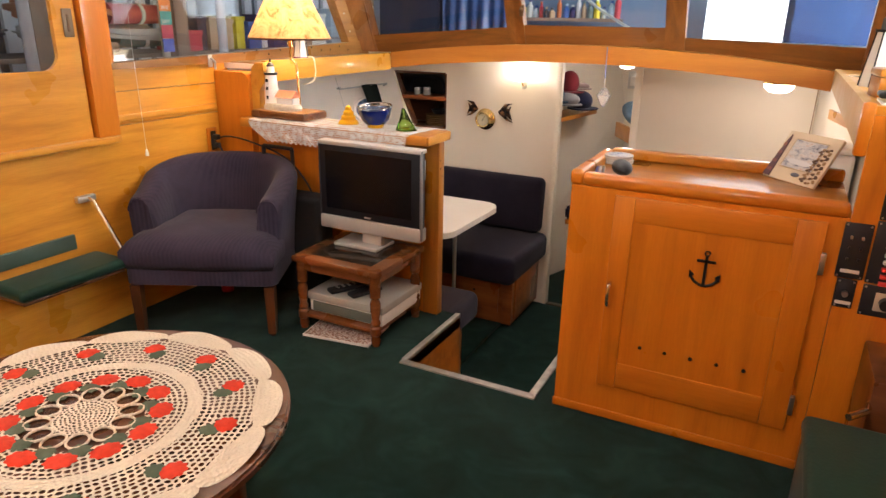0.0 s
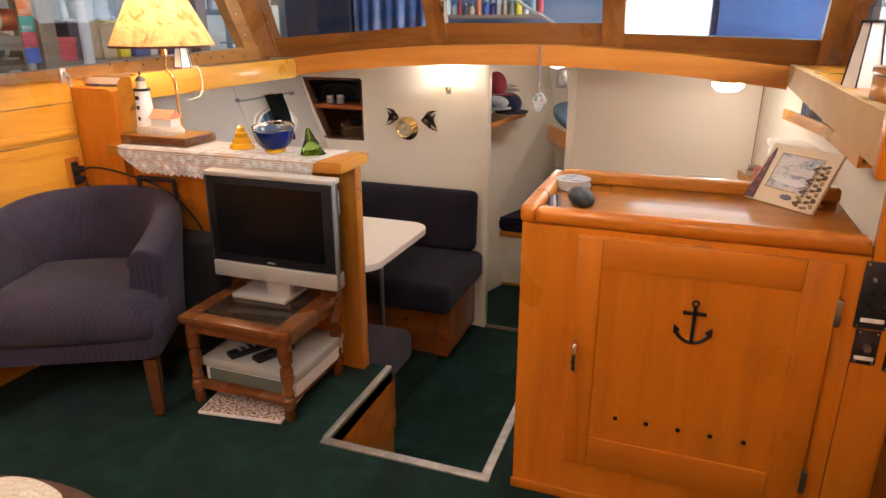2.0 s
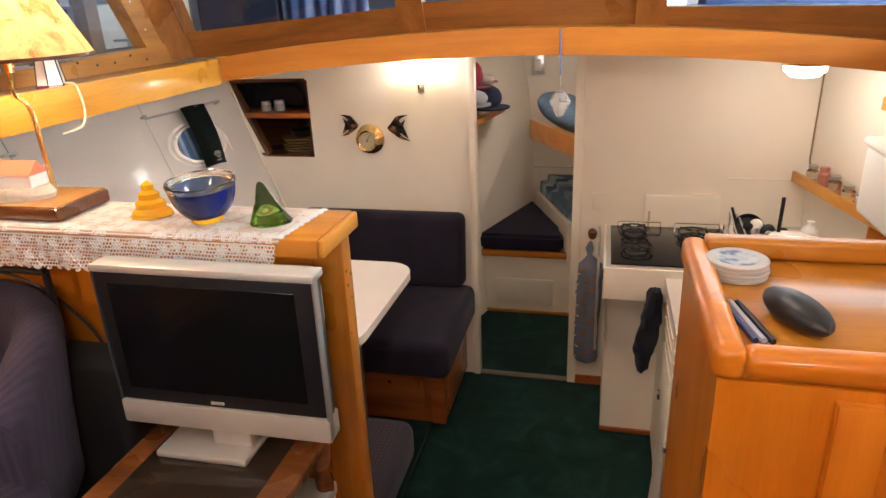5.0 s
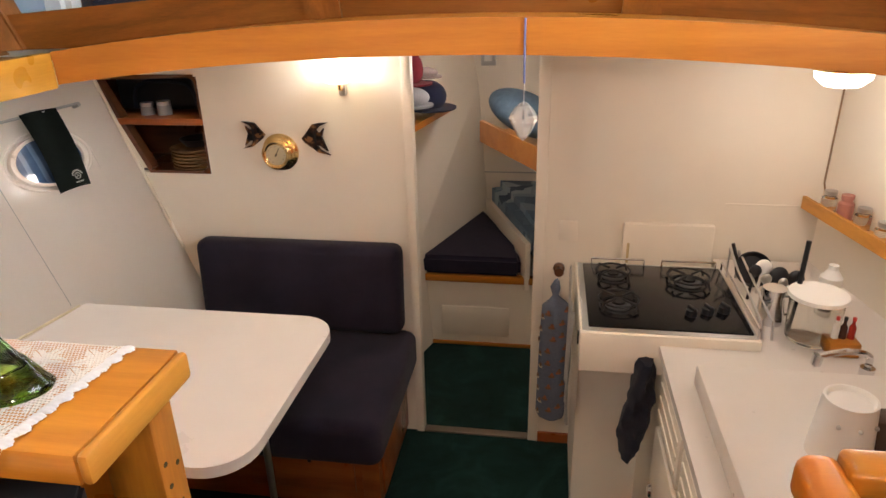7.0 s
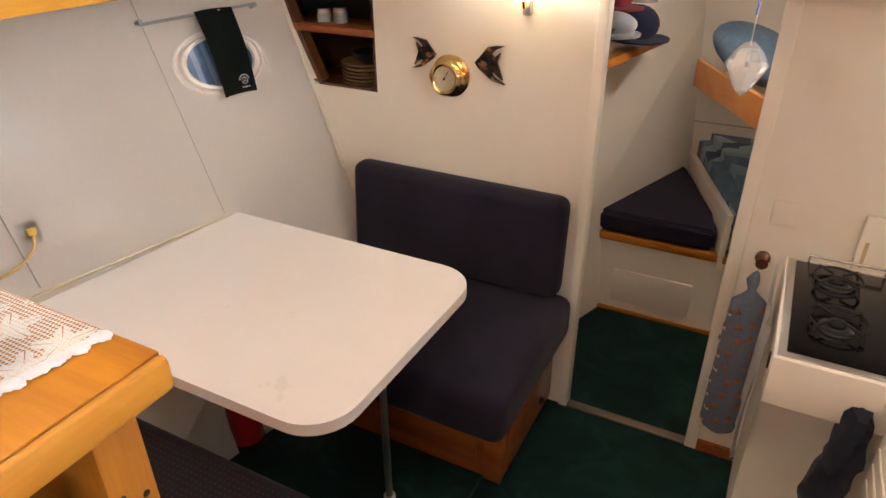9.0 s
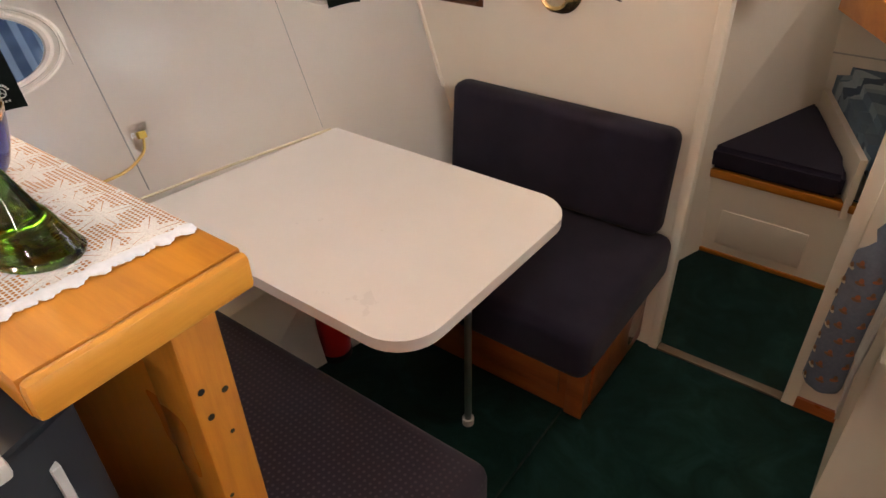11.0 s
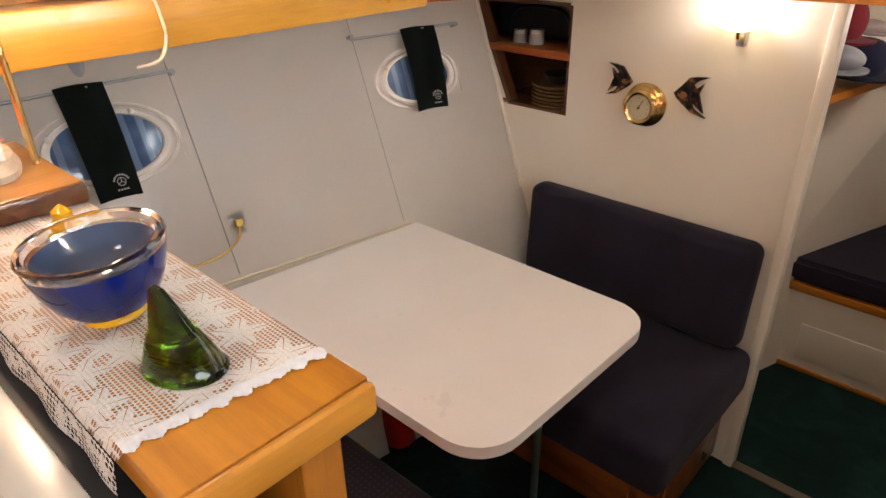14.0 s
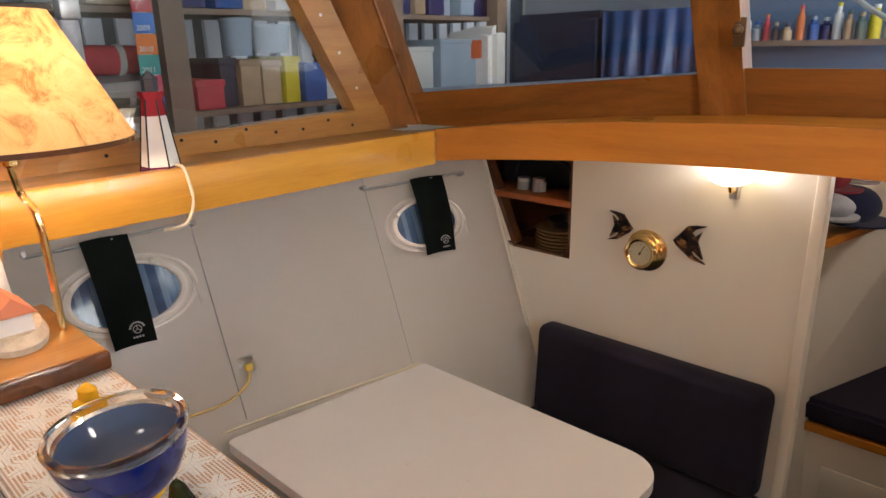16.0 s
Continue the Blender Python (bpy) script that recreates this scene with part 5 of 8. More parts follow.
part("foot", lathe(B(), [(0, 0.0), (0.036, 0.0), (0.040, 0.004), (0.038, 0.008), (0.050, 0.0195), (0, 0.0195)], BM_, 40), AMBERG, bw_)


def sailboat(x, y, r, h, lean, material, word, tiers):
    t = thing("glass_sailboat", (x, y, 0.818), "%s glass sailboat ornament on the lace runner" % word, "ornament", "glass sailboats")
    prof_ = [(0, 0), (r, 0), (r * 1.05, 0.006)]
    for k in range(tiers):
        u = (k + 1) / tiers
        prof_.append((r * (1 - 0.9 * u) + (0.009 if tiers > 2 else 0.004), h * u * 0.97 - (0.007 if tiers > 2 else 0.004)))
        prof_.append((r * (1 - 0.9 * u), h * u * 0.97))
    prof_.append((0, h))
    bm = lathe(B(), prof_, None, 24)
    for v in bm.verts:
        v.co.x += lean * (v.co.z / h) ** 1.2
        v.co.y *= 0.75
    bm.transform(Matrix.Translation((x, y, 0.818)) @ Matrix.Rotation(radians(25), 4, 'Z'))
    sail_ = part("sail", bm, material, t)
    part("hull", lathe(B(), [(0, 0), (r * 1.06, 0), (r * 1.1, 0.004), (r * 1.02, 0.008), (0, 0.008)], Matrix.Translation((x, y, 0.8175)) @ Matrix.Rotation(radians(25), 4, 'Z') @ Matrix.Diagonal((1, 0.75, 1, 1)), 24), material, t)


sailboat(-1.38, 2.385, 0.041, 0.092, -0.014, GREENG, "green", 2)
sailboat(-1.68, 2.40, 0.042, 0.082, 0.0, AMBERG, "amber", 4)

# lighthouse table lamp
ll = thing("lighthouse_lamp", (-2.02, 2.42, 0.815), "lighthouse table lamp with a lit parchment shade on the ledge", "lamp")
part("base", bx(B(), -2.165, -1.865, 2.325, 2.495, 0.819, 0.85, 0.006), DARKWOOD, ll)
part("base_top", bx(B(), -2.160, -1.87, 2.33, 2.49, 0.849, 0.853, 0.002), WORN_Y, ll)
bm = B()
lathe(bm, [(0, 0), (1, 0), (1.03, 0.4), (0.9, 1), (0, 1)], Matrix.Translation((-2.04, 2.40, 0.853)) @ Matrix.Diagonal((0.10, 0.055, 0.028, 1)), 28)
part("rock_base", bm, paint("painted_rock", (0.62, 0.52, 0.40), 0.8, 0.3, 0.8, 40.0), ll)
tw = part("tower", lathe(B(), [(0, 0), (0.034, 0), (0.031, 0.05), (0.025, 0.135), (0, 0.135)], Matrix.Translation((-2.10, 2.40, 0.87)), 24), WHITEPLASTIC, ll)
part("gallery", lathe(B(), [(0, 0.135), (0.03, 0.135), (0.031, 0.145), (0, 0.145)], Matrix.Translation((-2.10, 2.40, 0.87)), 24), IRON, tw)
part("lantern", lathe(B(), [(0.017, 0.145), (0.017, 0.17), (0.02, 0.172), (0.0, 0.195)], Matrix.Translation((-2.10, 2.40, 0.87)), 16), mat("lantern_glass", (0.75, 0.72, 0.6), 0.2), tw)
part("cap", lathe(B(), [(0.021, 0.172), (0.012, 0.184), (0.004, 0.19), (0.005, 0.2), (0, 0.205)], Matrix.Translation((-2.10, 2.40, 0.87)), 16), IRON, tw)
for z in (0.90, 0.94, 0.975):
    part("tower_window", bx(B(), -2.104, -2.095, 2.3655, 2.375, z, z + 0.014), IRON, tw)
hs = part("cottage", bx(B(), -2.055, -1.965, 2.375, 2.425, 0.87, 0.91), WHITEPLASTIC, ll)
bm = B()
prism(bm, [(2.368, 0.91), (2.432, 0.91), (2.40, 0.94)], -2.06, -1.96, 'x')
part("roof", bm, paint("coral_roof", (0.62, 0.22, 0.12), 0.7, 0.2), hs)
part("stem", tube(B(), curve_pts([(-2.00, 2.472, 0.85), (-2.005, 2.472, 0.98), (-2.01, 2.47, 1.05), (-2.03, 2.46, 1.08), (-2.02, 2.45, 1.12), (-2.02, 2.45, 1.16)], 6), 0.006, 10), BRASS, ll)
part("socket", cyl(B(), (-2.02, 2.45, 1.13), (-2.02, 2.45, 1.19), 0.014), BRASS, ll)
SHADE = mat("parchment_shade", (0.80, 0.55, 0.24), 0.8, spec=0.1)
SHADE.node_tree.nodes["Principled BSDF"].inputs["Transmission Weight"].default_value = 0.0
_n = ramp(SHADE, noise_tex(SHADE, coords(SHADE), 14.0, 5, 0.7, 1.2), [(0.36, (0.36, 0.17, 0.055)), (0.48, (0.66, 0.38, 0.15)), (0.7, (0.76, 0.49, 0.23))])
_d = node(SHADE, "ShaderNodeBsdfDiffuse")
_t = node(SHADE, "ShaderNodeBsdfTranslucent")
_m = node(SHADE, "ShaderNodeMixShader")
_m.inputs[0].default_value = 0.18
link(SHADE, _n, _d.inputs[0])
link(SHADE, _n, _t.inputs[0])
link(SHADE, _d.outputs[0], _m.inputs[1])
link(SHADE, _t.outputs[0], _m.inputs[2])
link(SHADE, _m.outputs[0], SHADE.node_tree.nodes["Material Output"].inputs[0])
part("shade", lathe(B(), [(0.183, 1.165), (0.088, 1.355)], Matrix.Translation((-2.02, 2.45, 0)), 48), SHADE, ll, "parchment cone shade printed with old charts")
part("shade_trim", lathe(B(), [(0.184, 1.160), (0.185, 1.168), (0.181, 1.168), (0.182, 1.160), (0.184, 1.160)], Matrix.Translation((-2.02, 2.45, 0)), 48), DARKWOOD, ll)
lamp_light("table_lamp_glow", 'POINT', (-2.02, 2.45, 1.25), 11.0, 0.03, (1.0, 0.80, 0.58))

# stained-glass lighthouse and cord on the port beam
sg = thing("lighthouse_ornament", (-2.175, 2.755, 1.0), "white and maroon stained glass lighthouse on the side beam", "ornament", "lighthouse ornaments")
SGM = Matrix.Translation((-2.215, 2.768, 1.0495))
part("tower", lathe(B(), [(0.040, 0.0), (0.020, 0.150), (0, 0.150)], SGM, 6), mat("milky_glass", (0.78, 0.76, 0.72), 0.15), sg)
for k in range(6):
    a = 2 * math.pi * k / 6
    part("leading", tube(B(), [SGM @ Vector((0.041 * math.cos(a), 0.041 * math.sin(a), 0)), SGM @ Vector((0.0205 * math.cos(a), 0.0205 * math.sin(a), 0.151))], 0.0017, 5), IRON, sg)
part("band", lathe(B(), [(0.0247, 0.118), (0.0208, 0.150), (0.026, 0.160), (0.026, 0.166), (0.0, 0.167)], SGM, 6), mat("maroon_glass", (0.25, 0.02, 0.03), 0.1), sg)
part("foot_band", lathe(B(), [(0.0406, 0.0), (0.0388, 0.016)], SGM, 6), mat("plum_glass", (0.16, 0.03, 0.08), 0.1), sg)
part("lantern", lathe(B(), [(0.016, 0.167), (0.016, 0.190), (0.019, 0.191), (0, 0.208)], SGM, 6), mat("leaded_lantern", (0.05, 0.06, 0.08), 0.15), sg)
solid("lamp_flex", tube(B(), curve_pts([(-2.19, 2.785, 1.066), (-2.158, 2.787, 1.064), (-2.152, 2.794, 1.03), (-2.152, 2.797, 0.987), (-2.154, 2.777, 0.947), (-2.20, 2.75, 0.93)], 8), 0.0035, 6), mat("cream_flex", (0.75, 0.66, 0.48), 0.5), "cream lamp flex looped over the side beam", "cable")

# crystal on a blue cord
cr = thing("crystal_pendant", (-0.855, 3.535, 1.14), "faceted crystal pendant on a blue cord", "pendant")
part("cord", tube(B(), [(-0.855, 3.541, 1.137), (-0.855, 3.541, 1.045), (-0.855, 3.55, 0.98)], 0.0028, 6), mat("blue_cord", (0.16, 0.20, 0.42), 0.7), cr)
part("chain", tube(B(), [(-0.855, 3.55, 0.98), (-0.855, 3.555, 0.925)], 0.0014, 5), STEEL, cr)
part("crystal", lathe(B(), [(0, 0), (0.012, 0.012), (0.03, 0.05), (0.034, 0.06), (0.022, 0.085), (0.008, 0.1), (0, 0.103)], Matrix.Translation((-0.855, 3.556, 0.83)) @ Matrix.Diagonal((1.15, 0.6, 1, 1)), 8), mat("cut_crystal", (0.95, 0.96, 0.95), 0.06, trans=0.8, ior=1.55), cr, smooth=0)

# switch panels
PANEL = mat("switch_panel_black", (0.014, 0.014, 0.016), 0.45)


def panel(x0, x1, z0, z1, words):
    t = part("switch_panel", bx(B(), x0, x1, CAB_Y - 0.006, CAB_Y, z0, z1, 0.002), PANEL, ep, words)
    for sx in (x0 + 0.006, x1 - 0.006):
        for sz in (z0 + 0.006, z1 - 0.006):
            part("screw", cyl(B(), (sx, CAB_Y - 0.0075, sz), (sx, CAB_Y - 0.0055, sz), 0.0028, seg=10), STEEL, t)
    return t


def knob_at(t, name, x, z, w, h, m, d=0.012):
    return part(name, bx(B(), x - w / 2, x + w / 2, CAB_Y - 0.006 - d, CAB_Y - 0.005, z - h / 2, z + h / 2, 0.0015), m, t)


ROCKER = mat("white_rocker", (0.7, 0.68, 0.64), 0.4)
REDROCK = mat("red_rocker", (0.55, 0.04, 0.03), 0.4)
LED = mat("lit_indicator", (0.4, 0.6, 0.1), 0.4, emit=(0.55, 1.0, 0.12), strength=4.0)
p1 = panel(0.196, 0.262, 0.62, 0.773, "black switch panel with small toggles on the varnished face")
for r_ in range(3):
    for c_ in range(2):
        knob_at(p1, "toggle", 0.216 + 0.026 * c_, 0.735 - 0.03 * r_, 0.006, 0.008, STEEL if r_ == 0 else BLACK)
knob_at(p1, "label_strip", 0.229, 0.64, 0.045, 0.010, ROCKER, 0.001)
p2 = panel(0.206, 0.252, 0.535, 0.617, "small black ignition panel on the varnished face")
part("switch", cyl(B(), (0.229, CAB_Y - 0.02, 0.578), (0.229, CAB_Y - 0.005, 0.578), 0.008), STEEL, p2)
knob_at(p2, "label_strip", 0.229, 0.55, 0.038, 0.010, ROCKER, 0.001)
p3 = panel(0.267, 0.42, 0.789, 0.968, "black breaker panel with white rockers and a lit display")
knob_at(p3, "display", 0.345, 0.945, 0.08, 0.025, mat("grey_display", (0.45, 0.46, 0.4), 0.3), 0.002)
p4 = panel(0.267, 0.42, 0.617, 0.786, "black breaker panel with white and red rockers")
for t_, z0, reds, nn in ((p3, 0.895, 0, 5), (p4, 0.757, 3, 8)):
    for k in range(nn):
        z = z0 - 0.0195 * k
        knob_at(t_, "rocker", 0.307, z, 0.020, 0.010, REDROCK if k >= nn - reds else ROCKER)
        knob_at(t_, "breaker", 0.36, z, 0.028, 0.008, BLACK, 0.006)
    knob_at(t_, "indicator", 0.331, z0 - 0.045, 0.006, 0.006, LED, 0.003)
p5 = panel(0.268, 0.386, 0.525, 0.612, "black battery switch panel with a rotary knob")
knob_at(p5, "dial_plate", 0.325, 0.568, 0.052, 0.052, mat("brass_grey_plate", (0.45, 0.38, 0.28), 0.4), 0.002)
part("knob", cyl(B(), (0.325, CAB_Y - 0.03, 0.568), (0.325, CAB_Y - 0.007, 0.568), 0.016), BLACK, p5)

# picture, coasters and spectacle case on the cabinet
pf = thing("picture_plaque", (0.06, 2.25, 0.80), "cream wooden plaque with a painted harbour scene, leaning on the cabinet", "plaque")
PM = Matrix.Translation((0.045, 2.262, 0.802)) @ Matrix.Rotation(radians(-45), 4, 'Z') @ Matrix.Rotation(radians(-32), 4, 'X')
part("board", bx(B(), -0.10, 0.10, 0.0, 0.012, 0.0, 0.165, 0.003, 2, PM), mat("cream_plaque", (0.62, 0.52, 0.38), 0.6), pf)
SCENE_M = mat("painted_harbour", (0.5, 0.5, 0.5), 0.55)
_h = ramp(SCENE_M, noise_tex(SCENE_M, coords(SCENE_M, (1, 1, 2.5)), 34.0, 4, 0.7), [(0.30, (0.06, 0.06, 0.09)), (0.42, (0.34, 0.36, 0.42)), (0.55, (0.60, 0.60, 0.60)), (0.72, (0.40, 0.24, 0.18))])
link(SCENE_M, _h, bsdf(SCENE_M).inputs["Base Color"])
part("painting", bx(B(), -0.055, 0.062, -0.0015, 0.0, 0.045, 0.138, 0, 1, PM), SCENE_M, pf)
bm = B()
prism(bm, [(-0.05, 0.068), (-0.02, 0.058), (0.03, 0.056), (0.055, 0.066), (0.03, 0.072), (-0.03, 0.074)], -0.0028, -0.0016, 'y', PM)
part("painted_hull", bm, mat("painted_pale", (0.62, 0.64, 0.66), 0.6), pf)
bm = B()
sky_ = [(-0.052 + 0.0075 * k, 0.100 + 0.010 * abs(math.sin(k * 2.1)) + 0.006 * abs(math.sin(k * 5.3))) for k in range(15)]
prism(bm, [(-0.052, 0.086), (0.053, 0.086)] + sky_[::-1], -0.0028, -0.0016, 'y', PM)
part("painted_skyline", bm, SCENE_M, pf)
part("painted_border", tube(B(), [PM @ Vector(q) for q in ((-0.057, -0.002, 0.043), (0.064, -0.002, 0.043), (0.064, -0.002, 0.140), (-0.057, -0.002, 0.140))], 0.0016, 6, True), mat("painted_cream_border", (0.60, 0.50, 0.34), 0.6), pf)
bm = B()
prism(bm, [(-0.099, 0.004), (-0.072, 0.004), (-0.078, 0.135), (-0.082, 0.150), (-0.086, 0.135)], -0.004, 0.0, 'y', PM)
part("painted_tower", bm, mat("painted_maroon", (0.11, 0.05, 0.06), 0.6), pf)
for tone, (nm_, cl_) in enumerate((("painted_brown", (0.20, 0.11, 0.05)), ("painted_ochre", (0.27, 0.17, 0.08)), ("painted_umber", (0.09, 0.05, 0.03)))):
    bm = B()
    for k in range(26):
        q = (k * 3 + tone) * 0.62
        px_ = 0.068 + 0.024 * math.sin(q * 2.9 + tone) * (1 - 0.006 * q)
        pz_ = 0.010 + 0.0024 * q
        ball(bm, PM @ Vector((px_, -0.001 - 0.0006 * tone, pz_)), 0.0048, (1.3, 0.22, 0.8), 8, 6, PM.to_3x3().to_4x4())
    part("painted_shrub", bm, mat(nm_, cl_, 0.6), pf)
for k in range(4):
    part("tower_band", bx(B(), -0.096 + 0.002 * k, -0.076 - 0.001 * k, -0.0045, -0.0035, 0.02 + 0.03 * k, 0.030 + 0.03 * k, 0, 1, PM), mat("painted_dull_red", (0.22, 0.08, 0.07), 0.6), pf)
part("painted_gull", ball(B(), PM @ Vector((0.015, -0.001, 0.026)), 0.012, (1.4, 0.15, 0.6), 12, 8, PM.to_3x3().to_4x4()), mat("painted_grey", (0.12, 0.12, 0.15), 0.6), pf)
part("support", bx(B(), -0.01, 0.01, 0.012, 0.06, 0.0, 0.02, 0.002, 1, PM), PINE, pf)
CPRINT = mat("blue_print", (0.35, 0.38, 0.46), 0.5)
link(CPRINT, ramp(CPRINT, noise_tex(CPRINT, coords(CPRINT), 45.0, 2), [(0.38, (0.10, 0.12, 0.24)), (0.5, (0.36, 0.40, 0.44)), (0.62, (0.46, 0.46, 0.44))]), bsdf(CPRINT).inputs["Base Color"])
STONEW = mat("pale_coaster", (0.44, 0.41, 0.37), 0.5)
for k in range(4):
    c_ = thing("coaster", (-0.475, 2.275, 0.80 + 0.0072 * k), "round pale stone coaster stacked on the cabinet", "coaster", "stack of coasters")
    ox = 0.002 * math.sin(k * 2.1)
    part("disc", lathe(B(), [(0, 0), (0.048, 0), (0.0495, 0.001), (0.0495, 0.006), (0.0485, 0.007), (0, 0.007)], Matrix.Translation((-0.475 + ox, 2.275, 0.8005 + 0.0072 * k)), 32), STONEW, c_)
    if k == 3:
        part("print", lathe(B(), [(0, 0.0071), (0.034, 0.0071), (0.034, 0.0076), (0, 0.0076)], Matrix.Translation((-0.475 + ox, 2.275, 0.8005 + 0.0072 * k)), 24), CPRINT, c_)
gcse = thing("spectacle_case", (-0.43, 2.1, 0.80), "black spectacle case on the cabinet top", "case")
part("shell", ball(B(), (-0.425, 2.10, 0.822), 0.03, (1.05, 2.3, 0.75), 20, 12, Matrix.Rotation(radians(20), 4, 'Z')), BLACK, gcse)
for k, cl in enumerate(((0.02, 0.03, 0.12), (0.4, 0.4, 0.45), (0.02, 0.02, 0.03))):
    pn = thing("pen", (-0.49 + 0.012 * k, 2.09, 0.80), "pen lying beside the spectacle case", "pen", "pens")
    part("barrel", tube(B(), [(-0.515 + 0.011 * k, 2.15, 0.806), (-0.49 + 0.011 * k, 2.03, 0.806)], 0.0045, 8), mat("pen_%d" % k, cl, 0.35), pn)

# starboard dash
DZ = 1.072
lh = thing("lighthouse_ornament", (0.25, 2.62, DZ), "white leaded glass lighthouse lamp on the starboard dash", "ornament", "lighthouse ornaments")
LM = Matrix.Translation((0.262, 2.62, DZ))
part("tower", lathe(B(), [(0.055, 0), (0.032, 0.17), (0, 0.17)], LM, 6), mat("milky_glass_panel", (0.72, 0.70, 0.64), 0.2), lh, smooth=0)
for k in range(6):
    a = 2 * math.pi * k / 6
    part("leading", tube(B(), [LM @ Vector((0.056 * math.cos(a), 0.056 * math.sin(a), 0)), LM @ Vector((0.033 * math.cos(a), 0.033 * math.sin(a), 0.171))], 0.0025, 5), IRON, lh)
part("gallery", lathe(B(), [(0, 0.17), (0.038, 0.17), (0.038, 0.178), (0, 0.178)], LM, 16), IRON, lh)
part("lantern", lathe(B(), [(0.024, 0.178), (0.024, 0.21), (0.0, 0.24)], LM, 8), mat("lantern_leaded", (0.08, 0.09, 0.10), 0.2), lh)
wb = thing("wooden_box", (0.29, 2.27, DZ), "small varnished wooden box with a hinged lid on the dash", "box")
WM = Matrix.Translation((0.30, 2.25, DZ)) @ Matrix.Rotation(radians(6), 4, 'Z')
part("body", bx(B(), -0.085, 0.085, -0.06, 0.06, 0.0, 0.055, 0.004, 2, WM), PINE, wb)
part("lid", bx(B(), -0.088, 0.088, -0.063, 0.063, 0.056, 0.078, 0.006, 2, WM), PINE, wb)
part("clasp", bx(B(), -0.01, 0.01, -0.066, -0.062, 0.045, 0.065, 0.001, 1, WM), BRASS, wb)
part("mark", bx(B(), 0.03, 0.06, -0.0612, -0.06, 0.015, 0.026, 0, 1, WM), IRON, wb)
pp = thing("paper_pile", (0.33, 2.07, DZ), "loose papers and a pair of sunglasses on the dash", "papers")
part("sheet", bx(B(), 0.22, 0.42, 2.0, 2.14, DZ, DZ + 0.006), WHITEPLASTIC, pp)
part("booklet", bx(B(), 0.24, 0.40, 2.01, 2.12, DZ + 0.006, DZ + 0.013, 0.002), mat("pale_blue_paper", (0.6, 0.66, 0.7), 0.6), pp)
sgx = thing("sunglasses", (0.235, 2.06, DZ), "black sunglasses on the dash", "sunglasses")
part("frame", bx(B(), 0.212, 0.252, 2.02, 2.10, DZ + 0.013, DZ + 0.03, 0.008, 3), BLACK, sgx)

# ======== dinette ========
def on_hull(y, z, off=0.0):
    return Vector((hull_x(y, z) + off, y, z))


def hull_frame(y, z):
    """A pose on the hull side: local x forward, local y up along the side, local z into the cabin."""
    ex = (on_hull(y + 0.05, z) - on_hull(y - 0.05, z)).normalized()
    ey = (on_hull(y, z + 0.05) - on_hull(y, z - 0.05)).normalized()
    ez = ex.cross(ey).normalized()
    if ez.x < 0:
        ez = -ez
    ey = ez.cross(ex).normalized()
    m = Matrix((ex, ey, ez)).transposed().to_4x4()
    m.translation = on_hull(y, z)
    return m


# Opaque port glass with its bluish reflections painted into the colour.
PORT_VIEW = mat("port_glass_painted_reflection", (0.10, 0.16, 0.28), 0.06)
_g = ramp(PORT_VIEW, noise_tex(PORT_VIEW, coords(PORT_VIEW), 9.0, 2), [(0.35, (0.035, 0.065, 0.13)), (0.65, (0.13, 0.21, 0.36))])
# Pale bands paint the shed slats that show in the glass.
_sl = node(PORT_VIEW, "ShaderNodeTexWave", Scale=7.0, Distortion=0.4)
_sl.bands_direction = 'Y'
link(PORT_VIEW, coords(PORT_VIEW), _sl.inputs["Vector"])
_g = mixc(PORT_VIEW, 0.55, _g, ramp(PORT_VIEW, _sl.outputs["Fac"], [(0.55, (0.04, 0.07, 0.13)), (0.75, (0.22, 0.30, 0.42))]))
link(PORT_VIEW, _g, bsdf(PORT_VIEW).inputs["Base Color"])
DARKTOWEL = cloth("black_towel", (0.006, 0.009, 0.008), (0.014, 0.020, 0.017), scale=300.0)
PALE = mat("pale_embroidery", (0.55, 0.55, 0.52), 0.8)
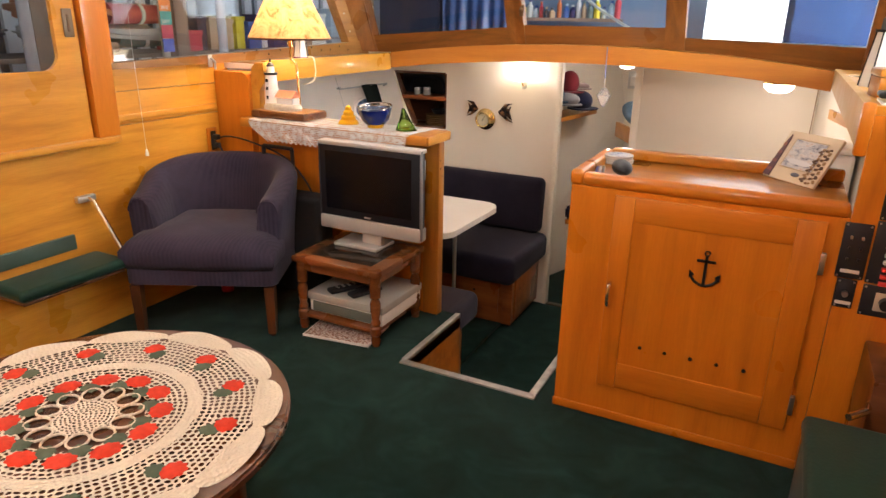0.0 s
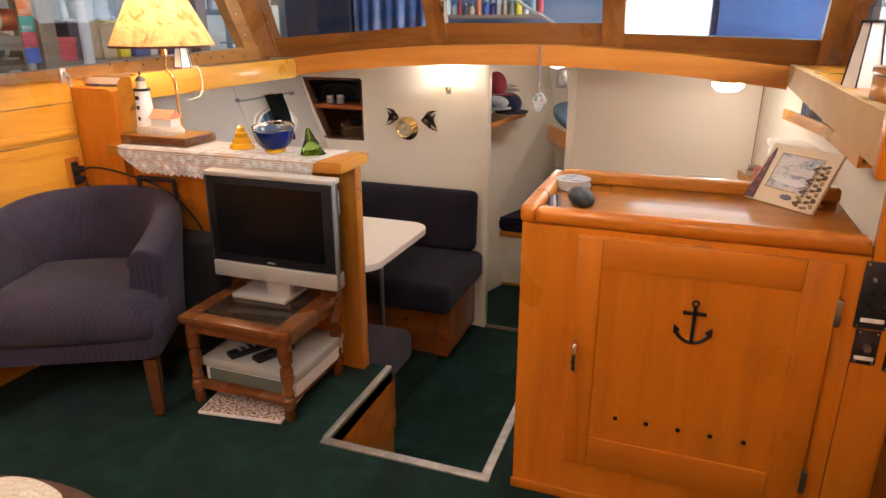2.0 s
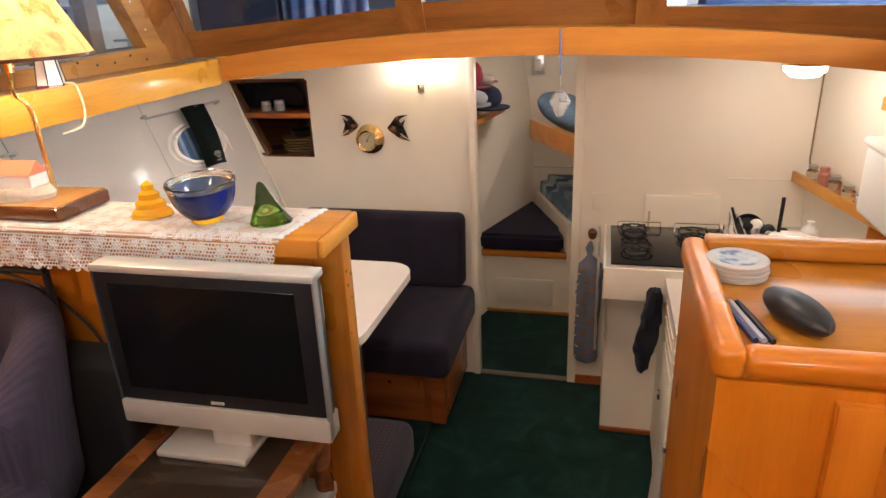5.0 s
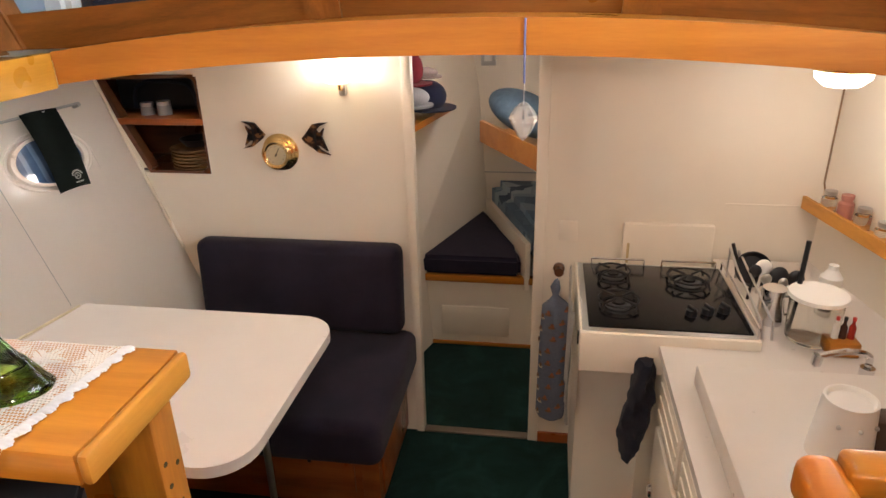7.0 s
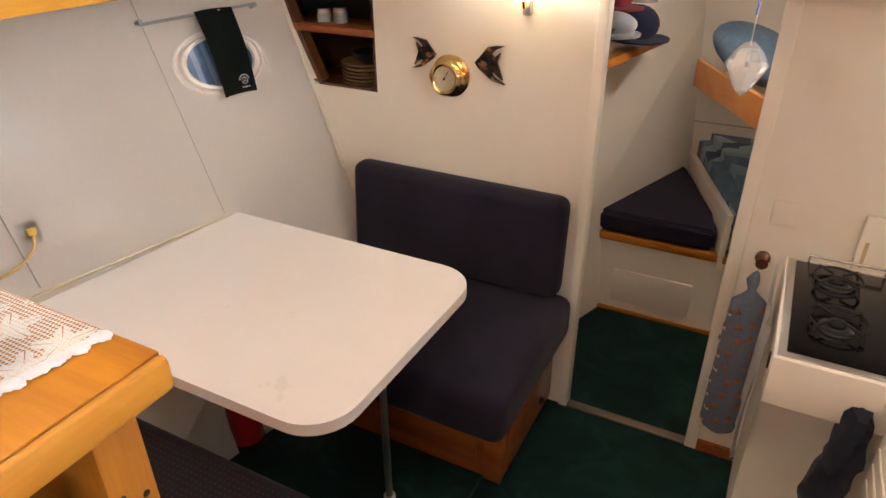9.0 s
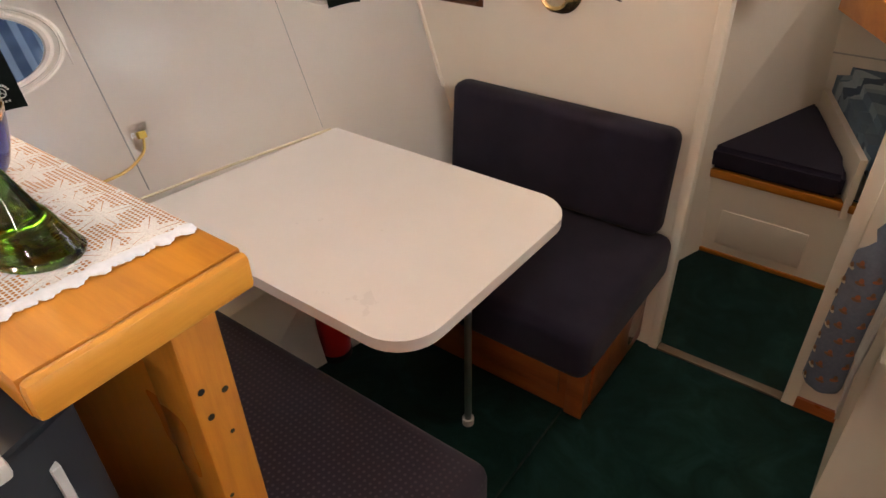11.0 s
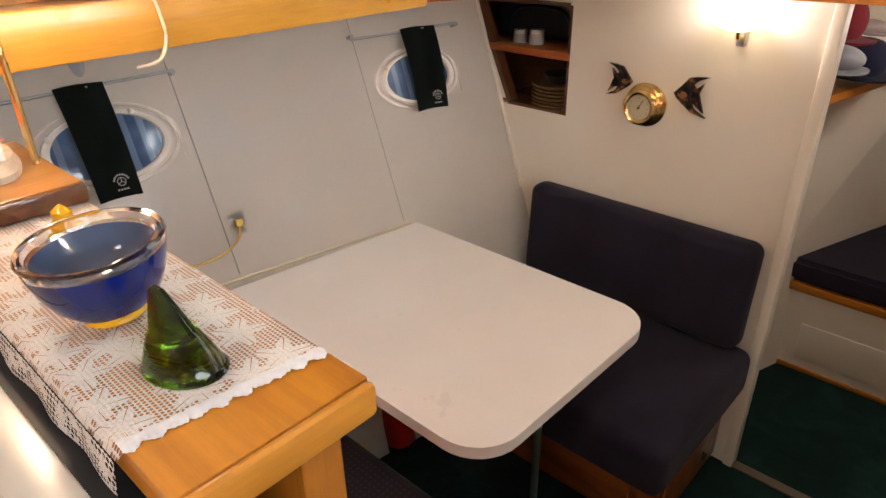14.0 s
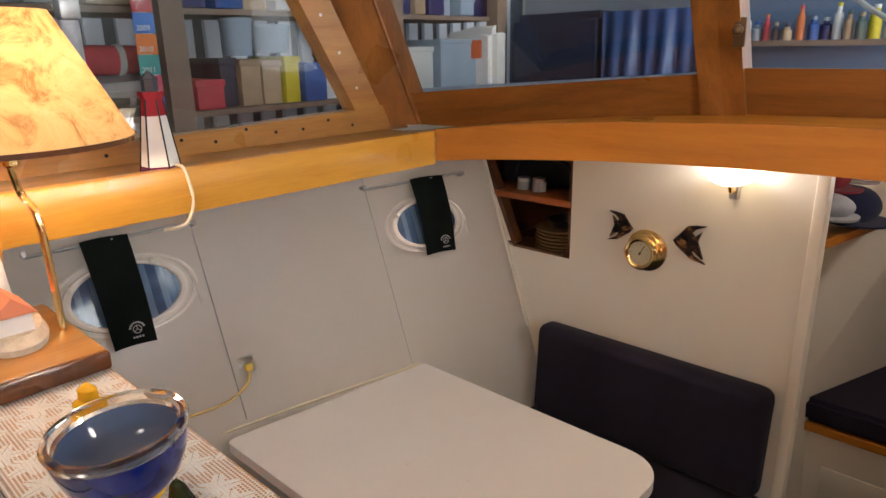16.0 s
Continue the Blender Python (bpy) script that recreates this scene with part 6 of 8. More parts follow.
for py, pz, rw, rh, cy0, cy1, lean in ((3.878, 0.656, 0.134, 0.084, 3.825, 3.965, 0.012), (2.84, 0.625, 0.155, 0.092, 2.745, 2.870, 0.02)):
    pm = hull_frame(py, pz)
    pt = thing("porthole", pm.translation, "oval porthole with a white ring in the hull side", "porthole", "portholes")
    sc_ = Matrix.Diagonal((rw / 0.1, rh / 0.1, 1, 1))
    part("surround", lathe(B(), [(0.126, 0.0), (0.130, 0.006), (0.125, 0.009), (0.120, 0.006), (0.120, 0.0)], pm @ sc_, 48), HULLW, pt)
    part("ring", lathe(B(), [(0.094, 0.0), (0.096, 0.018), (0.102, 0.022), (0.109, 0.018), (0.111, 0.0)], pm @ sc_, 48), HULLW, pt)
    part("glass", lathe(B(), [(0.095, 0.005), (0.0, 0.005)], pm @ sc_, 48), PORT_VIEW, pt)
    for a in (60, 150, 275):
        q = pm @ Vector((rw * 1.05 * math.cos(radians(a)), rh * 1.05 * math.sin(radians(a)), 0.02))
        part("dog", ball(B(), q, 0.009, (1, 1, 1), 10, 8), BRASS if a == 275 else HULLW, pt)
    part("lever", tube(B(), [pm @ Vector((rw + 0.036, 0.01, 0.012)), pm @ Vector((rw + 0.04, -0.075, 0.012))], 0.004, 6), HULLW, pt)
    far = py > 3.5
    ty = 0.163 if far else 0.166
    x0, x1 = (-0.24, 0.19) if far else (-0.23, 0.228)
    rd = thing("curtain_rod", pm @ Vector((0, ty, 0.03)), "thin steel rod on small brackets over the porthole", "rod", "porthole rods")
    part("rod", tube(B(), [pm @ Vector((x0, ty - 0.01, 0.03)), pm @ Vector((x1, ty + 0.005, 0.03))], 0.005, 8), STEEL, rd)
    for e in (x0 + 0.004, x1 - 0.004):
        part("bracket", tube(B(), [pm @ Vector((e, ty, 0.0)), pm @ Vector((e, ty, 0.034))], 0.007, 8), STEEL, rd)
    # towel over the rod
    tw_ = thing("hanging_towel", pm @ Vector((0, ty, 0.035)), "black towel with a pale round emblem hanging over the porthole rod", "towel", "porthole towels")
    bm = B()
    c0_, c1_ = cy0 - py, cy1 - py
    rws = []
    for i in range(11):
        u = i / 10
        yy = ty + 0.004 - (0.288 if far else 0.315) * u
        row = []
        for j in range(7):
            v = j / 6
            row.append(pm @ Vector((c0_ + (c1_ - c0_) * v * (1 - 0.08 * u) + lean * u, yy + 0.004 * math.sin(v * 3), 0.037 + 0.004 * math.sin(v * 7 + u * 3) + 0.012 * math.sin(u * 3.1))))
        rws.append([bm.verts.new(p) for p in row])
    for a, b in zip(rws, rws[1:]):
        for j in range(6):
            bm.faces.new((a[j], a[j + 1], b[j + 1], b[j]))
    bmesh.ops.solidify(bm, geom=bm.faces[:], thickness=0.006)
    tp = part("fabric", bm, DARKTOWEL, tw_, smooth=60)
    em = pm @ Matrix.Translation((c0_ + (c1_ - c0_) * 0.62 + 0.01, ty - (0.288 if far else 0.315) * 0.84, 0.0495))
    bm = B()
    for k in range(9):
        a = math.pi * (0.1 + 0.8 * k / 8)
        bx(bm, -0.0022, 0.0022, 0.017, 0.022, 0, 0.001, 0, 1, em @ Matrix.Rotation(a - math.pi / 2, 4, 'Z'))
    for k in range(4):
        bx(bm, -0.016 + 0.008 * k, -0.011 + 0.008 * k, -0.024, -0.019, 0, 0.001, 0, 1, em)
    tube(bm, [em @ Vector((0.011 * math.cos(2 * math.pi * k / 14), 0.011 * math.sin(2 * math.pi * k / 14), 0.0)) for k in range(14)], 0.0012, 5, True)
    for k in range(3):
        bx(bm, -0.001, 0.001, 0, 0.011, 0, 0.0012, 0, 1, em @ Matrix.Rotation(2.094 * k, 4, 'Z'))
    part("emblem", bm, PALE, tp, "pale round stitched emblem")
for k in range(11):
    y = 2.55 + 0.088 * k
    part("screw", cyl(B(), (LEFT_X + 0.030, y, 1.085 + 0.012 * math.sin(k * 2.3)), (LEFT_X + 0.0318, y, 1.085 + 0.012 * math.sin(k * 2.3)), 0.0045, seg=10), IRON, win)
for k in range(5):
    z = 1.18 + 0.1 * k
    y = 3.49 - 0.568 * (z - 1.116)
    part("screw", cyl(B(), (LEFT_X + 0.030, y, z), (LEFT_X + 0.0318, y, z), 0.0045, seg=10), STEEL, win)
for dy_, dz_ in ((0.418, 0.70), (0.441, 0.685), (0.42, 0.665), (0.436, 0.63), (0.415, 0.55)):
    part("knot", cyl(B(), (-1.2355, 2.0 + dy_, dz_), (-1.2345, 2.0 + dy_, dz_), 0.0026 + 0.0012 * (dz_ > 0.66), seg=10), IRON, hw)
# cover strips on the hull side
SEAMM = mat("seam_grey", (0.42, 0.40, 0.36), 0.5)
for y0, lab in ((3.065, "a"), (3.675, "b")):
    solid("trim_hull_seam", tube(B(), [on_hull(y0, z, 0.0015) for z in (0.19, 0.35, 0.5, 0.65, 0.8, 0.95)], 0.0022 if lab == "a" else 0.0012, 6), SEAMM, "thin seam between hull lining panels", "trim", kind="structure")
solid("trim_hull_corner", tube(B(), [(hull_x(4.2, z) + 0.006, 4.202, z) for z in (0.2, 0.4, 0.6, 0.8, 0.98)], 0.007, 8), WHITE, "cream corner bead between hull side and bulkhead", "trim", kind="structure")
solid("trim_table_edge", tube(B(), [on_hull(y, 0.176, 0.003) for y in (2.98, 3.2, 3.4, 3.6, 3.70)], 0.0045, 8), mat("aged_caulk", (0.74, 0.64, 0.44), 0.6), "yellowed caulk bead where the table meets the hull", "trim", kind="structure")
# yellow flex and wall socket
hm = hull_frame(3.11, 0.335)
ws_ = thing("hull_socket", hm.translation, "clear plastic wall socket with a brass plug", "socket")
part("plate", bx(B(), -0.027, 0.027, -0.036, 0.036, 0.0, 0.004, 0.0015, 2, hm), CLEARG, ws_)
part("plug", bx(B(), -0.012, 0.012, -0.008, 0.014, 0.006, 0.03, 0.004, 2, hm), mat("yellow_plug", (0.62, 0.44, 0.08), 0.4), ws_)
solid("yellow_flex", tube(B(), curve_pts([hm @ Vector((0, -0.005, 0.025)), hm @ Vector((-0.02, -0.05, 0.02)), hm @ Vector((-0.10, -0.085, 0.012)), hm @ Vector((-0.25, -0.08, 0.01)), hm @ Vector((-0.36, -0.02, 0.01)), hm @ Vector((-0.42, 0.06, 0.01))], 8), 0.0045, 6), mat("gold_flex", (0.66, 0.45, 0.14), 0.45), "gold coloured flex running from the hull socket", "cable")
# clock
cx_, cz_ = -1.805, 0.617
ck = thing("brass_clock", (cx_, BULK_Y, cz_), "round polished brass barometer on the bulkhead", "clock")
CKM = Matrix.Translation((cx_, BULK_Y, cz_)) @ Matrix.Rotation(radians(90), 4, 'X')
part("case", lathe(B(), [(0.070, 0.0), (0.072, 0.012), (0.062, 0.018), (0.064, 0.035), (0.056, 0.04), (0.058, 0.056), (0.05, 0.062), (0.044, 0.060), (0.040, 0.055), (0.0, 0.055)], CKM, 40), BRASS, ck)
part("dial", lathe(B(), [(0.040, 0.0565), (0.0, 0.0575)], CKM, 32), mat("tan_dial", (0.50, 0.42, 0.27), 0.35), ck)
part("pointer", tube(B(), [CKM @ Vector((-0.004, -0.006, 0.0585)), CKM @ Vector((0.014, 0.026, 0.0585))], 0.0013, 5), IRON, ck)
part("hub", cyl(B(), CKM @ Vector((0, 0, 0.057)), CKM @ Vector((0, 0, 0.061)), 0.004, seg=10), IRON, ck)
for k in range(12):
    a = 2 * math.pi * k / 12
    part("tick", bx(B(), -0.0006, 0.0006, 0.030, 0.034, 0.0573, 0.0581, 0, 1, CKM @ Matrix.Rotation(a, 4, 'Z')), IRON, ck)


# copper fish
def fish(x, z, s, flip):
    t = thing("wall_fish", (x, BULK_Y, z), "dark copper angelfish plaque on the bulkhead", "ornament", "wall fish")
    outl = [(-0.057, 0.0), (-0.034, 0.026), (-0.010, 0.056), (0.020, 0.062), (0.054, 0.064), (0.020, 0.049), (0.005, 0.033), (0.017, 0.022), (0.039, 0.043), (0.027, 0.007), (0.049, -0.052), (0.017, -0.028), (0.005, -0.027), (0.017, -0.045), (0.059, -0.067), (0.010, -0.057), (-0.020, -0.035), (-0.044, -0.018)]
    bm = B()
    pts = [(x + flip * s * a, z + s * b) for a, b in outl]
    prism(bm, pts if flip > 0 else pts[::-1], BULK_Y - 0.014, BULK_Y - 0.004, 'y')
    m = mat("tarnished_copper", (0.30, 0.14, 0.07), 0.35, 0.8)
    c = ramp(m, noise_tex(m, coords(m), 30.0, 3), [(0.40, (0.012, 0.012, 0.014)), (0.56, (0.06, 0.035, 0.025)), (0.72, (0.50, 0.26, 0.10))])
    link(m, c, bsdf(m).inputs["Base Color"])
    part("body", bm, m, t)
    part("eye", cyl(B(), (x - flip * s * 0.035, BULK_Y - 0.017, z + s * 0.004), (x - flip * s * 0.035, BULK_Y - 0.013, z + s * 0.004), 0.004 * s, seg=10), IRON, t)
    part("cheek", ball(B(), (x - flip * s * 0.026, BULK_Y - 0.0145, z - s * 0.002), 0.011 * s, (1.5, 0.15, 1.0), 12, 8), mat("copper_cheek", (0.28, 0.14, 0.06), 0.35, 0.8), t)
    part("stripe", bx(B(), x - s * 0.004, x + s * 0.004, BULK_Y - 0.0155, BULK_Y - 0.0135, z - 0.022 * s, z + 0.028 * s), IRON, t)


fish(-1.906, 0.683, 0.80, -1)
fish(-1.66, 0.672, 0.95, 1)
# locker contents
for k, (x, h) in enumerate(((-2.385, 0.032), (-2.312, 0.038))):
    j = thing("jar", (x, BULK_Y + 0.08, 0.74), "small glass jar with a pale lid on the locker shelf", "jar", "locker jars")
    part("glass", cyl(B(), (x, BULK_Y + 0.08, 0.74), (x, BULK_Y + 0.08, 0.74 + h), 0.028, seg=20), mat("grey_glass_%d" % k, (0.35, 0.36, 0.36), 0.2), j)
    part("lid", cyl(B(), (x, BULK_Y + 0.08, 0.74 + h), (x, BULK_Y + 0.08, 0.755 + h), 0.026, seg=20), STEEL, j)
for k in range(6):
    b_ = thing("basket", (-2.235, BULK_Y + 0.1, 0.523 + 0.013 * k), "woven cane plate holder stacked in the locker", "basket", "stack of plate holders")
    part("weave", lathe(B(), [(0, 0), (0.085, 0), (0.098, 0.010), (0.096, 0.012), (0.083, 0.003), (0, 0.003)], Matrix.Translation((-2.225 + 0.003 * math.sin(k * 2), BULK_Y + 0.11, 0.523 + 0.014 * k)), 28), paint("cane_%d" % k, (0.26, 0.15, 0.06), 0.7, 0.4, 0.9, 90.0), b_)
pot = thing("dark_bowl", (-2.21, BULK_Y + 0.11, 0.61), "dark bowl on the stacked plate holders", "bowl")
part("body", lathe(B(), [(0, 0), (0.05, 0), (0.07, 0.03), (0.066, 0.03), (0.046, 0.004), (0, 0.004)], Matrix.Translation((-2.21, BULK_Y + 0.11, 0.61)), 24), BLACK, pot)
# Assumed contents: a black block added so the upper locker reads dark.
bb_ = thing("dark_filler", (-2.33, BULK_Y + 0.22, 0.74), "black rounded block with a strap, added to darken the back of the locker shelf", "bag")
part("bag", bx(B(), -2.56, -2.118, BULK_Y + 0.15, BULK_Y + 0.29, 0.741, 0.92, 0.03, 3), mat("black_filler", (0.008, 0.009, 0.012), 0.6), bb_)
part("strap", tube(B(), curve_pts([(-2.48, BULK_Y + 0.145, 0.75), (-2.44, BULK_Y + 0.14, 0.85), (-2.24, BULK_Y + 0.14, 0.85), (-2.2, BULK_Y + 0.145, 0.75)], 5), 0.008), mat("navy_strap", (0.012, 0.02, 0.04), 0.7), bb_)
# under the table
fe = thing("fire_extinguisher", (-2.26, 3.42, LOW + 0.03), "red fire extinguisher standing under the dinette table", "extinguisher")
part("cylinder", lathe(B(), [(0, 0), (0.055, 0), (0.06, 0.01), (0.06, 0.24), (0.03, 0.29), (0.02, 0.31), (0, 0.31)], Matrix.Translation((-2.27, 3.45, LOW + 0.03)), 24), mat("red_enamel", (0.42, 0.012, 0.01), 0.3), fe)
part("valve", cyl(B(), (-2.27, 3.45, LOW + 0.34), (-2.27, 3.45, LOW + 0.39), 0.014), BLACK, fe)
part("base_ring", cyl(B(), (-2.27, 3.45, LOW + 0.03), (-2.27, 3.45, LOW + 0.06), 0.0615, seg=24), IRON, fe)
solid("hull_locker", bx(B(), -2.6, -2.33, 3.05, 3.40, LOW + 0.03, -0.22, 0.006), WHITE, "cream painted hull locker under the table", "locker")

# bench fronts
for y0, nm in ((3.70, "front"),):
    part("stile", bx(B(), -1.42, -1.355, y0 - 0.012, y0, LOW + 0.03, -0.29, 0.003), REDWOOD, fb)
    part("drawer", bx(B(), -1.86, -1.45, y0 - 0.012, y0, LOW + 0.1, -0.32, 0.004), REDWOOD, fb)
part("side_panel", bx(B(), -1.36, -1.348, 3.74, 4.17, LOW + 0.06, -0.31, 0.004), REDWOOD, fb)
part("side_panel", bx(B(), -1.36, -1.348, 2.52, 2.92, LOW + 0.06, -0.31, 0.004), REDWOOD, ab)

# ======== galley ========
RIMG = mat("burner_grey", (0.10, 0.10, 0.10), 0.45, 0.6)
for bx_, by_, br in ((-0.555, 3.925, 0.036), (-0.555, 3.715, 0.039), (-0.315, 3.90, 0.042)):
    bn = part("burner", lathe(B(), [(0, 0.012), (br * 0.7, 0.012), (br * 0.75, 0.006), (br, 0.004), (br, 0), (0, 0)], Matrix.Translation((bx_, by_, 0.278)), 24), RIMG, st)
    part("cap", cyl(B(), (bx_, by_, 0.29), (bx_, by_, 0.297), br * 0.55, seg=20), IRON, bn)
    part("drip_ring", lathe(B(), [(br * 1.35, 0.0), (br * 1.4, 0.005), (br * 1.5, 0.0)], Matrix.Translation((bx_, by_, 0.278)), 28), IRON, bn)
    for k in range(4):
        a = math.pi / 4 + math.pi / 2 * k
        pts_ = [(bx_ + r_ * math.cos(a), by_ + r_ * math.sin(a), z_) for r_, z_ in ((0.016, 0.306), (br * 1.7, 0.306), (br * 1.95, 0.282))]
        part("grate_bar", tube(B(), pts_, 0.004, 6), IRON, bn)
    part("grate_ring", tube(B(), [(bx_ + br * 1.55 * math.cos(2 * math.pi * k / 20), by_ + br * 1.55 * math.sin(2 * math.pi * k / 20), 0.303) for k in range(20)], 0.0035, 6, True), IRON, bn)
for kx, ky in ((-0.345, 3.675), (-0.295, 3.69), (-0.245, 3.705)):
    kb = part("knob", cyl(B(), (kx, ky, 0.278), (kx, ky, 0.298), 0.017, seg=20), BLACK, st)
    part("grip", bx(B(), -0.005, 0.005, -0.017, 0.017, 0.296, 0.307, 0.002, 2, Matrix.Translation((kx, ky, 0)) @ Matrix.Rotation(0.4, 4, 'Z')), BLACK, kb)
part("frame", bx(B(), -0.668, -0.182, 3.562, 4.045, 0.268, 0.2735, 0.002), STEEL, st)
for x0, x1 in ((-0.62, -0.44), (-0.38, -0.2)):
    part("fiddle_rail", tube(B(), [(x0, 4.035, 0.275), (x0, 4.035, 0.297), (x1, 4.035, 0.297), (x1, 4.035, 0.275)], 0.004, 6), CHROME, st)
part("fiddle_rail", tube(B(), [(-0.182, 4.03, 0.27), (-0.182, 4.03, 0.30), (-0.182, 3.57, 0.30), (-0.182, 3.57, 0.27)], 0.004, 6), CHROME, st)
part("hinge", bx(B(), -0.679, -0.673, 3.60, 3.625, 0.20, 0.235, 0.001), IRON, st)
# board against the bulkhead
cb = thing("cutting_board", (-0.34, BULK_Y - 0.03, 0.27), "cream cutting board standing behind the stove", "board")
part("board", bx(B(), -0.50, -0.18, BULK_Y - 0.03, BULK_Y - 0.002, 0.10, 0.375, 0.006), WHITE, cb)
part("slot", bx(B(), -0.485, -0.475, BULK_Y - 0.0315, BULK_Y - 0.029, 0.22, 0.30, 0.001), mat("dull_brass", (0.5, 0.38, 0.2), 0.5), cb)
solid("trim_bulkhead_seam", bx(B(), -0.15, 0.16, BULK_Y - 0.003, BULK_Y, 0.449, 0.455, 0.001), WHITE, "thin seam strip on the galley bulkhead", "trim", kind="structure")
sp = thing("switch_plate", (-0.70, BULK_Y, 0.33), "cream switch plate on the galley bulkhead", "switch")
part("plate", bx(B(), -0.735, -0.665, BULK_Y - 0.005, BULK_Y, 0.29, 0.37, 0.002), WHITE, sp)
# oven mitt roll and towel
hkk = thing("wooden_hook", (-0.728, BULK_Y, 0.17), "turned wooden hook on the galley bulkhead", "hook")
part("backplate", lathe(B(), [(0, 0), (0.022, 0), (0.022, 0.012), (0.012, 0.022), (0.012, 0.04), (0.018, 0.05), (0, 0.055)], Matrix.Translation((-0.728, BULK_Y, 0.175)) @ Matrix.Rotation(radians(90), 4, 'X'), 16), DARKWOOD, hkk)
PRINT = cloth("blue_printed_cotton", (0.10, 0.12, 0.17), (0.17, 0.19, 0.25), scale=90.0)
mt = thing("printed_bag", (-0.735, BULK_Y - 0.04, -0.5), "blue printed cotton bag dispenser hanging on the bulkhead", "bag")
bm = B()
prof_m = [(0.0, -0.50), (0.05, -0.495), (0.06, -0.47), (0.057, -0.3), (0.061, -0.1), (0.056, 0.03), (0.03, 0.055), (0.012, 0.075), (0.02, 0.11), (0.01, 0.14), (0, 0.15)]
lathe(bm, prof_m, Matrix.Translation((-0.735, BULK_Y - 0.042, 0)) @ Matrix.Diagonal((1, 0.62, 1, 1)), 24)
for v in bm.verts:
    v.co += Vector((0.004 * math.sin(v.co.z * 45), 0.004 * math.sin(v.co.z * 60 + v.co.x * 90), 0))
bagp = part("bag", bm, PRINT, mt, smooth=60)
DUCK = mat("brown_print_motif", (0.20, 0.10, 0.05), 0.8)
RUSTP = mat("rust_print_motif", (0.32, 0.11, 0.05), 0.8)
CREAMP = mat("cream_print_motif", (0.55, 0.48, 0.36), 0.8)
rnd = random.Random(4)
for k in range(27):
    a = radians(-155 + 50 * (k % 3) + 12 * math.sin(k * 2.7))
    z = -0.46 + 0.056 * (k // 3) + 0.018 * (k % 3)
    px_, py_ = -0.735 + 0.0605 * math.cos(a), BULK_Y - 0.042 + 0.0605 * 0.62 * math.sin(a)
    mm_ = Matrix.Translation((px_, py_ - 0.002, z)) @ Matrix.Rotation(a + math.pi / 2, 4, 'Z')
    rot_ = mm_.to_3x3().to_4x4()
    part("motif", ball(B(), mm_.translation, 0.013, (1.1, 0.3, 0.5), 10, 6, rot_), (CREAMP, DUCK, RUSTP)[k % 3], bagp)
    part("motif", ball(B(), mm_ @ Vector((0.002, -0.0005, 0.009)), 0.009, (0.8, 0.4, 1.1), 8, 6, rot_), (DUCK, RUSTP, DUCK)[k % 3], bagp)
dtw = thing("dish_towel", (-0.685, 3.7, 0.2), "white patterned dish towel hanging on the stove side", "towel")
bm = B()
rws = []
for i in range(13):
    u = i / 12
    rws.append([bm.verts.new((-0.684 - 0.013 * abs(math.sin(v * 9 + u * 2)) - 0.004, 3.64 + 0.30 * v * (1 - 0.25 * u), 0.285 - 0.42 * u - 0.03 * math.sin(v * 5))) for v in (j / 8 for j in range(9))])
for a, b in zip(rws, rws[1:]):
    for j in range(8):
        bm.faces.new((a[j], a[j + 1], b[j + 1], b[j]))
bmesh.ops.solidify(bm, geom=bm.faces[:], thickness=0.004)
part("fabric", bm, cloth("speckled_towel", (0.42, 0.40, 0.38), (0.75, 0.72, 0.68), scale=60.0), dtw, smooth=60)
# dark cloth on the counter corner
dc = thing("dark_cloth", (-0.48, 3.55, 0.1), "black oven cloth hanging from the counter corner", "cloth")
bm = B()
rws = []
for i in range(16):
    u = i / 15
    wv = 0.014 + 0.044 * math.sin(math.pi * (0.10 + 0.78 * u))
    cxx = -0.485 - 0.03 * u
    ring_ = []
    for j in range(12):
        a = 2 * math.pi * j / 12
        rr = wv * (1 + 0.22 * math.sin(3 * a + u * 7) + 0.16 * math.sin(5 * a + u * 15) + 0.10 * math.sin(u * 26))
        ring_.append(bm.verts.new((cxx + 0.65 * rr * math.cos(a), 3.52 + rr * math.sin(a), 0.205 - 0.34 * u)))
    rws.append(ring_)
for a, b in zip(rws, rws[1:]):
    for j in range(12):
        bm.faces.new((a[j], a[(j + 1) % 12], b[(j + 1) % 12], b[j]))
bm.faces.new(rws[0])
bm.faces.new(rws[-1][::-1])
part("fabric", bm, cloth("black_knit", (0.006, 0.007, 0.012), (0.02, 0.022, 0.034), scale=200.0), dc, smooth=60)
# counter fronts
FX = -0.43
for k, (y0, y1, z0, z1) in enumerate(((3.2, 3.5, 0.03, 0.19), (2.88, 3.17, 0.03, 0.19), (3.2, 3.5, -0.6, 0.0), (2.88, 3.17, -0.6, 0.0))):
    d_ = part("drawer" if k < 2 else "door", bx(B(), FX - 0.014, FX, y0, y1, z0, z1, 0.004), WHITE, gc)
    if k < 2:
        for q in range(3):
            part("louver", bx(B(), FX - 0.018, FX - 0.013, y0 + 0.02, y1 - 0.02, z0 + 0.03 + 0.045 * q, z0 + 0.045 + 0.045 * q, 0.002), WHITE, d_)
    else:
        part("latch", lathe(B(), [(0, 0.012), (0.016, 0.012), (0.022, 0.004), (0.022, 0.0), (0, 0)], Matrix.Translation((FX - 0.014, y1 - 0.05, -0.2)) @ Matrix.Rotation(radians(-90), 4, 'Y'), 20), CHROME, d_)
part("lid_gap", bx(B(), FX - 0.003, FX + 0.01, 2.5, 3.3, 0.198, 0.207), IRON, gc)
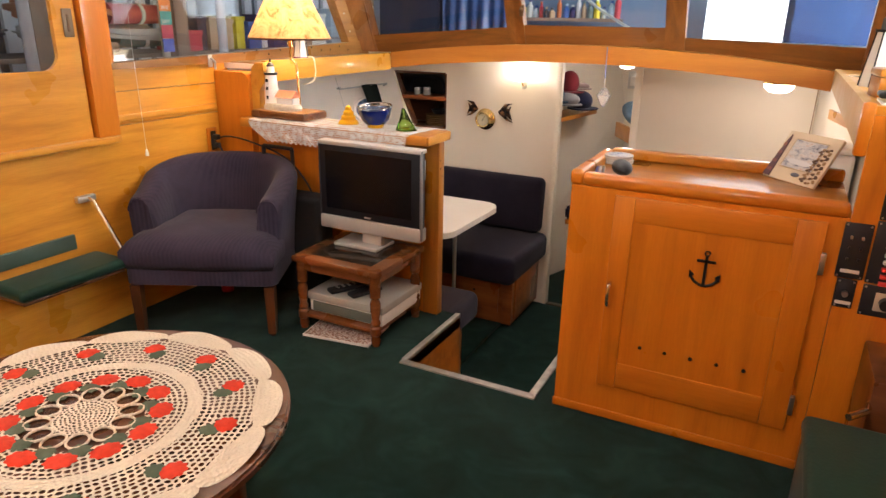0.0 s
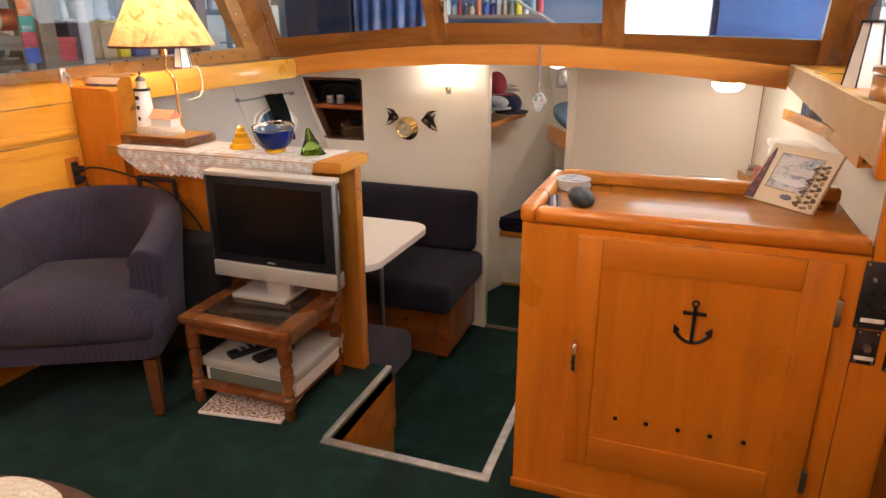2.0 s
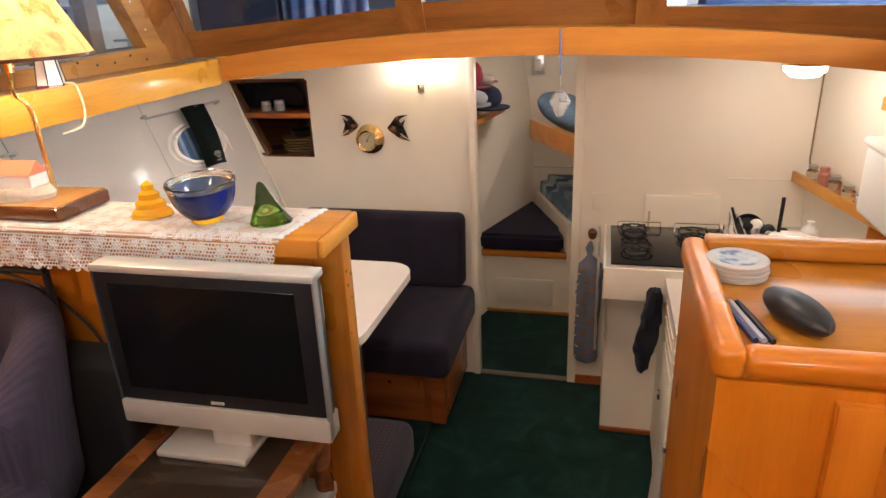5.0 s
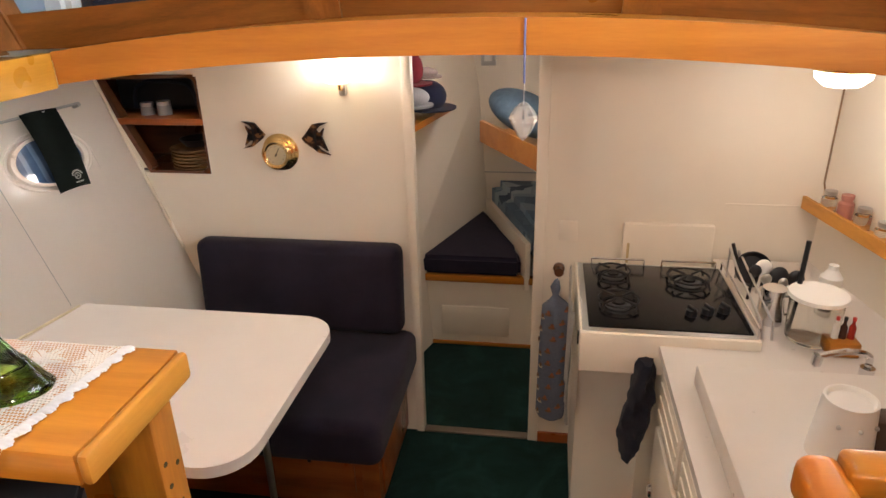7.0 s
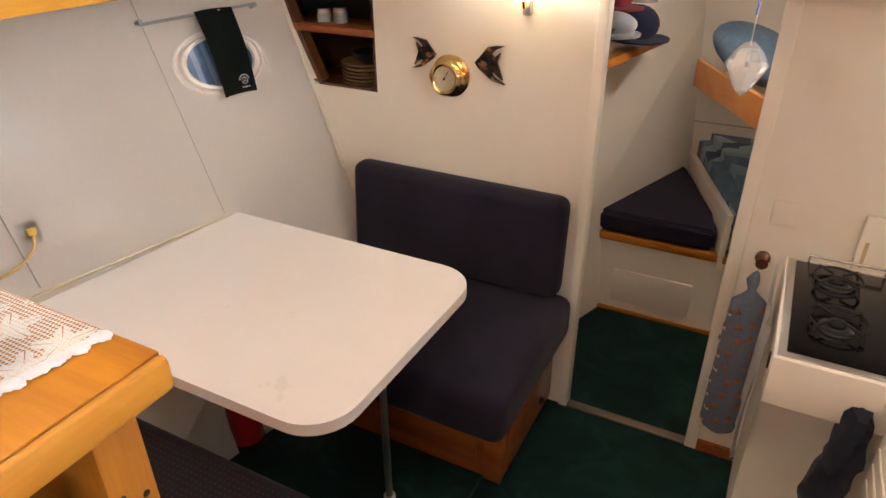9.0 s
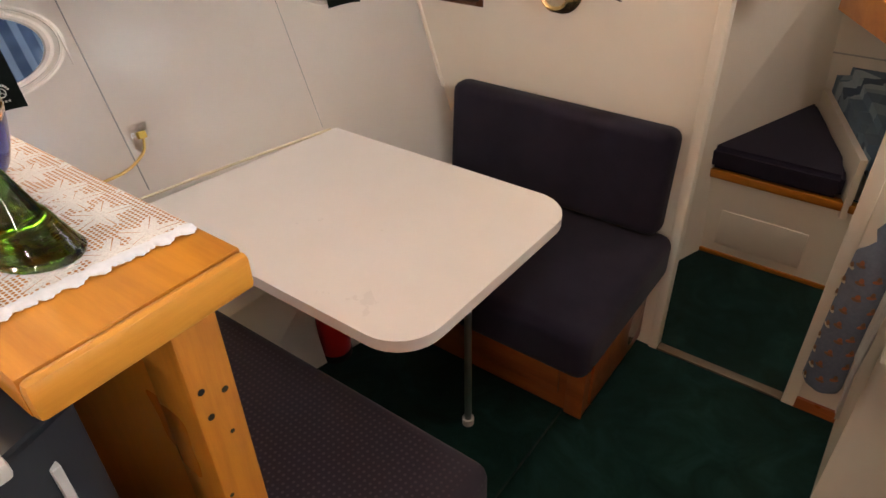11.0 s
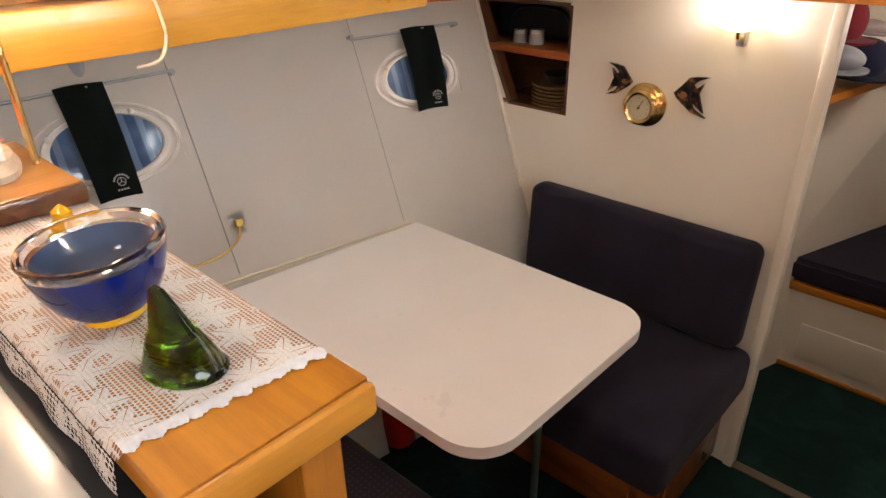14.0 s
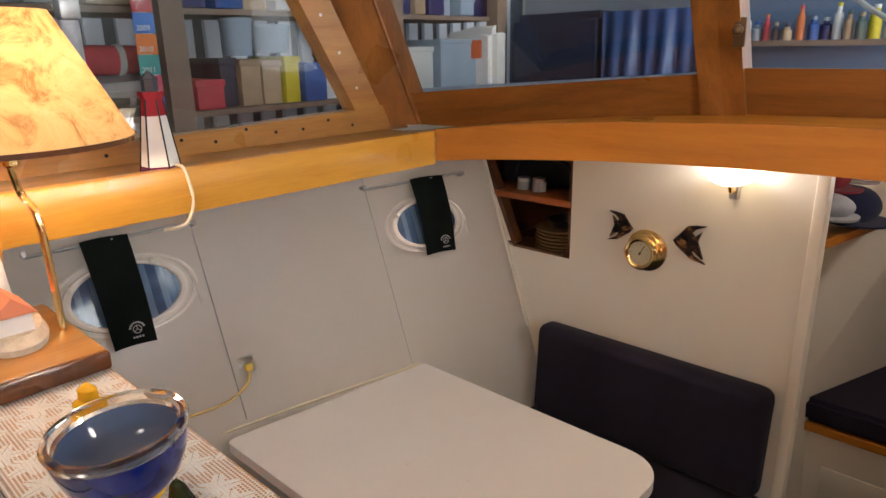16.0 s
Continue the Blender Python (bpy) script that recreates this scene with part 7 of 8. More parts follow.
part("plinth", bx(B(), -0.656, -0.42, 3.812, 3.825, LOW, LOW + 0.02, 0.002), REDWOOD, gc)
ht = thing("hand_towel", (-0.46, 2.8, -0.2), "white hand towel hanging on the counter front", "towel")
bm = B()
rws = []
for i in range(9):
    u = i / 8
    rws.append([bm.verts.new((-0.458 - 0.012 * abs(math.sin(v * 7)) - 0.02 * u, 3.06 + 0.14 * v, -0.22 - 0.34 * u)) for v in (j / 6 for j in range(7))])
for a, b in zip(rws, rws[1:]):
    for j in range(6):
        bm.faces.new((a[j], a[j + 1], b[j + 1], b[j]))
bmesh.ops.solidify(bm, geom=bm.faces[:], thickness=0.006)
part("fabric", bm, cloth("white_terry", (0.6, 0.58, 0.54), (0.78, 0.76, 0.72), scale=200.0), ht, smooth=60)
# sink tap
tp_ = thing("sink_tap", (0.0, 3.46, 0.24), "curved chrome sink tap on the worktop", "tap")
part("base", cyl(B(), (0.06, 3.46, 0.24), (0.06, 3.46, 0.265), 0.018), CHROME, tp_)
part("spout", tube(B(), curve_pts([(0.06, 3.46, 0.262), (0.055, 3.46, 0.30), (0.0, 3.45, 0.315), (-0.07, 3.445, 0.30)], 8), 0.009, 10), CHROME, tp_)
part("nozzle", cyl(B(), (-0.072, 3.445, 0.305), (-0.075, 3.444, 0.275), 0.013, seg=16), CHROME, tp_)
part("lever", tube(B(), [(0.13, 3.46, 0.255), (0.15, 3.40, 0.33)], 0.006), CHROME, tp_)
# canister, jug, kettle, spice rack, bottle
cn = thing("clear_canister", (-0.02, 3.62, 0.24), "clear plastic canister with a white lid", "canister")
part("body", lathe(B(), [(0, 0), (0.062, 0), (0.068, 0.01), (0.072, 0.135), (0.068, 0.135), (0.064, 0.012), (0, 0.008)], Matrix.Translation((-0.02, 3.64, 0.241)), 32), CLEARG, cn)
part("lid", cyl(B(), (-0.02, 3.64, 0.376), (-0.02, 3.64, 0.388), 0.078, seg=32), WHITEPLASTIC, cn)
kt = thing("steel_jug", (-0.10, 3.72, 0.24), "polished steel jug beside the stove", "jug")
part("body", lathe(B(), [(0, 0), (0.035, 0), (0.038, 0.02), (0.030, 0.09), (0.034, 0.115), (0, 0.115)], Matrix.Translation((-0.105, 3.73, 0.241)), 24), CHROME, kt)
part("handle", tube(B(), curve_pts([(-0.075, 3.73, 0.33), (-0.045, 3.73, 0.325), (-0.045, 3.73, 0.28), (-0.072, 3.73, 0.265)], 5), 0.005), CHROME, kt)
for k, (ux, uy, h, m_, w_) in enumerate(((-0.13, 3.88, 0.10, BLACK, 0.022), (-0.09, 3.93, 0.09, WHITEPLASTIC, 0.030), (-0.05, 3.90, 0.075, BLACK, 0.034), (-0.12, 3.80, 0.11, STEEL, 0.018), (-0.07, 3.80, 0.10, STEEL, 0.016), (0.01, 3.92, 0.06, BLACK, 0.03))):
    ut = thing("kitchen_utensil", (ux, uy, 0.24), "cooking utensil standing behind the stove", "utensil", "galley utensils")
    part("handle", cyl(B(), (ux, uy, 0.241), (ux + 0.01, uy, 0.241 + h), 0.005, seg=8), m_, ut)
    part("head", ball(B(), (ux + 0.01, uy, 0.241 + h), w_, (0.9, 0.45, 1.0), 14, 10), m_, ut)
ur = thing("utensil_rack", (-0.155, 3.85, 0.24), "wire rack beside the stove", "rack")
part("wire", tube(B(), [(-0.165, 4.02, 0.25), (-0.165, 4.02, 0.36), (-0.165, 3.9, 0.33), (-0.165, 3.62, 0.30), (-0.165, 3.6, 0.25)], 0.004, 6), STEEL, ur)
part("wire", tube(B(), [(-0.135, 4.02, 0.25), (-0.135, 4.02, 0.35), (-0.135, 3.62, 0.30), (-0.135, 3.6, 0.25)], 0.004, 6), STEEL, ur)
po = thing("black_pan", (-0.12, 3.98, 0.30), "black frying pan leaning behind the stove", "pan")
part("pan", lathe(B(), [(0, 0), (0.05, 0), (0.06, 0.025), (0.057, 0.025), (0.048, 0.004), (0, 0.004)], Matrix.Translation((-0.10, 3.98, 0.30)) @ Matrix.Rotation(radians(60), 4, 'X'), 24), BLACK, po)
part("handle", tube(B(), [(-0.145, 3.99, 0.325), (-0.165, 4.0, 0.385)], 0.006), BLACK, po)
an = thing("dark_rod", (-0.13, 3.45, 0.24), "slim black handle standing upright on the worktop", "handle")
part("rod", cyl(B(), (-0.055, 3.70, 0.241), (-0.05, 3.70, 0.52), 0.007, seg=10), BLACK, an)
sr = thing("spice_tray", (0.035, 3.56, 0.24), "small wooden tray with bottles on the worktop", "tray")
part("tray", bx(B(), -0.005, 0.075, 3.54, 3.61, 0.241, 0.285, 0.004), PINE, sr)
for k, (sx, m_) in enumerate(((0.015, mat("white_bottle", (0.75, 0.72, 0.66), 0.4)), (0.035, mat("dark_bottle", (0.05, 0.02, 0.015), 0.2)), (0.057, mat("red_bottle", (0.35, 0.03, 0.02), 0.25)))):
    bt = part("bottle", lathe(B(), [(0, 0), (0.009, 0), (0.009, 0.035), (0.004, 0.045), (0.004, 0.055), (0, 0.055)], Matrix.Translation((sx, 3.575, 0.285)), 12), m_, sr)
    part("cap", cyl(B(), (sx, 3.575, 0.34), (sx, 3.575, 0.35), 0.005, seg=10), REDROCK if k != 1 else BLACK, bt)
wbt = thing("white_bottle", (0.10, 3.9, 0.24), "white plastic bottle with a dark label on the worktop", "bottle")
part("body", lathe(B(), [(0, 0), (0.03, 0), (0.032, 0.1), (0.014, 0.125), (0.014, 0.14), (0, 0.14)], Matrix.Translation((0.10, 3.86, 0.241)), 20), WHITEPLASTIC, wbt)
part("label", lathe(B(), [(0.0325, 0.01), (0.033, 0.05)], Matrix.Translation((0.10, 3.86, 0.241)), 20), BLACK, wbt)
mug = thing("paper_dispenser", (-0.17, 3.05, 0.30), "white cone-shaped dispenser lying on the cold box lid", "dispenser")
part("body", lathe(B(), [(0, 0), (0.062, 0), (0.05, 0.14), (0.045, 0.14), (0.04, 0.13), (0, 0.13)], Matrix.Translation((-0.17, 3.05, 0.301)), 28), WHITEPLASTIC, mug)
for k in range(3):
    part("screw", ball(B(), (-0.17 + 0.056 * math.cos(-2.2 + 0.7 * k), 3.05 + 0.056 * math.sin(-2.2 + 0.7 * k), 0.40), 0.005, (1, 1, 1), 8, 6), STEEL, mug)
part("mouth", bx(B(), -0.13, -0.06, 3.03, 3.09, 0.302, 0.40, 0.012, 2), mat("dark_brown_plastic", (0.08, 0.045, 0.03), 0.5), mug)
# No hollow is cut; a flat dark plate paints the sink's shade.
bm = B()
prism(bm, [(-0.24 + 0.11 * math.cos(q), 3.40 + 0.055 * math.sin(q)) for q in (math.pi * j / 16 for j in range(17))], 0.2395, 0.2425)
part("sink_shade_patch", bm, mat("painted_sink_shade", (0.10, 0.09, 0.08), 0.3, 0.6), gc, "flat dark patch painted as the shaded hollow of the sink")


# starboard shelves
def along(u, off=0.0):
    """A point on the galley side: u metres aft of the bulkhead."""
    if u < 1.03:
        k = u / 1.03
        return Vector((0.165 + 0.195 * k - off, BULK_Y - 1.01 * k, 0))
    return Vector((0.36 - off, BULK_Y - u + 0.02, 0))


for zz, u0, u1, w_ in ((0.47, 0.03, 1.75, 0.068), (0.855, 0.55, 1.6, 0.06)):
    sh = thing("galley_shelf", along(0.6) + Vector((0, 0, zz)), "varnished shelf with a fiddle rail along the galley side", "shelf", "galley shelves")
    for nm, o0, o1, z0, z1 in (("board", 0.0, w_, zz - 0.012, zz), ("fiddle", w_, w_ + 0.012, zz - 0.014, zz + 0.03)):
        bm = B()
        pts_ = [along(u, o0) for u in (u0, u0 + 0.2, 1.03, u1)] + [along(u, o1) for u in (u1, 1.03, u0 + 0.2, u0)]
        prism(bm, [(p.x, p.y) for p in pts_], z0, z1)
        part(nm, bm, PINE_Y, sh)
vp = along(0.62, 0.068)
solid("shelf_divider", bx(B(), vp.x - 0.01, vp.x + 0.068, vp.y - 0.008, vp.y + 0.008, 0.24, 0.456, 0.003), PINE_Z, "varnished upright under the galley shelf", "upright")
TINS = [mat("tin_%d" % k, c, 0.4) for k, c in enumerate(((0.40, 0.16, 0.12), (0.7, 0.66, 0.58), (0.08, 0.10, 0.2), (0.45, 0.35, 0.1), (0.03, 0.03, 0.03), (0.6, 0.5, 0.4)))]
rnd = random.Random(11)
for zz, us, gl in ((0.47, [0.10, 0.19, 0.28, 0.38, 0.48, 1.1, 1.25, 1.4], True),):
    for k, u in enumerate(us):
        p = along(u, 0.034)
        h, r_ = rnd.uniform(0.045, 0.075), rnd.uniform(0.020, 0.028)
        j = thing("pantry_jar", (p.x, p.y, zz), "glass jar of food on the galley shelf" if gl and k < 5 else "small pantry bottle on the galley shelf", "jar", "pantry jars")
        part("body", lathe(B(), [(0, 0), (r_, 0), (r_, h * 0.8), (r_ * 0.7, h * 0.9), (r_ * 0.7, h), (0, h)], Matrix.Translation((p.x, p.y, zz + 0.001)), 18), CLEARG if gl and k in (0, 2, 3, 4) else TINS[(k * 5 + 1) % 6], j)
        part("lid", cyl(B(), (p.x, p.y, zz + h), (p.x, p.y, zz + h + 0.014), r_ * 0.8, seg=16), STEEL if k != 1 else TINS[0], j)
BOOKC = [mat("book_cloth_%s" % w, c, 0.7) for w, c in (("navy", (0.02, 0.025, 0.06)), ("cream", (0.42, 0.38, 0.30)), ("green", (0.03, 0.05, 0.035)), ("black", (0.012, 0.012, 0.014)), ("brown", (0.06, 0.03, 0.02)), ("blue", (0.05, 0.07, 0.13)))]
u_, k = 0.70, 0
while u_ < 1.5:
    bw2, bh = rnd.uniform(0.024, 0.046), rnd.uniform(0.105, 0.135)
    p, q = along(u_, 0.03), along(u_ + bw2, 0.03)
    ang = math.atan2(q.y - p.y, q.x - p.x)
    bmx = Matrix.Translation((p.x, p.y, 0.856)) @ Matrix.Rotation(ang, 4, 'Z')
    bk = thing("book", (p.x, p.y, 0.856), "upright %s book in the row on the upper galley shelf" % ("dark", "pale")[k % 6 == 1], "book", "galley books")
    part("cover", bx(B(), 0.0, bw2 - 0.002, -0.024, 0.024, 0.0, bh, 0.002, 1, bmx), BOOKC[(k * 5 + k // 3) % 6], bk)
    part("spine_label", bx(B(), 0.003, bw2 - 0.005, -0.0255, -0.0238, bh * 0.55, bh * 0.72, 0, 1, bmx), BOOKC[1 if (k * 5 + k // 3) % 6 != 1 else 4], bk)
    u_ += bw2
    k += 1
pb = thing("storage_tub", (0.25, 3.46, 0.5), "white translucent storage tub on the galley shelf", "tub")
part("tub", bx(B(), 0.155, 0.315, 3.30, 3.62, 0.5005, 0.735, 0.02, 3), WHITEPLASTIC, pb)
part("lid", bx(B(), 0.146, 0.325, 3.29, 3.63, 0.735, 0.762, 0.010, 2), WHITEPLASTIC, pb)
solid("galley_light_flex", tube(B(), [(0.155, 4.19, 0.99), (0.153, 4.185, 0.75), (0.15, 4.18, 0.55), (0.16, 4.17, 0.5)], 0.003, 6), mat("brown_flex", (0.25, 0.15, 0.08), 0.5), "thin brown flex down the corner of the galley", "cable")
rdp = along(0.95, 0.02)
solid("radio_panel", bx(B(), rdp.x - 0.02, rdp.x + 0.01, rdp.y - 0.09, rdp.y + 0.09, 0.28, 0.40, 0.004), BLACK, "black louvred panel set in the galley side", "panel")

# ======== forward berth ========
BY = 4.97
lk = thing("berth_locker", (-1.1, BY, LOW), "cream painted berth locker with a varnished edge and navy cushion", "locker")
part("front", bx(B(), -1.6, -0.72, BY, BY + 0.03, LOW, -0.275), WHITE, lk)
part("recess", bx(B(), -1.32, -0.96, BY - 0.006, BY, LOW + 0.06, -0.42, 0.003), WHITE, lk)
part("edge", bx(B(), -1.6, -0.72, BY - 0.012, BY + 0.03, -0.275, -0.235, 0.006), PINE, lk)
part("foot_strip", bx(B(), -1.6, -0.72, BY - 0.012, BY, LOW, LOW + 0.02, 0.003), PINE, lk)
bm = B()
prism(bm, [(-1.75, BY - 0.01), (-0.90, BY - 0.01), (-0.93, 5.15), (-1.22, 5.86), (-1.34, 5.88), (-1.75, 5.3)], -0.234, -0.13)
bmesh.ops.bevel(bm, geom=bm.edges[:], offset=0.02, segments=3, affect='EDGES')
part("cushion", bm, NAVY, lk)
solid("berth_side_board", slab(B(), [(-0.88, BY - 0.02, -0.30), (-1.20, 5.86, -0.30), (-1.20, 5.86, -0.07), (-0.88, BY - 0.02, -0.04)], (0.025, 0.01, 0)), WHITE, "cream leeboard beside the berth", "board")
QUILT = cloth("blue_patchwork_quilt", (0.05, 0.08, 0.12), (0.16, 0.22, 0.28), scale=200.0)
_v = node(QUILT, "ShaderNodeTexVoronoi", Scale=9.0)
_v.distance = 'CHEBYCHEV'
link(QUILT, coords(QUILT), _v.inputs["Vector"])
link(QUILT, ramp(QUILT, _v.outputs["Color"], [(0.2, (0.06, 0.10, 0.16)), (0.5, (0.15, 0.23, 0.31)), (0.8, (0.34, 0.43, 0.50))]), bsdf(QUILT).inputs["Base Color"])


def soft(outline, z0, z1, wob, seed):
    bm = B()
    prism(bm, outline, z0, z1)
    bmesh.ops.bevel(bm, geom=bm.edges[:], offset=min(0.05, (z1 - z0) * 0.45), segments=4, affect='EDGES')
    bmesh.ops.triangulate(bm, faces=bm.faces[:])
    bmesh.ops.subdivide_edges(bm, edges=bm.edges[:], cuts=2, use_grid_fill=True)
    for v in bm.verts:
        v.co.z += wob * noise.noise(v.co * 6 + Vector((seed, 0, 0)))
    return bm


qb = thing("berth_quilt", (-0.75, 5.3, -0.1), "blue patchwork quilt on the starboard berth", "quilt")
part("quilt", soft([(-0.86, BY + 0.0), (-0.35, BY + 0.0), (-0.55, 5.9), (-1.17, 5.9)], -0.16, 0.05, 0.03, 2.0), QUILT, qb, smooth=60)
us_ = thing("berth_shelf", (-0.85, 5.0, 0.42), "varnished upper shelf with a fiddle beside the berth", "shelf")
part("board", slab(B(), [(-0.62, 4.5, 0.44), (-0.35, 4.5, 0.44), (-0.75, 5.6, 0.44), (-1.12, 5.25, 0.44)], (0, 0, 0.02)), PINE_Y, us_)
part("fiddle", slab(B(), [(-0.66, 4.45, 0.40), (-1.14, 5.22, 0.42), (-1.14, 5.22, 0.53), (-0.66, 4.45, 0.51)], (0.02, 0.012, 0)), BEAM, us_)
pl = thing("pillow", (-0.95, 5.1, 0.5), "blue patterned pillow on the upper berth shelf", "pillow")
part("pillow", ball(B(), (-0.90, 5.12, 0.59), 0.19, (1.15, 0.8, 0.45), 24, 14, Matrix.Rotation(radians(-35), 4, 'Z') @ Matrix.Rotation(radians(20), 4, 'Y')), cloth("dark_teal_pillow", (0.04, 0.065, 0.095), (0.10, 0.15, 0.20), scale=40.0), pl, smooth=60)
ls = thing("hat_shelf", (-1.45, 5.0, 0.58), "varnished shelf with hats on the port side of the berth", "shelf")
part("board", slab(B(), [(-1.9, 4.5, 0.60), (-1.42, 4.62, 0.60), (-1.28, 5.15, 0.62), (-1.5, 5.4, 0.62)], (0, 0, -0.03)), BEAM, ls)
HATS = [((-1.36, 4.95, 0.70), 0.10, (0.9, 0.9, 0.75), (0.012, 0.014, 0.035)), ((-1.42, 4.80, 0.72), 0.08, (1.2, 0.8, 0.6), (0.30, 0.30, 0.32)), ((-1.44, 4.9, 0.83), 0.08, (0.9, 0.8, 1.1), (0.18, 0.02, 0.03)), ((-1.50, 4.72, 0.76), 0.08, (1.0, 0.9, 0.9), (0.05, 0.10, 0.16)), ((-1.38, 5.02, 0.80), 0.05, (1.2, 0.9, 0.5), (0.40, 0.32, 0.30))]
for c_, r_, s_, col in HATS:
    h_ = thing("hat", c_, "soft cap piled on the berth shelf", "hat", "piled hats")
    part("crown", ball(B(), c_, r_, s_, 18, 12), cloth("hat_cloth", tuple(k * 0.7 for k in col), col, scale=200.0), h_)
    part("brim", lathe(B(), [(0, 0), (r_ * 1.15, -0.005), (r_ * 1.17, 0.003), (0, 0.008)], Matrix.Translation((c_[0] + 0.02, c_[1], c_[2] - r_ * s_[2] * 0.7)), 20), cloth("brim_cloth", tuple(k * 0.6 for k in col), col, scale=200.0), h_)
mr = thing("brass_instrument", (-1.15, 5.6, 0.76), "small framed instrument on the berth wall", "instrument")
part("frame", bx(B(), -1.185, -1.10, 5.72, 5.75, 0.74, 0.88, 0.004), STEEL, mr)
part("face", bx(B(), -1.165, -1.12, 5.712, 5.721, 0.765, 0.84, 0.002), WHITEPLASTIC, mr)
bm = B()
bx(bm, -1.7, -0.55, 5.75, 5.78, -0.6, 1.1)
solid("wall_chain_locker", bm, WHITE, "cream painted forward partition of the berth", "wall", kind="structure")
solid("trim_berth_seam", bx(B(), -1.3, -0.6, 5.743, 5.75, 0.10, 0.106), SEAMM, "thin seam on the berth partition", "trim", kind="structure")
# Unseen lamp and its fitting, added to brighten the forward berth.
lamp_light("added_berth_glow", 'POINT', (-1.0, 4.75, 0.93), 7.0, 0.06)
bl = thing("added_berth_light", (-1.0, 4.75, 1.0), "small round light added unseen on the berth overhead", "light")
part("rim", cyl(B(), (-1.0, 4.75, 0.985), (-1.0, 4.75, 1.10), 0.06, seg=24), BRASS, bl)
part("dome", lathe(B(), [(0.055, 0.985), (0.045, 0.965), (0, 0.955)], Matrix.Translation((-1.0, 4.75, 0)), 24), GLOW, bl)

# ======== boat shed outside ========
# Pale rib colour stands for daylight shining through the cladding.
CORR = paint("daylit_rib_paint", (0.80, 0.84, 0.88), 0.5)
POST = paint("weathered_post", (0.22, 0.16, 0.12), 0.8)
solid("ground", bx(B(), -60, 60, -60, 60, -1.6, -1.5), paint("shed_floor", (0.18, 0.17, 0.16), 0.9), "grey concrete floor of the boat shed", "ground", kind="structure")
shw = thing("wall_shed_port", (-5.4, 4, -1.5), "corrugated boat shed cladding, its pale ribs painted as daylight strips", "wall", kind="structure")
rb = None
for k in range(46):
    y = -1.0 + 0.2 * k
    if rb is None:
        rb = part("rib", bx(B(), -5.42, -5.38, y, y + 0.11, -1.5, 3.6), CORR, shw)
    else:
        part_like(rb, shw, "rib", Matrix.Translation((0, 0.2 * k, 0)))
# Dark sheet painted as the unlit gaps between the bright ribs.
part("sheet", bx(B(), -5.46, -5.43, -1.5, 8.4, -1.5, 3.6), mat("unlit_gap_sheet", (0.10, 0.11, 0.13), 0.7), shw)
part("girt", bx(B(), -5.38, -5.3, -1.5, 8.4, 2.0, 2.12), POST, shw)
sf = thing("storage_shelving", (-4.45, 4, -1.5), "long timber storage shelving along the shed wall", "shelving")
for z in (0.10, 0.55, 0.985, 1.50):
    part("shelf_board", bx(B(), -4.8, -4.2, 0.5, 6.4, z - 0.03, z), POST, sf)
for y in (1.2, 2.62, 3.70, 5.2, 6.3):
    part("upright", bx(B(), -4.22, -4.12, y, y + 0.12, -1.5, 2.6), POST, sf)
rnd = random.Random(21)
PALETTE = [(0.55, 0.06, 0.08), (0.40, 0.28, 0.17), (0.46, 0.33, 0.20), (0.62, 0.50, 0.03), (0.03, 0.09, 0.30), (0.32, 0.40, 0.48), (0.68, 0.68, 0.66), (0.04, 0.04, 0.06), (0.10, 0.14, 0.12), (0.60, 0.16, 0.05), (0.5, 0.52, 0.5), (0.03, 0.03, 0.12)]
BOXM = [paint("stored_%d" % k, c, 0.55, 0.2) for k, c in enumerate(PALETTE)]


def stored(y0, y1, z, h, k, kind="box"):
    x1 = -4.2 - rnd.uniform(0.02, 0.12)
    if kind == "box":
        t = thing("storage_box", (x1 - 0.15, (y0 + y1) / 2, z), "storage box on the shed shelving", "box", "stored boxes")
        part("carton", bx(B(), x1 - 0.35, x1, y0, y1, z, z + h, 0.008), BOXM[k], t)
        part("lid", bx(B(), x1 - 0.355, x1 + 0.006, y0 - 0.006, y1 + 0.006, z + h - 0.03, z + h + 0.006, 0.004), BOXM[k], t)
    elif kind == "tub":
        t = thing("plastic_tub", (x1 - 0.15, (y0 + y1) / 2, z), "translucent blue plastic tub on the shed shelving", "tub", "stored tubs")
        r_ = (y1 - y0) / 2
        part("tub", lathe(B(), [(0, 0), (r_ * 0.85, 0), (r_, h), (r_ * 0.96, h), (r_ * 0.8, 0.01), (0, 0.01)], Matrix.Translation((x1 - r_, (y0 + y1) / 2, z)), 24), BOXM[k], t)
        part("rim", lathe(B(), [(r_, h), (r_ * 1.05, h), (r_ * 1.05, h - 0.015), (r_, h - 0.015)], Matrix.Translation((x1 - r_, (y0 + y1) / 2, z)), 24), BOXM[k], t)
    elif kind == "roll":
        t = thing("sail_roll", (x1 - 0.1, (y0 + y1) / 2, z), "rolled canvas lying on the shed shelving", "roll", "stored rolls")
        part("roll", cyl(B(), (x1 - h / 2, y0, z + h / 2), (x1 - h / 2, y1, z + h / 2), h / 2, h / 2.3, 16), BOXM[k], t)
        part("tie", cyl(B(), (x1 - h / 2, (y0 + y1) / 2, z + h / 2), (x1 - h / 2, (y0 + y1) / 2 + 0.03, z + h / 2), h / 1.95, None, 16), BOXM[6], t)
    else:
        t = thing("folded_tarp", (x1 - 0.15, (y0 + y1) / 2, z), "crumpled tarp on the shed shelving", "tarp", "stored tarps")
        part("bundle", soft([(x1 - 0.35, y0), (x1, y0), (x1, y1), (x1 - 0.35, y1)], z, z + h, 0.05, y0), BOXM[k], t, smooth=60)


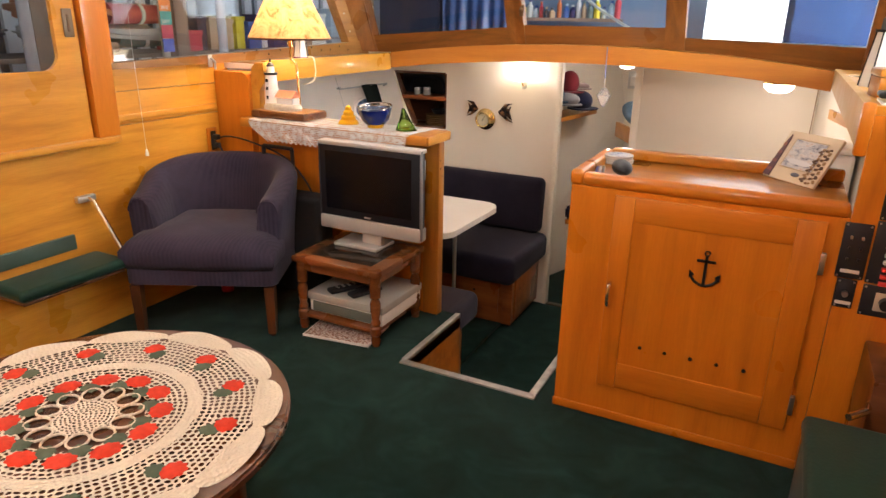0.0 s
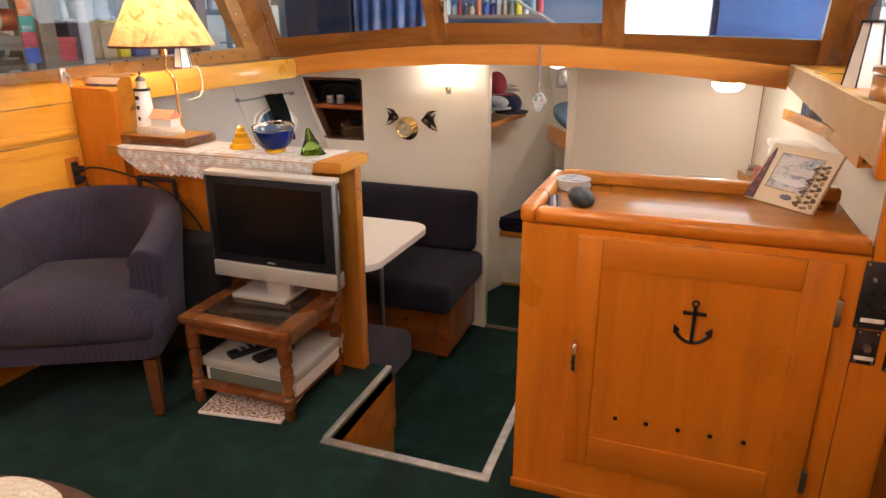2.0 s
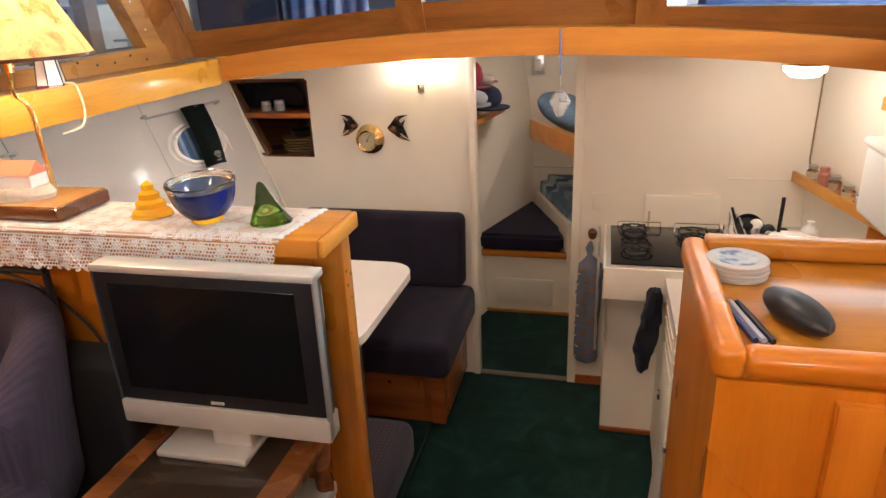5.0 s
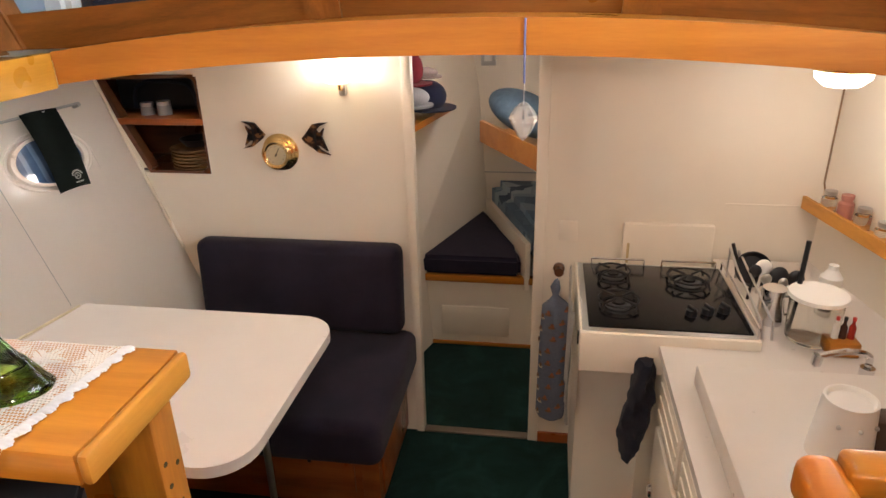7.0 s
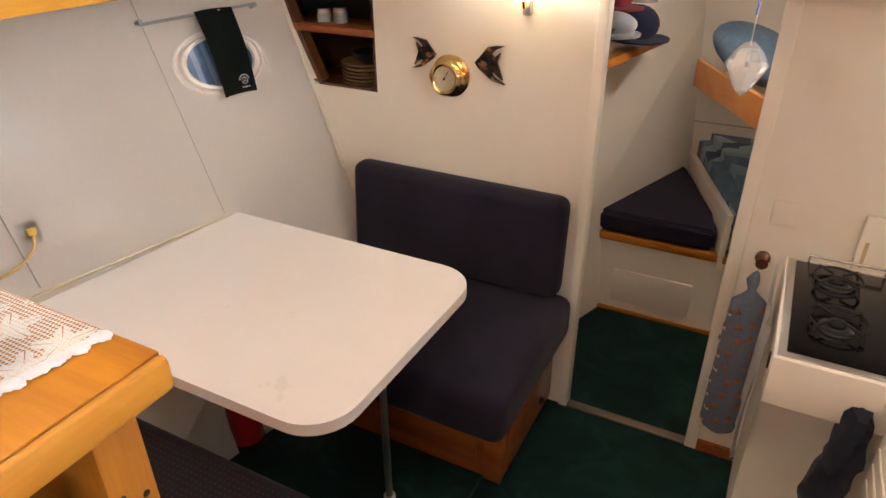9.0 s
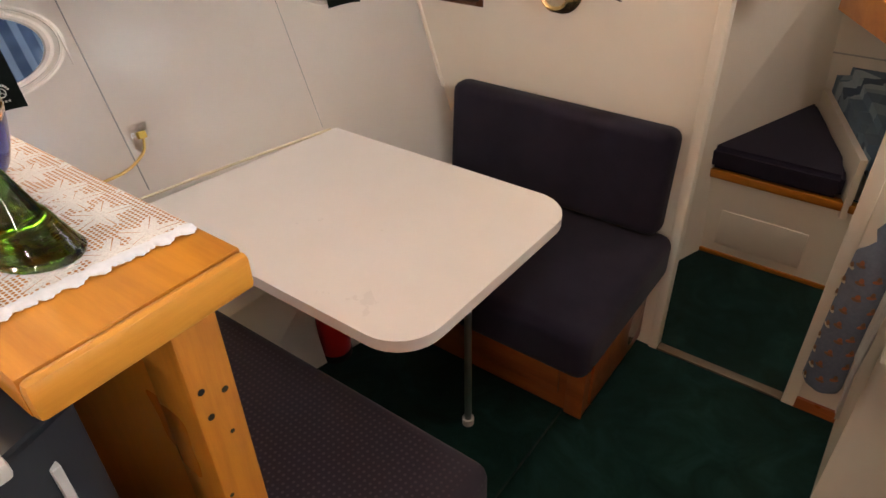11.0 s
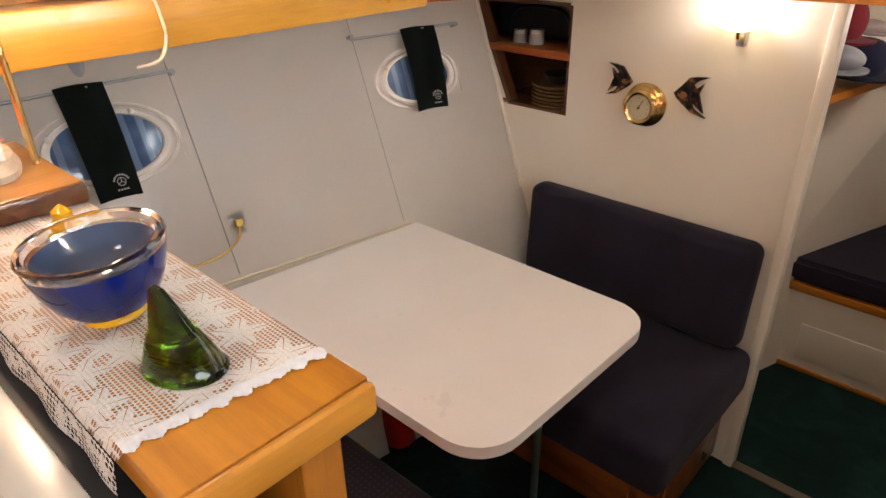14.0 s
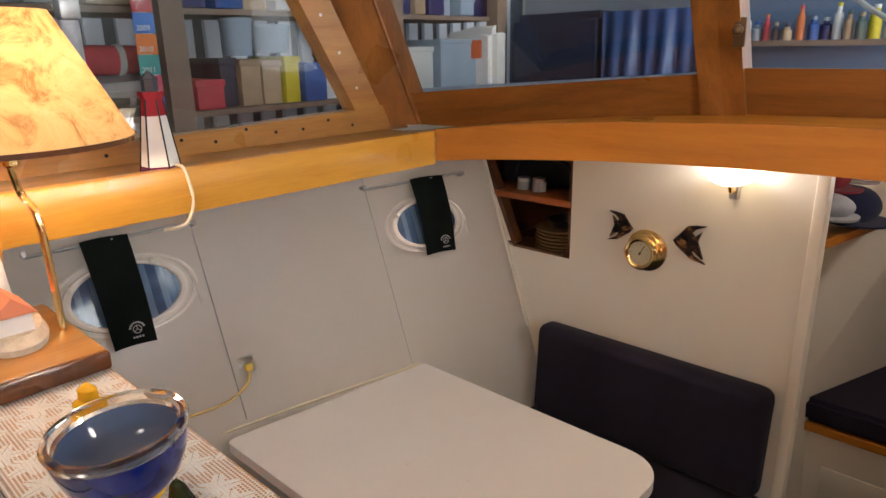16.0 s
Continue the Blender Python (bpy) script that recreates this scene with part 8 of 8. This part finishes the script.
for args in ((3.90, 4.06, 0.985, 0.15, 0), (4.20, 4.33, 0.985, 0.25, 1), (4.335, 4.46, 0.985, 0.24, 2), (4.48, 4.58, 0.985, 0.26, 3), (4.6, 4.76, 0.985, 0.22, 4), (4.8, 4.9, 0.985, 0.14, 6), (4.08, 4.18, 0.985, 0.26, 7), (4.95, 5.2, 0.985, 0.28, 11), (5.4, 5.75, 0.985, 0.3, 10), (5.8, 6.2, 0.985, 0.35, 5)):
    stored(*args)
for args in ((4.12, 4.30, 1.26, 0.2, 5, "tub"), (4.34, 4.58, 1.27, 0.16, 5, "tub"), (3.3, 3.8, 1.18, 0.15, 0, "roll"), (2.7, 3.3, 1.2, 0.14, 9, "tarp"), (3.35, 3.8, 1.02, 0.10, 8, "roll"), (2.75, 3.75, 1.09, 0.07, 10, "tarp"), (2.75, 3.3, 0.99, 0.08, 1, "roll"), (1.4, 2.55, 1.09, 0.09, 7, "tarp"), (1.4, 2.5, 0.99, 0.09, 1, "roll"), (1.4, 2.0, 1.2, 0.14, 6, "tarp")):
    stored(*args)
rnd = random.Random(77)
for z_, y_start, y_end in ((0.555, 0.6, 6.2), (0.105, 0.6, 6.2), (1.505, 0.6, 6.2)):
    y = y_start
    while y < y_end:
        w_ = rnd.uniform(0.08, 0.26)
        if rnd.random() < 0.8:
            stored(y, y + w_, z_, rnd.uniform(0.12, 0.32), rnd.choice((1, 2, 4, 5, 6, 7, 8, 10, 11)))
        y += w_ + rnd.uniform(0.01, 0.06)
solid("shed_pipe", cyl(B(), (-4.15, 3.615, -1.5), (-4.15, 3.615, 2.6), 0.03, seg=14), STEEL, "grey steel pipe standing before the shed shelving", "pipe")
yc = thing("year_stickers", (-4.1, 3.61, 1.0), "column of coloured year cards pinned to a shed post", "cards")
for k, (yr, cl) in enumerate((("2008", (0.5, 0.06, 0.06)), ("2009", (0.08, 0.22, 0.62)), ("2010", (0.75, 0.22, 0.05)), ("2011", (0.05, 0.35, 0.33)), ("", (0.5, 0.06, 0.10)), ("", (0.05, 0.12, 0.5)))):
    z = 1.47 - 0.095 * k
    cd = part("card", bx(B(), -4.118, -4.113, 3.565, 3.665, z, z + 0.092), mat("card_%d" % k, cl, 0.5), yc)
    if yr in ("2009", "2010", "2011"):
        tc_ = bpy.data.curves.new("year_text", 'FONT')
        tc_.body, tc_.size, tc_.extrude = yr, 0.035, 0.0005
        tx = new("year_text", tc_)
        tx.parent = cd
        tx.matrix_parent_inverse = world_of(cd).inverted()
        tx.matrix_basis = Matrix.Translation((-4.1115, 3.573, z + 0.012)) @ Matrix.Rotation(radians(90), 4, 'Z') @ Matrix.Rotation(radians(90), 4, 'X')
        tc_.materials.append(WHITEPLASTIC)
for y, x in ((2.84, -2.81), (1.757, -2.81)):
    mp_ = thing("steel_pole", (x, y, -1.5), "pale steel stanchion outside the boat window", "pole", "stanchions")
    part("pole", cyl(B(), (x, y, -1.5), (x, y, 1.375), 0.024, seg=16), paint("galvanised_%d" % int(y * 10), (0.40, 0.42, 0.47), 0.45), mp_)
    part("cap", bx(B(), x - 0.026, x + 0.026, y - 0.026, y + 0.026, 1.375, 1.435, 0.008), STEEL, mp_)
# forward end of the shed
TARP = paint("dark_blue_tarp", (0.022, 0.030, 0.06), 0.45, 0.3)
TARPB = paint("blue_tarp", (0.035, 0.085, 0.24), 0.4, 0.3)
bt_ = thing("covered_boat", (-3.3, 6.6, -1.5), "boxy load covered with dark and bright blue tarps", "tarp")
part("dark_tarp", soft([(-4.0, 6.3), (-3.2, 6.25), (-3.2, 7.4), (-4.0, 7.4)], -1.5, 1.50, 0.02, 4.0), TARP, bt_, smooth=60)
bm = B()
rws = []
for i in range(41):
    u = i / 40
    x = -3.2 + 0.72 * u
    dy_ = 0.03 * math.sin(u * 38) + 0.02 * math.sin(u * 17 + 1)
    rws.append([bm.verts.new((x, 6.25 + dy_ * (1 if z < 1.4 else 0.3), z)) for z in (-1.5, 0.6, 1.1, 1.4, 1.49)] + [bm.verts.new((x, 7.4, 1.5))])
for a, b in zip(rws, rws[1:]):
    for j in range(5):
        bm.faces.new((a[j], a[j + 1], b[j + 1], b[j]))
part("blue_tarp", bm, TARPB, bt_, smooth=60)
bg = thing("plastic_bag", (-4.4, 6.3, 0.9), "white plastic bags with an orange print hanging by the tarp", "bag")
part("bag", soft([(-4.62, 6.2), (-4.08, 6.2), (-4.08, 6.4), (-4.62, 6.4)], 0.95, 1.42, 0.06, 9.0), WHITEPLASTIC, bg, smooth=60)
part("print", bx(B(), -4.25, -4.15, 6.14, 6.15, 1.2, 1.33), mat("orange_print", (0.7, 0.15, 0.05), 0.5), bg)
bs = thing("bottle_shelf", (-1.9, 6.35, -1.5), "workbench shelf crowded with paint bottles", "shelving")
part("shelf_board", bx(B(), -2.42, -1.45, 6.25, 6.5, 1.26, 1.29), POST, bs)
part("back_panel", bx(B(), -2.6, -0.9, 6.6, 6.64, -1.5, 2.6), mat("blue_grey_wall", (0.12, 0.17, 0.26), 0.7), bs)
part("bench_top", bx(B(), -2.6, -1.2, 6.2, 6.6, 1.07, 1.10), mat("grey_bench", (0.22, 0.23, 0.26), 0.6), bs)
part("bench_base", bx(B(), -2.55, -1.25, 6.25, 6.6, -1.5, 1.07), mat("dark_bench", (0.05, 0.055, 0.07), 0.7), bs)
for k in range(16):
    x = -2.38 + 0.06 * k
    h, r_ = rnd.uniform(0.07, 0.19), rnd.uniform(0.018, 0.03)
    b_ = thing("paint_bottle", (x, 6.36, 1.29), "paint or cleaner bottle on the shed shelf", "bottle", "paint bottles")
    part("body", lathe(B(), [(0, 0), (r_, 0), (r_, h * 0.75), (r_ * 0.5, h * 0.86), (r_ * 0.5, h), (0, h)], Matrix.Translation((x, 6.36 + 0.03 * math.sin(k), 1.291)), 14), BOXM[(k * 7 + 3) % 12], b_)
    part("cap", cyl(B(), (x, 6.36 + 0.03 * math.sin(k), 1.291 + h), (x, 6.36 + 0.03 * math.sin(k), 1.31 + h), r_ * 0.55, None, 12), BOXM[(k * 5 + 6) % 12], b_)
rp_ = solid("mooring_rope", tube(B(), curve_pts([(-2.3, 6.59, 2.1), (-1.7, 5.9, 1.5), (-1.1, 5.3, 1.2), (-0.9, 5.1, 1.10)], 6), 0.012, 8), WHITEPLASTIC, "white mooring line outside the windshield", "rope")
b2 = thing("covered_load", (0.25, 6.6, -1.5), "load under a dark blue tarp beside the shed door", "tarp")
part("tarp", soft([(-0.10, 6.3), (1.15, 6.3), (1.15, 7.2), (-0.10, 7.2)], -1.5, 1.75, 0.03, 6.0), TARPB, b2, smooth=60)
solid("foredeck", prism(B(), [(-2.9, 3.9), (0.95, 3.9), (0.4, 6.0), (-0.98, 7.2), (-2.4, 6.0)], 1.117, 1.127), paint("pale_deck", (0.30, 0.34, 0.40), 0.6), "pale painted foredeck outside the windshield", "deck", kind="structure")


def daylight(name, strength):
    m = bpy.data.materials.new(name)
    m.use_nodes = True
    e = m.node_tree.nodes.new("ShaderNodeEmission")
    e.inputs[0].default_value, e.inputs[1].default_value = (0.95, 0.98, 1.0, 1), strength
    link(m, e.outputs[0], m.node_tree.nodes["Material Output"].inputs[0])
    return m


solid("backdrop", bx(B(), -0.95, 6.0, 8.4, 8.45, -1.5, 4.0), daylight("daylight_backdrop", 3.8), "bright daylight outside the open shed door", "backdrop", kind="structure")
solid("backdrop_starboard", bx(B(), 5.5, 5.55, -2, 4.4, -1.5, 4.0), daylight("daylight_backdrop_starboard", 23.0), "bright daylight along the open side of the shed", "backdrop", kind="structure")
solid("wall_shed_forward", bx(B(), -5.4, -0.95, 8.4, 8.45, -1.5, 3.6), paint("shed_end_wall", (0.45, 0.48, 0.52), 0.7), "pale end wall of the boat shed", "wall", kind="structure")
for ob in list(scene.objects):
    if ob.type == 'MESH' and ob.data.materials and ob.data.materials[0] == GLASS:
        ob.visible_shadow = False
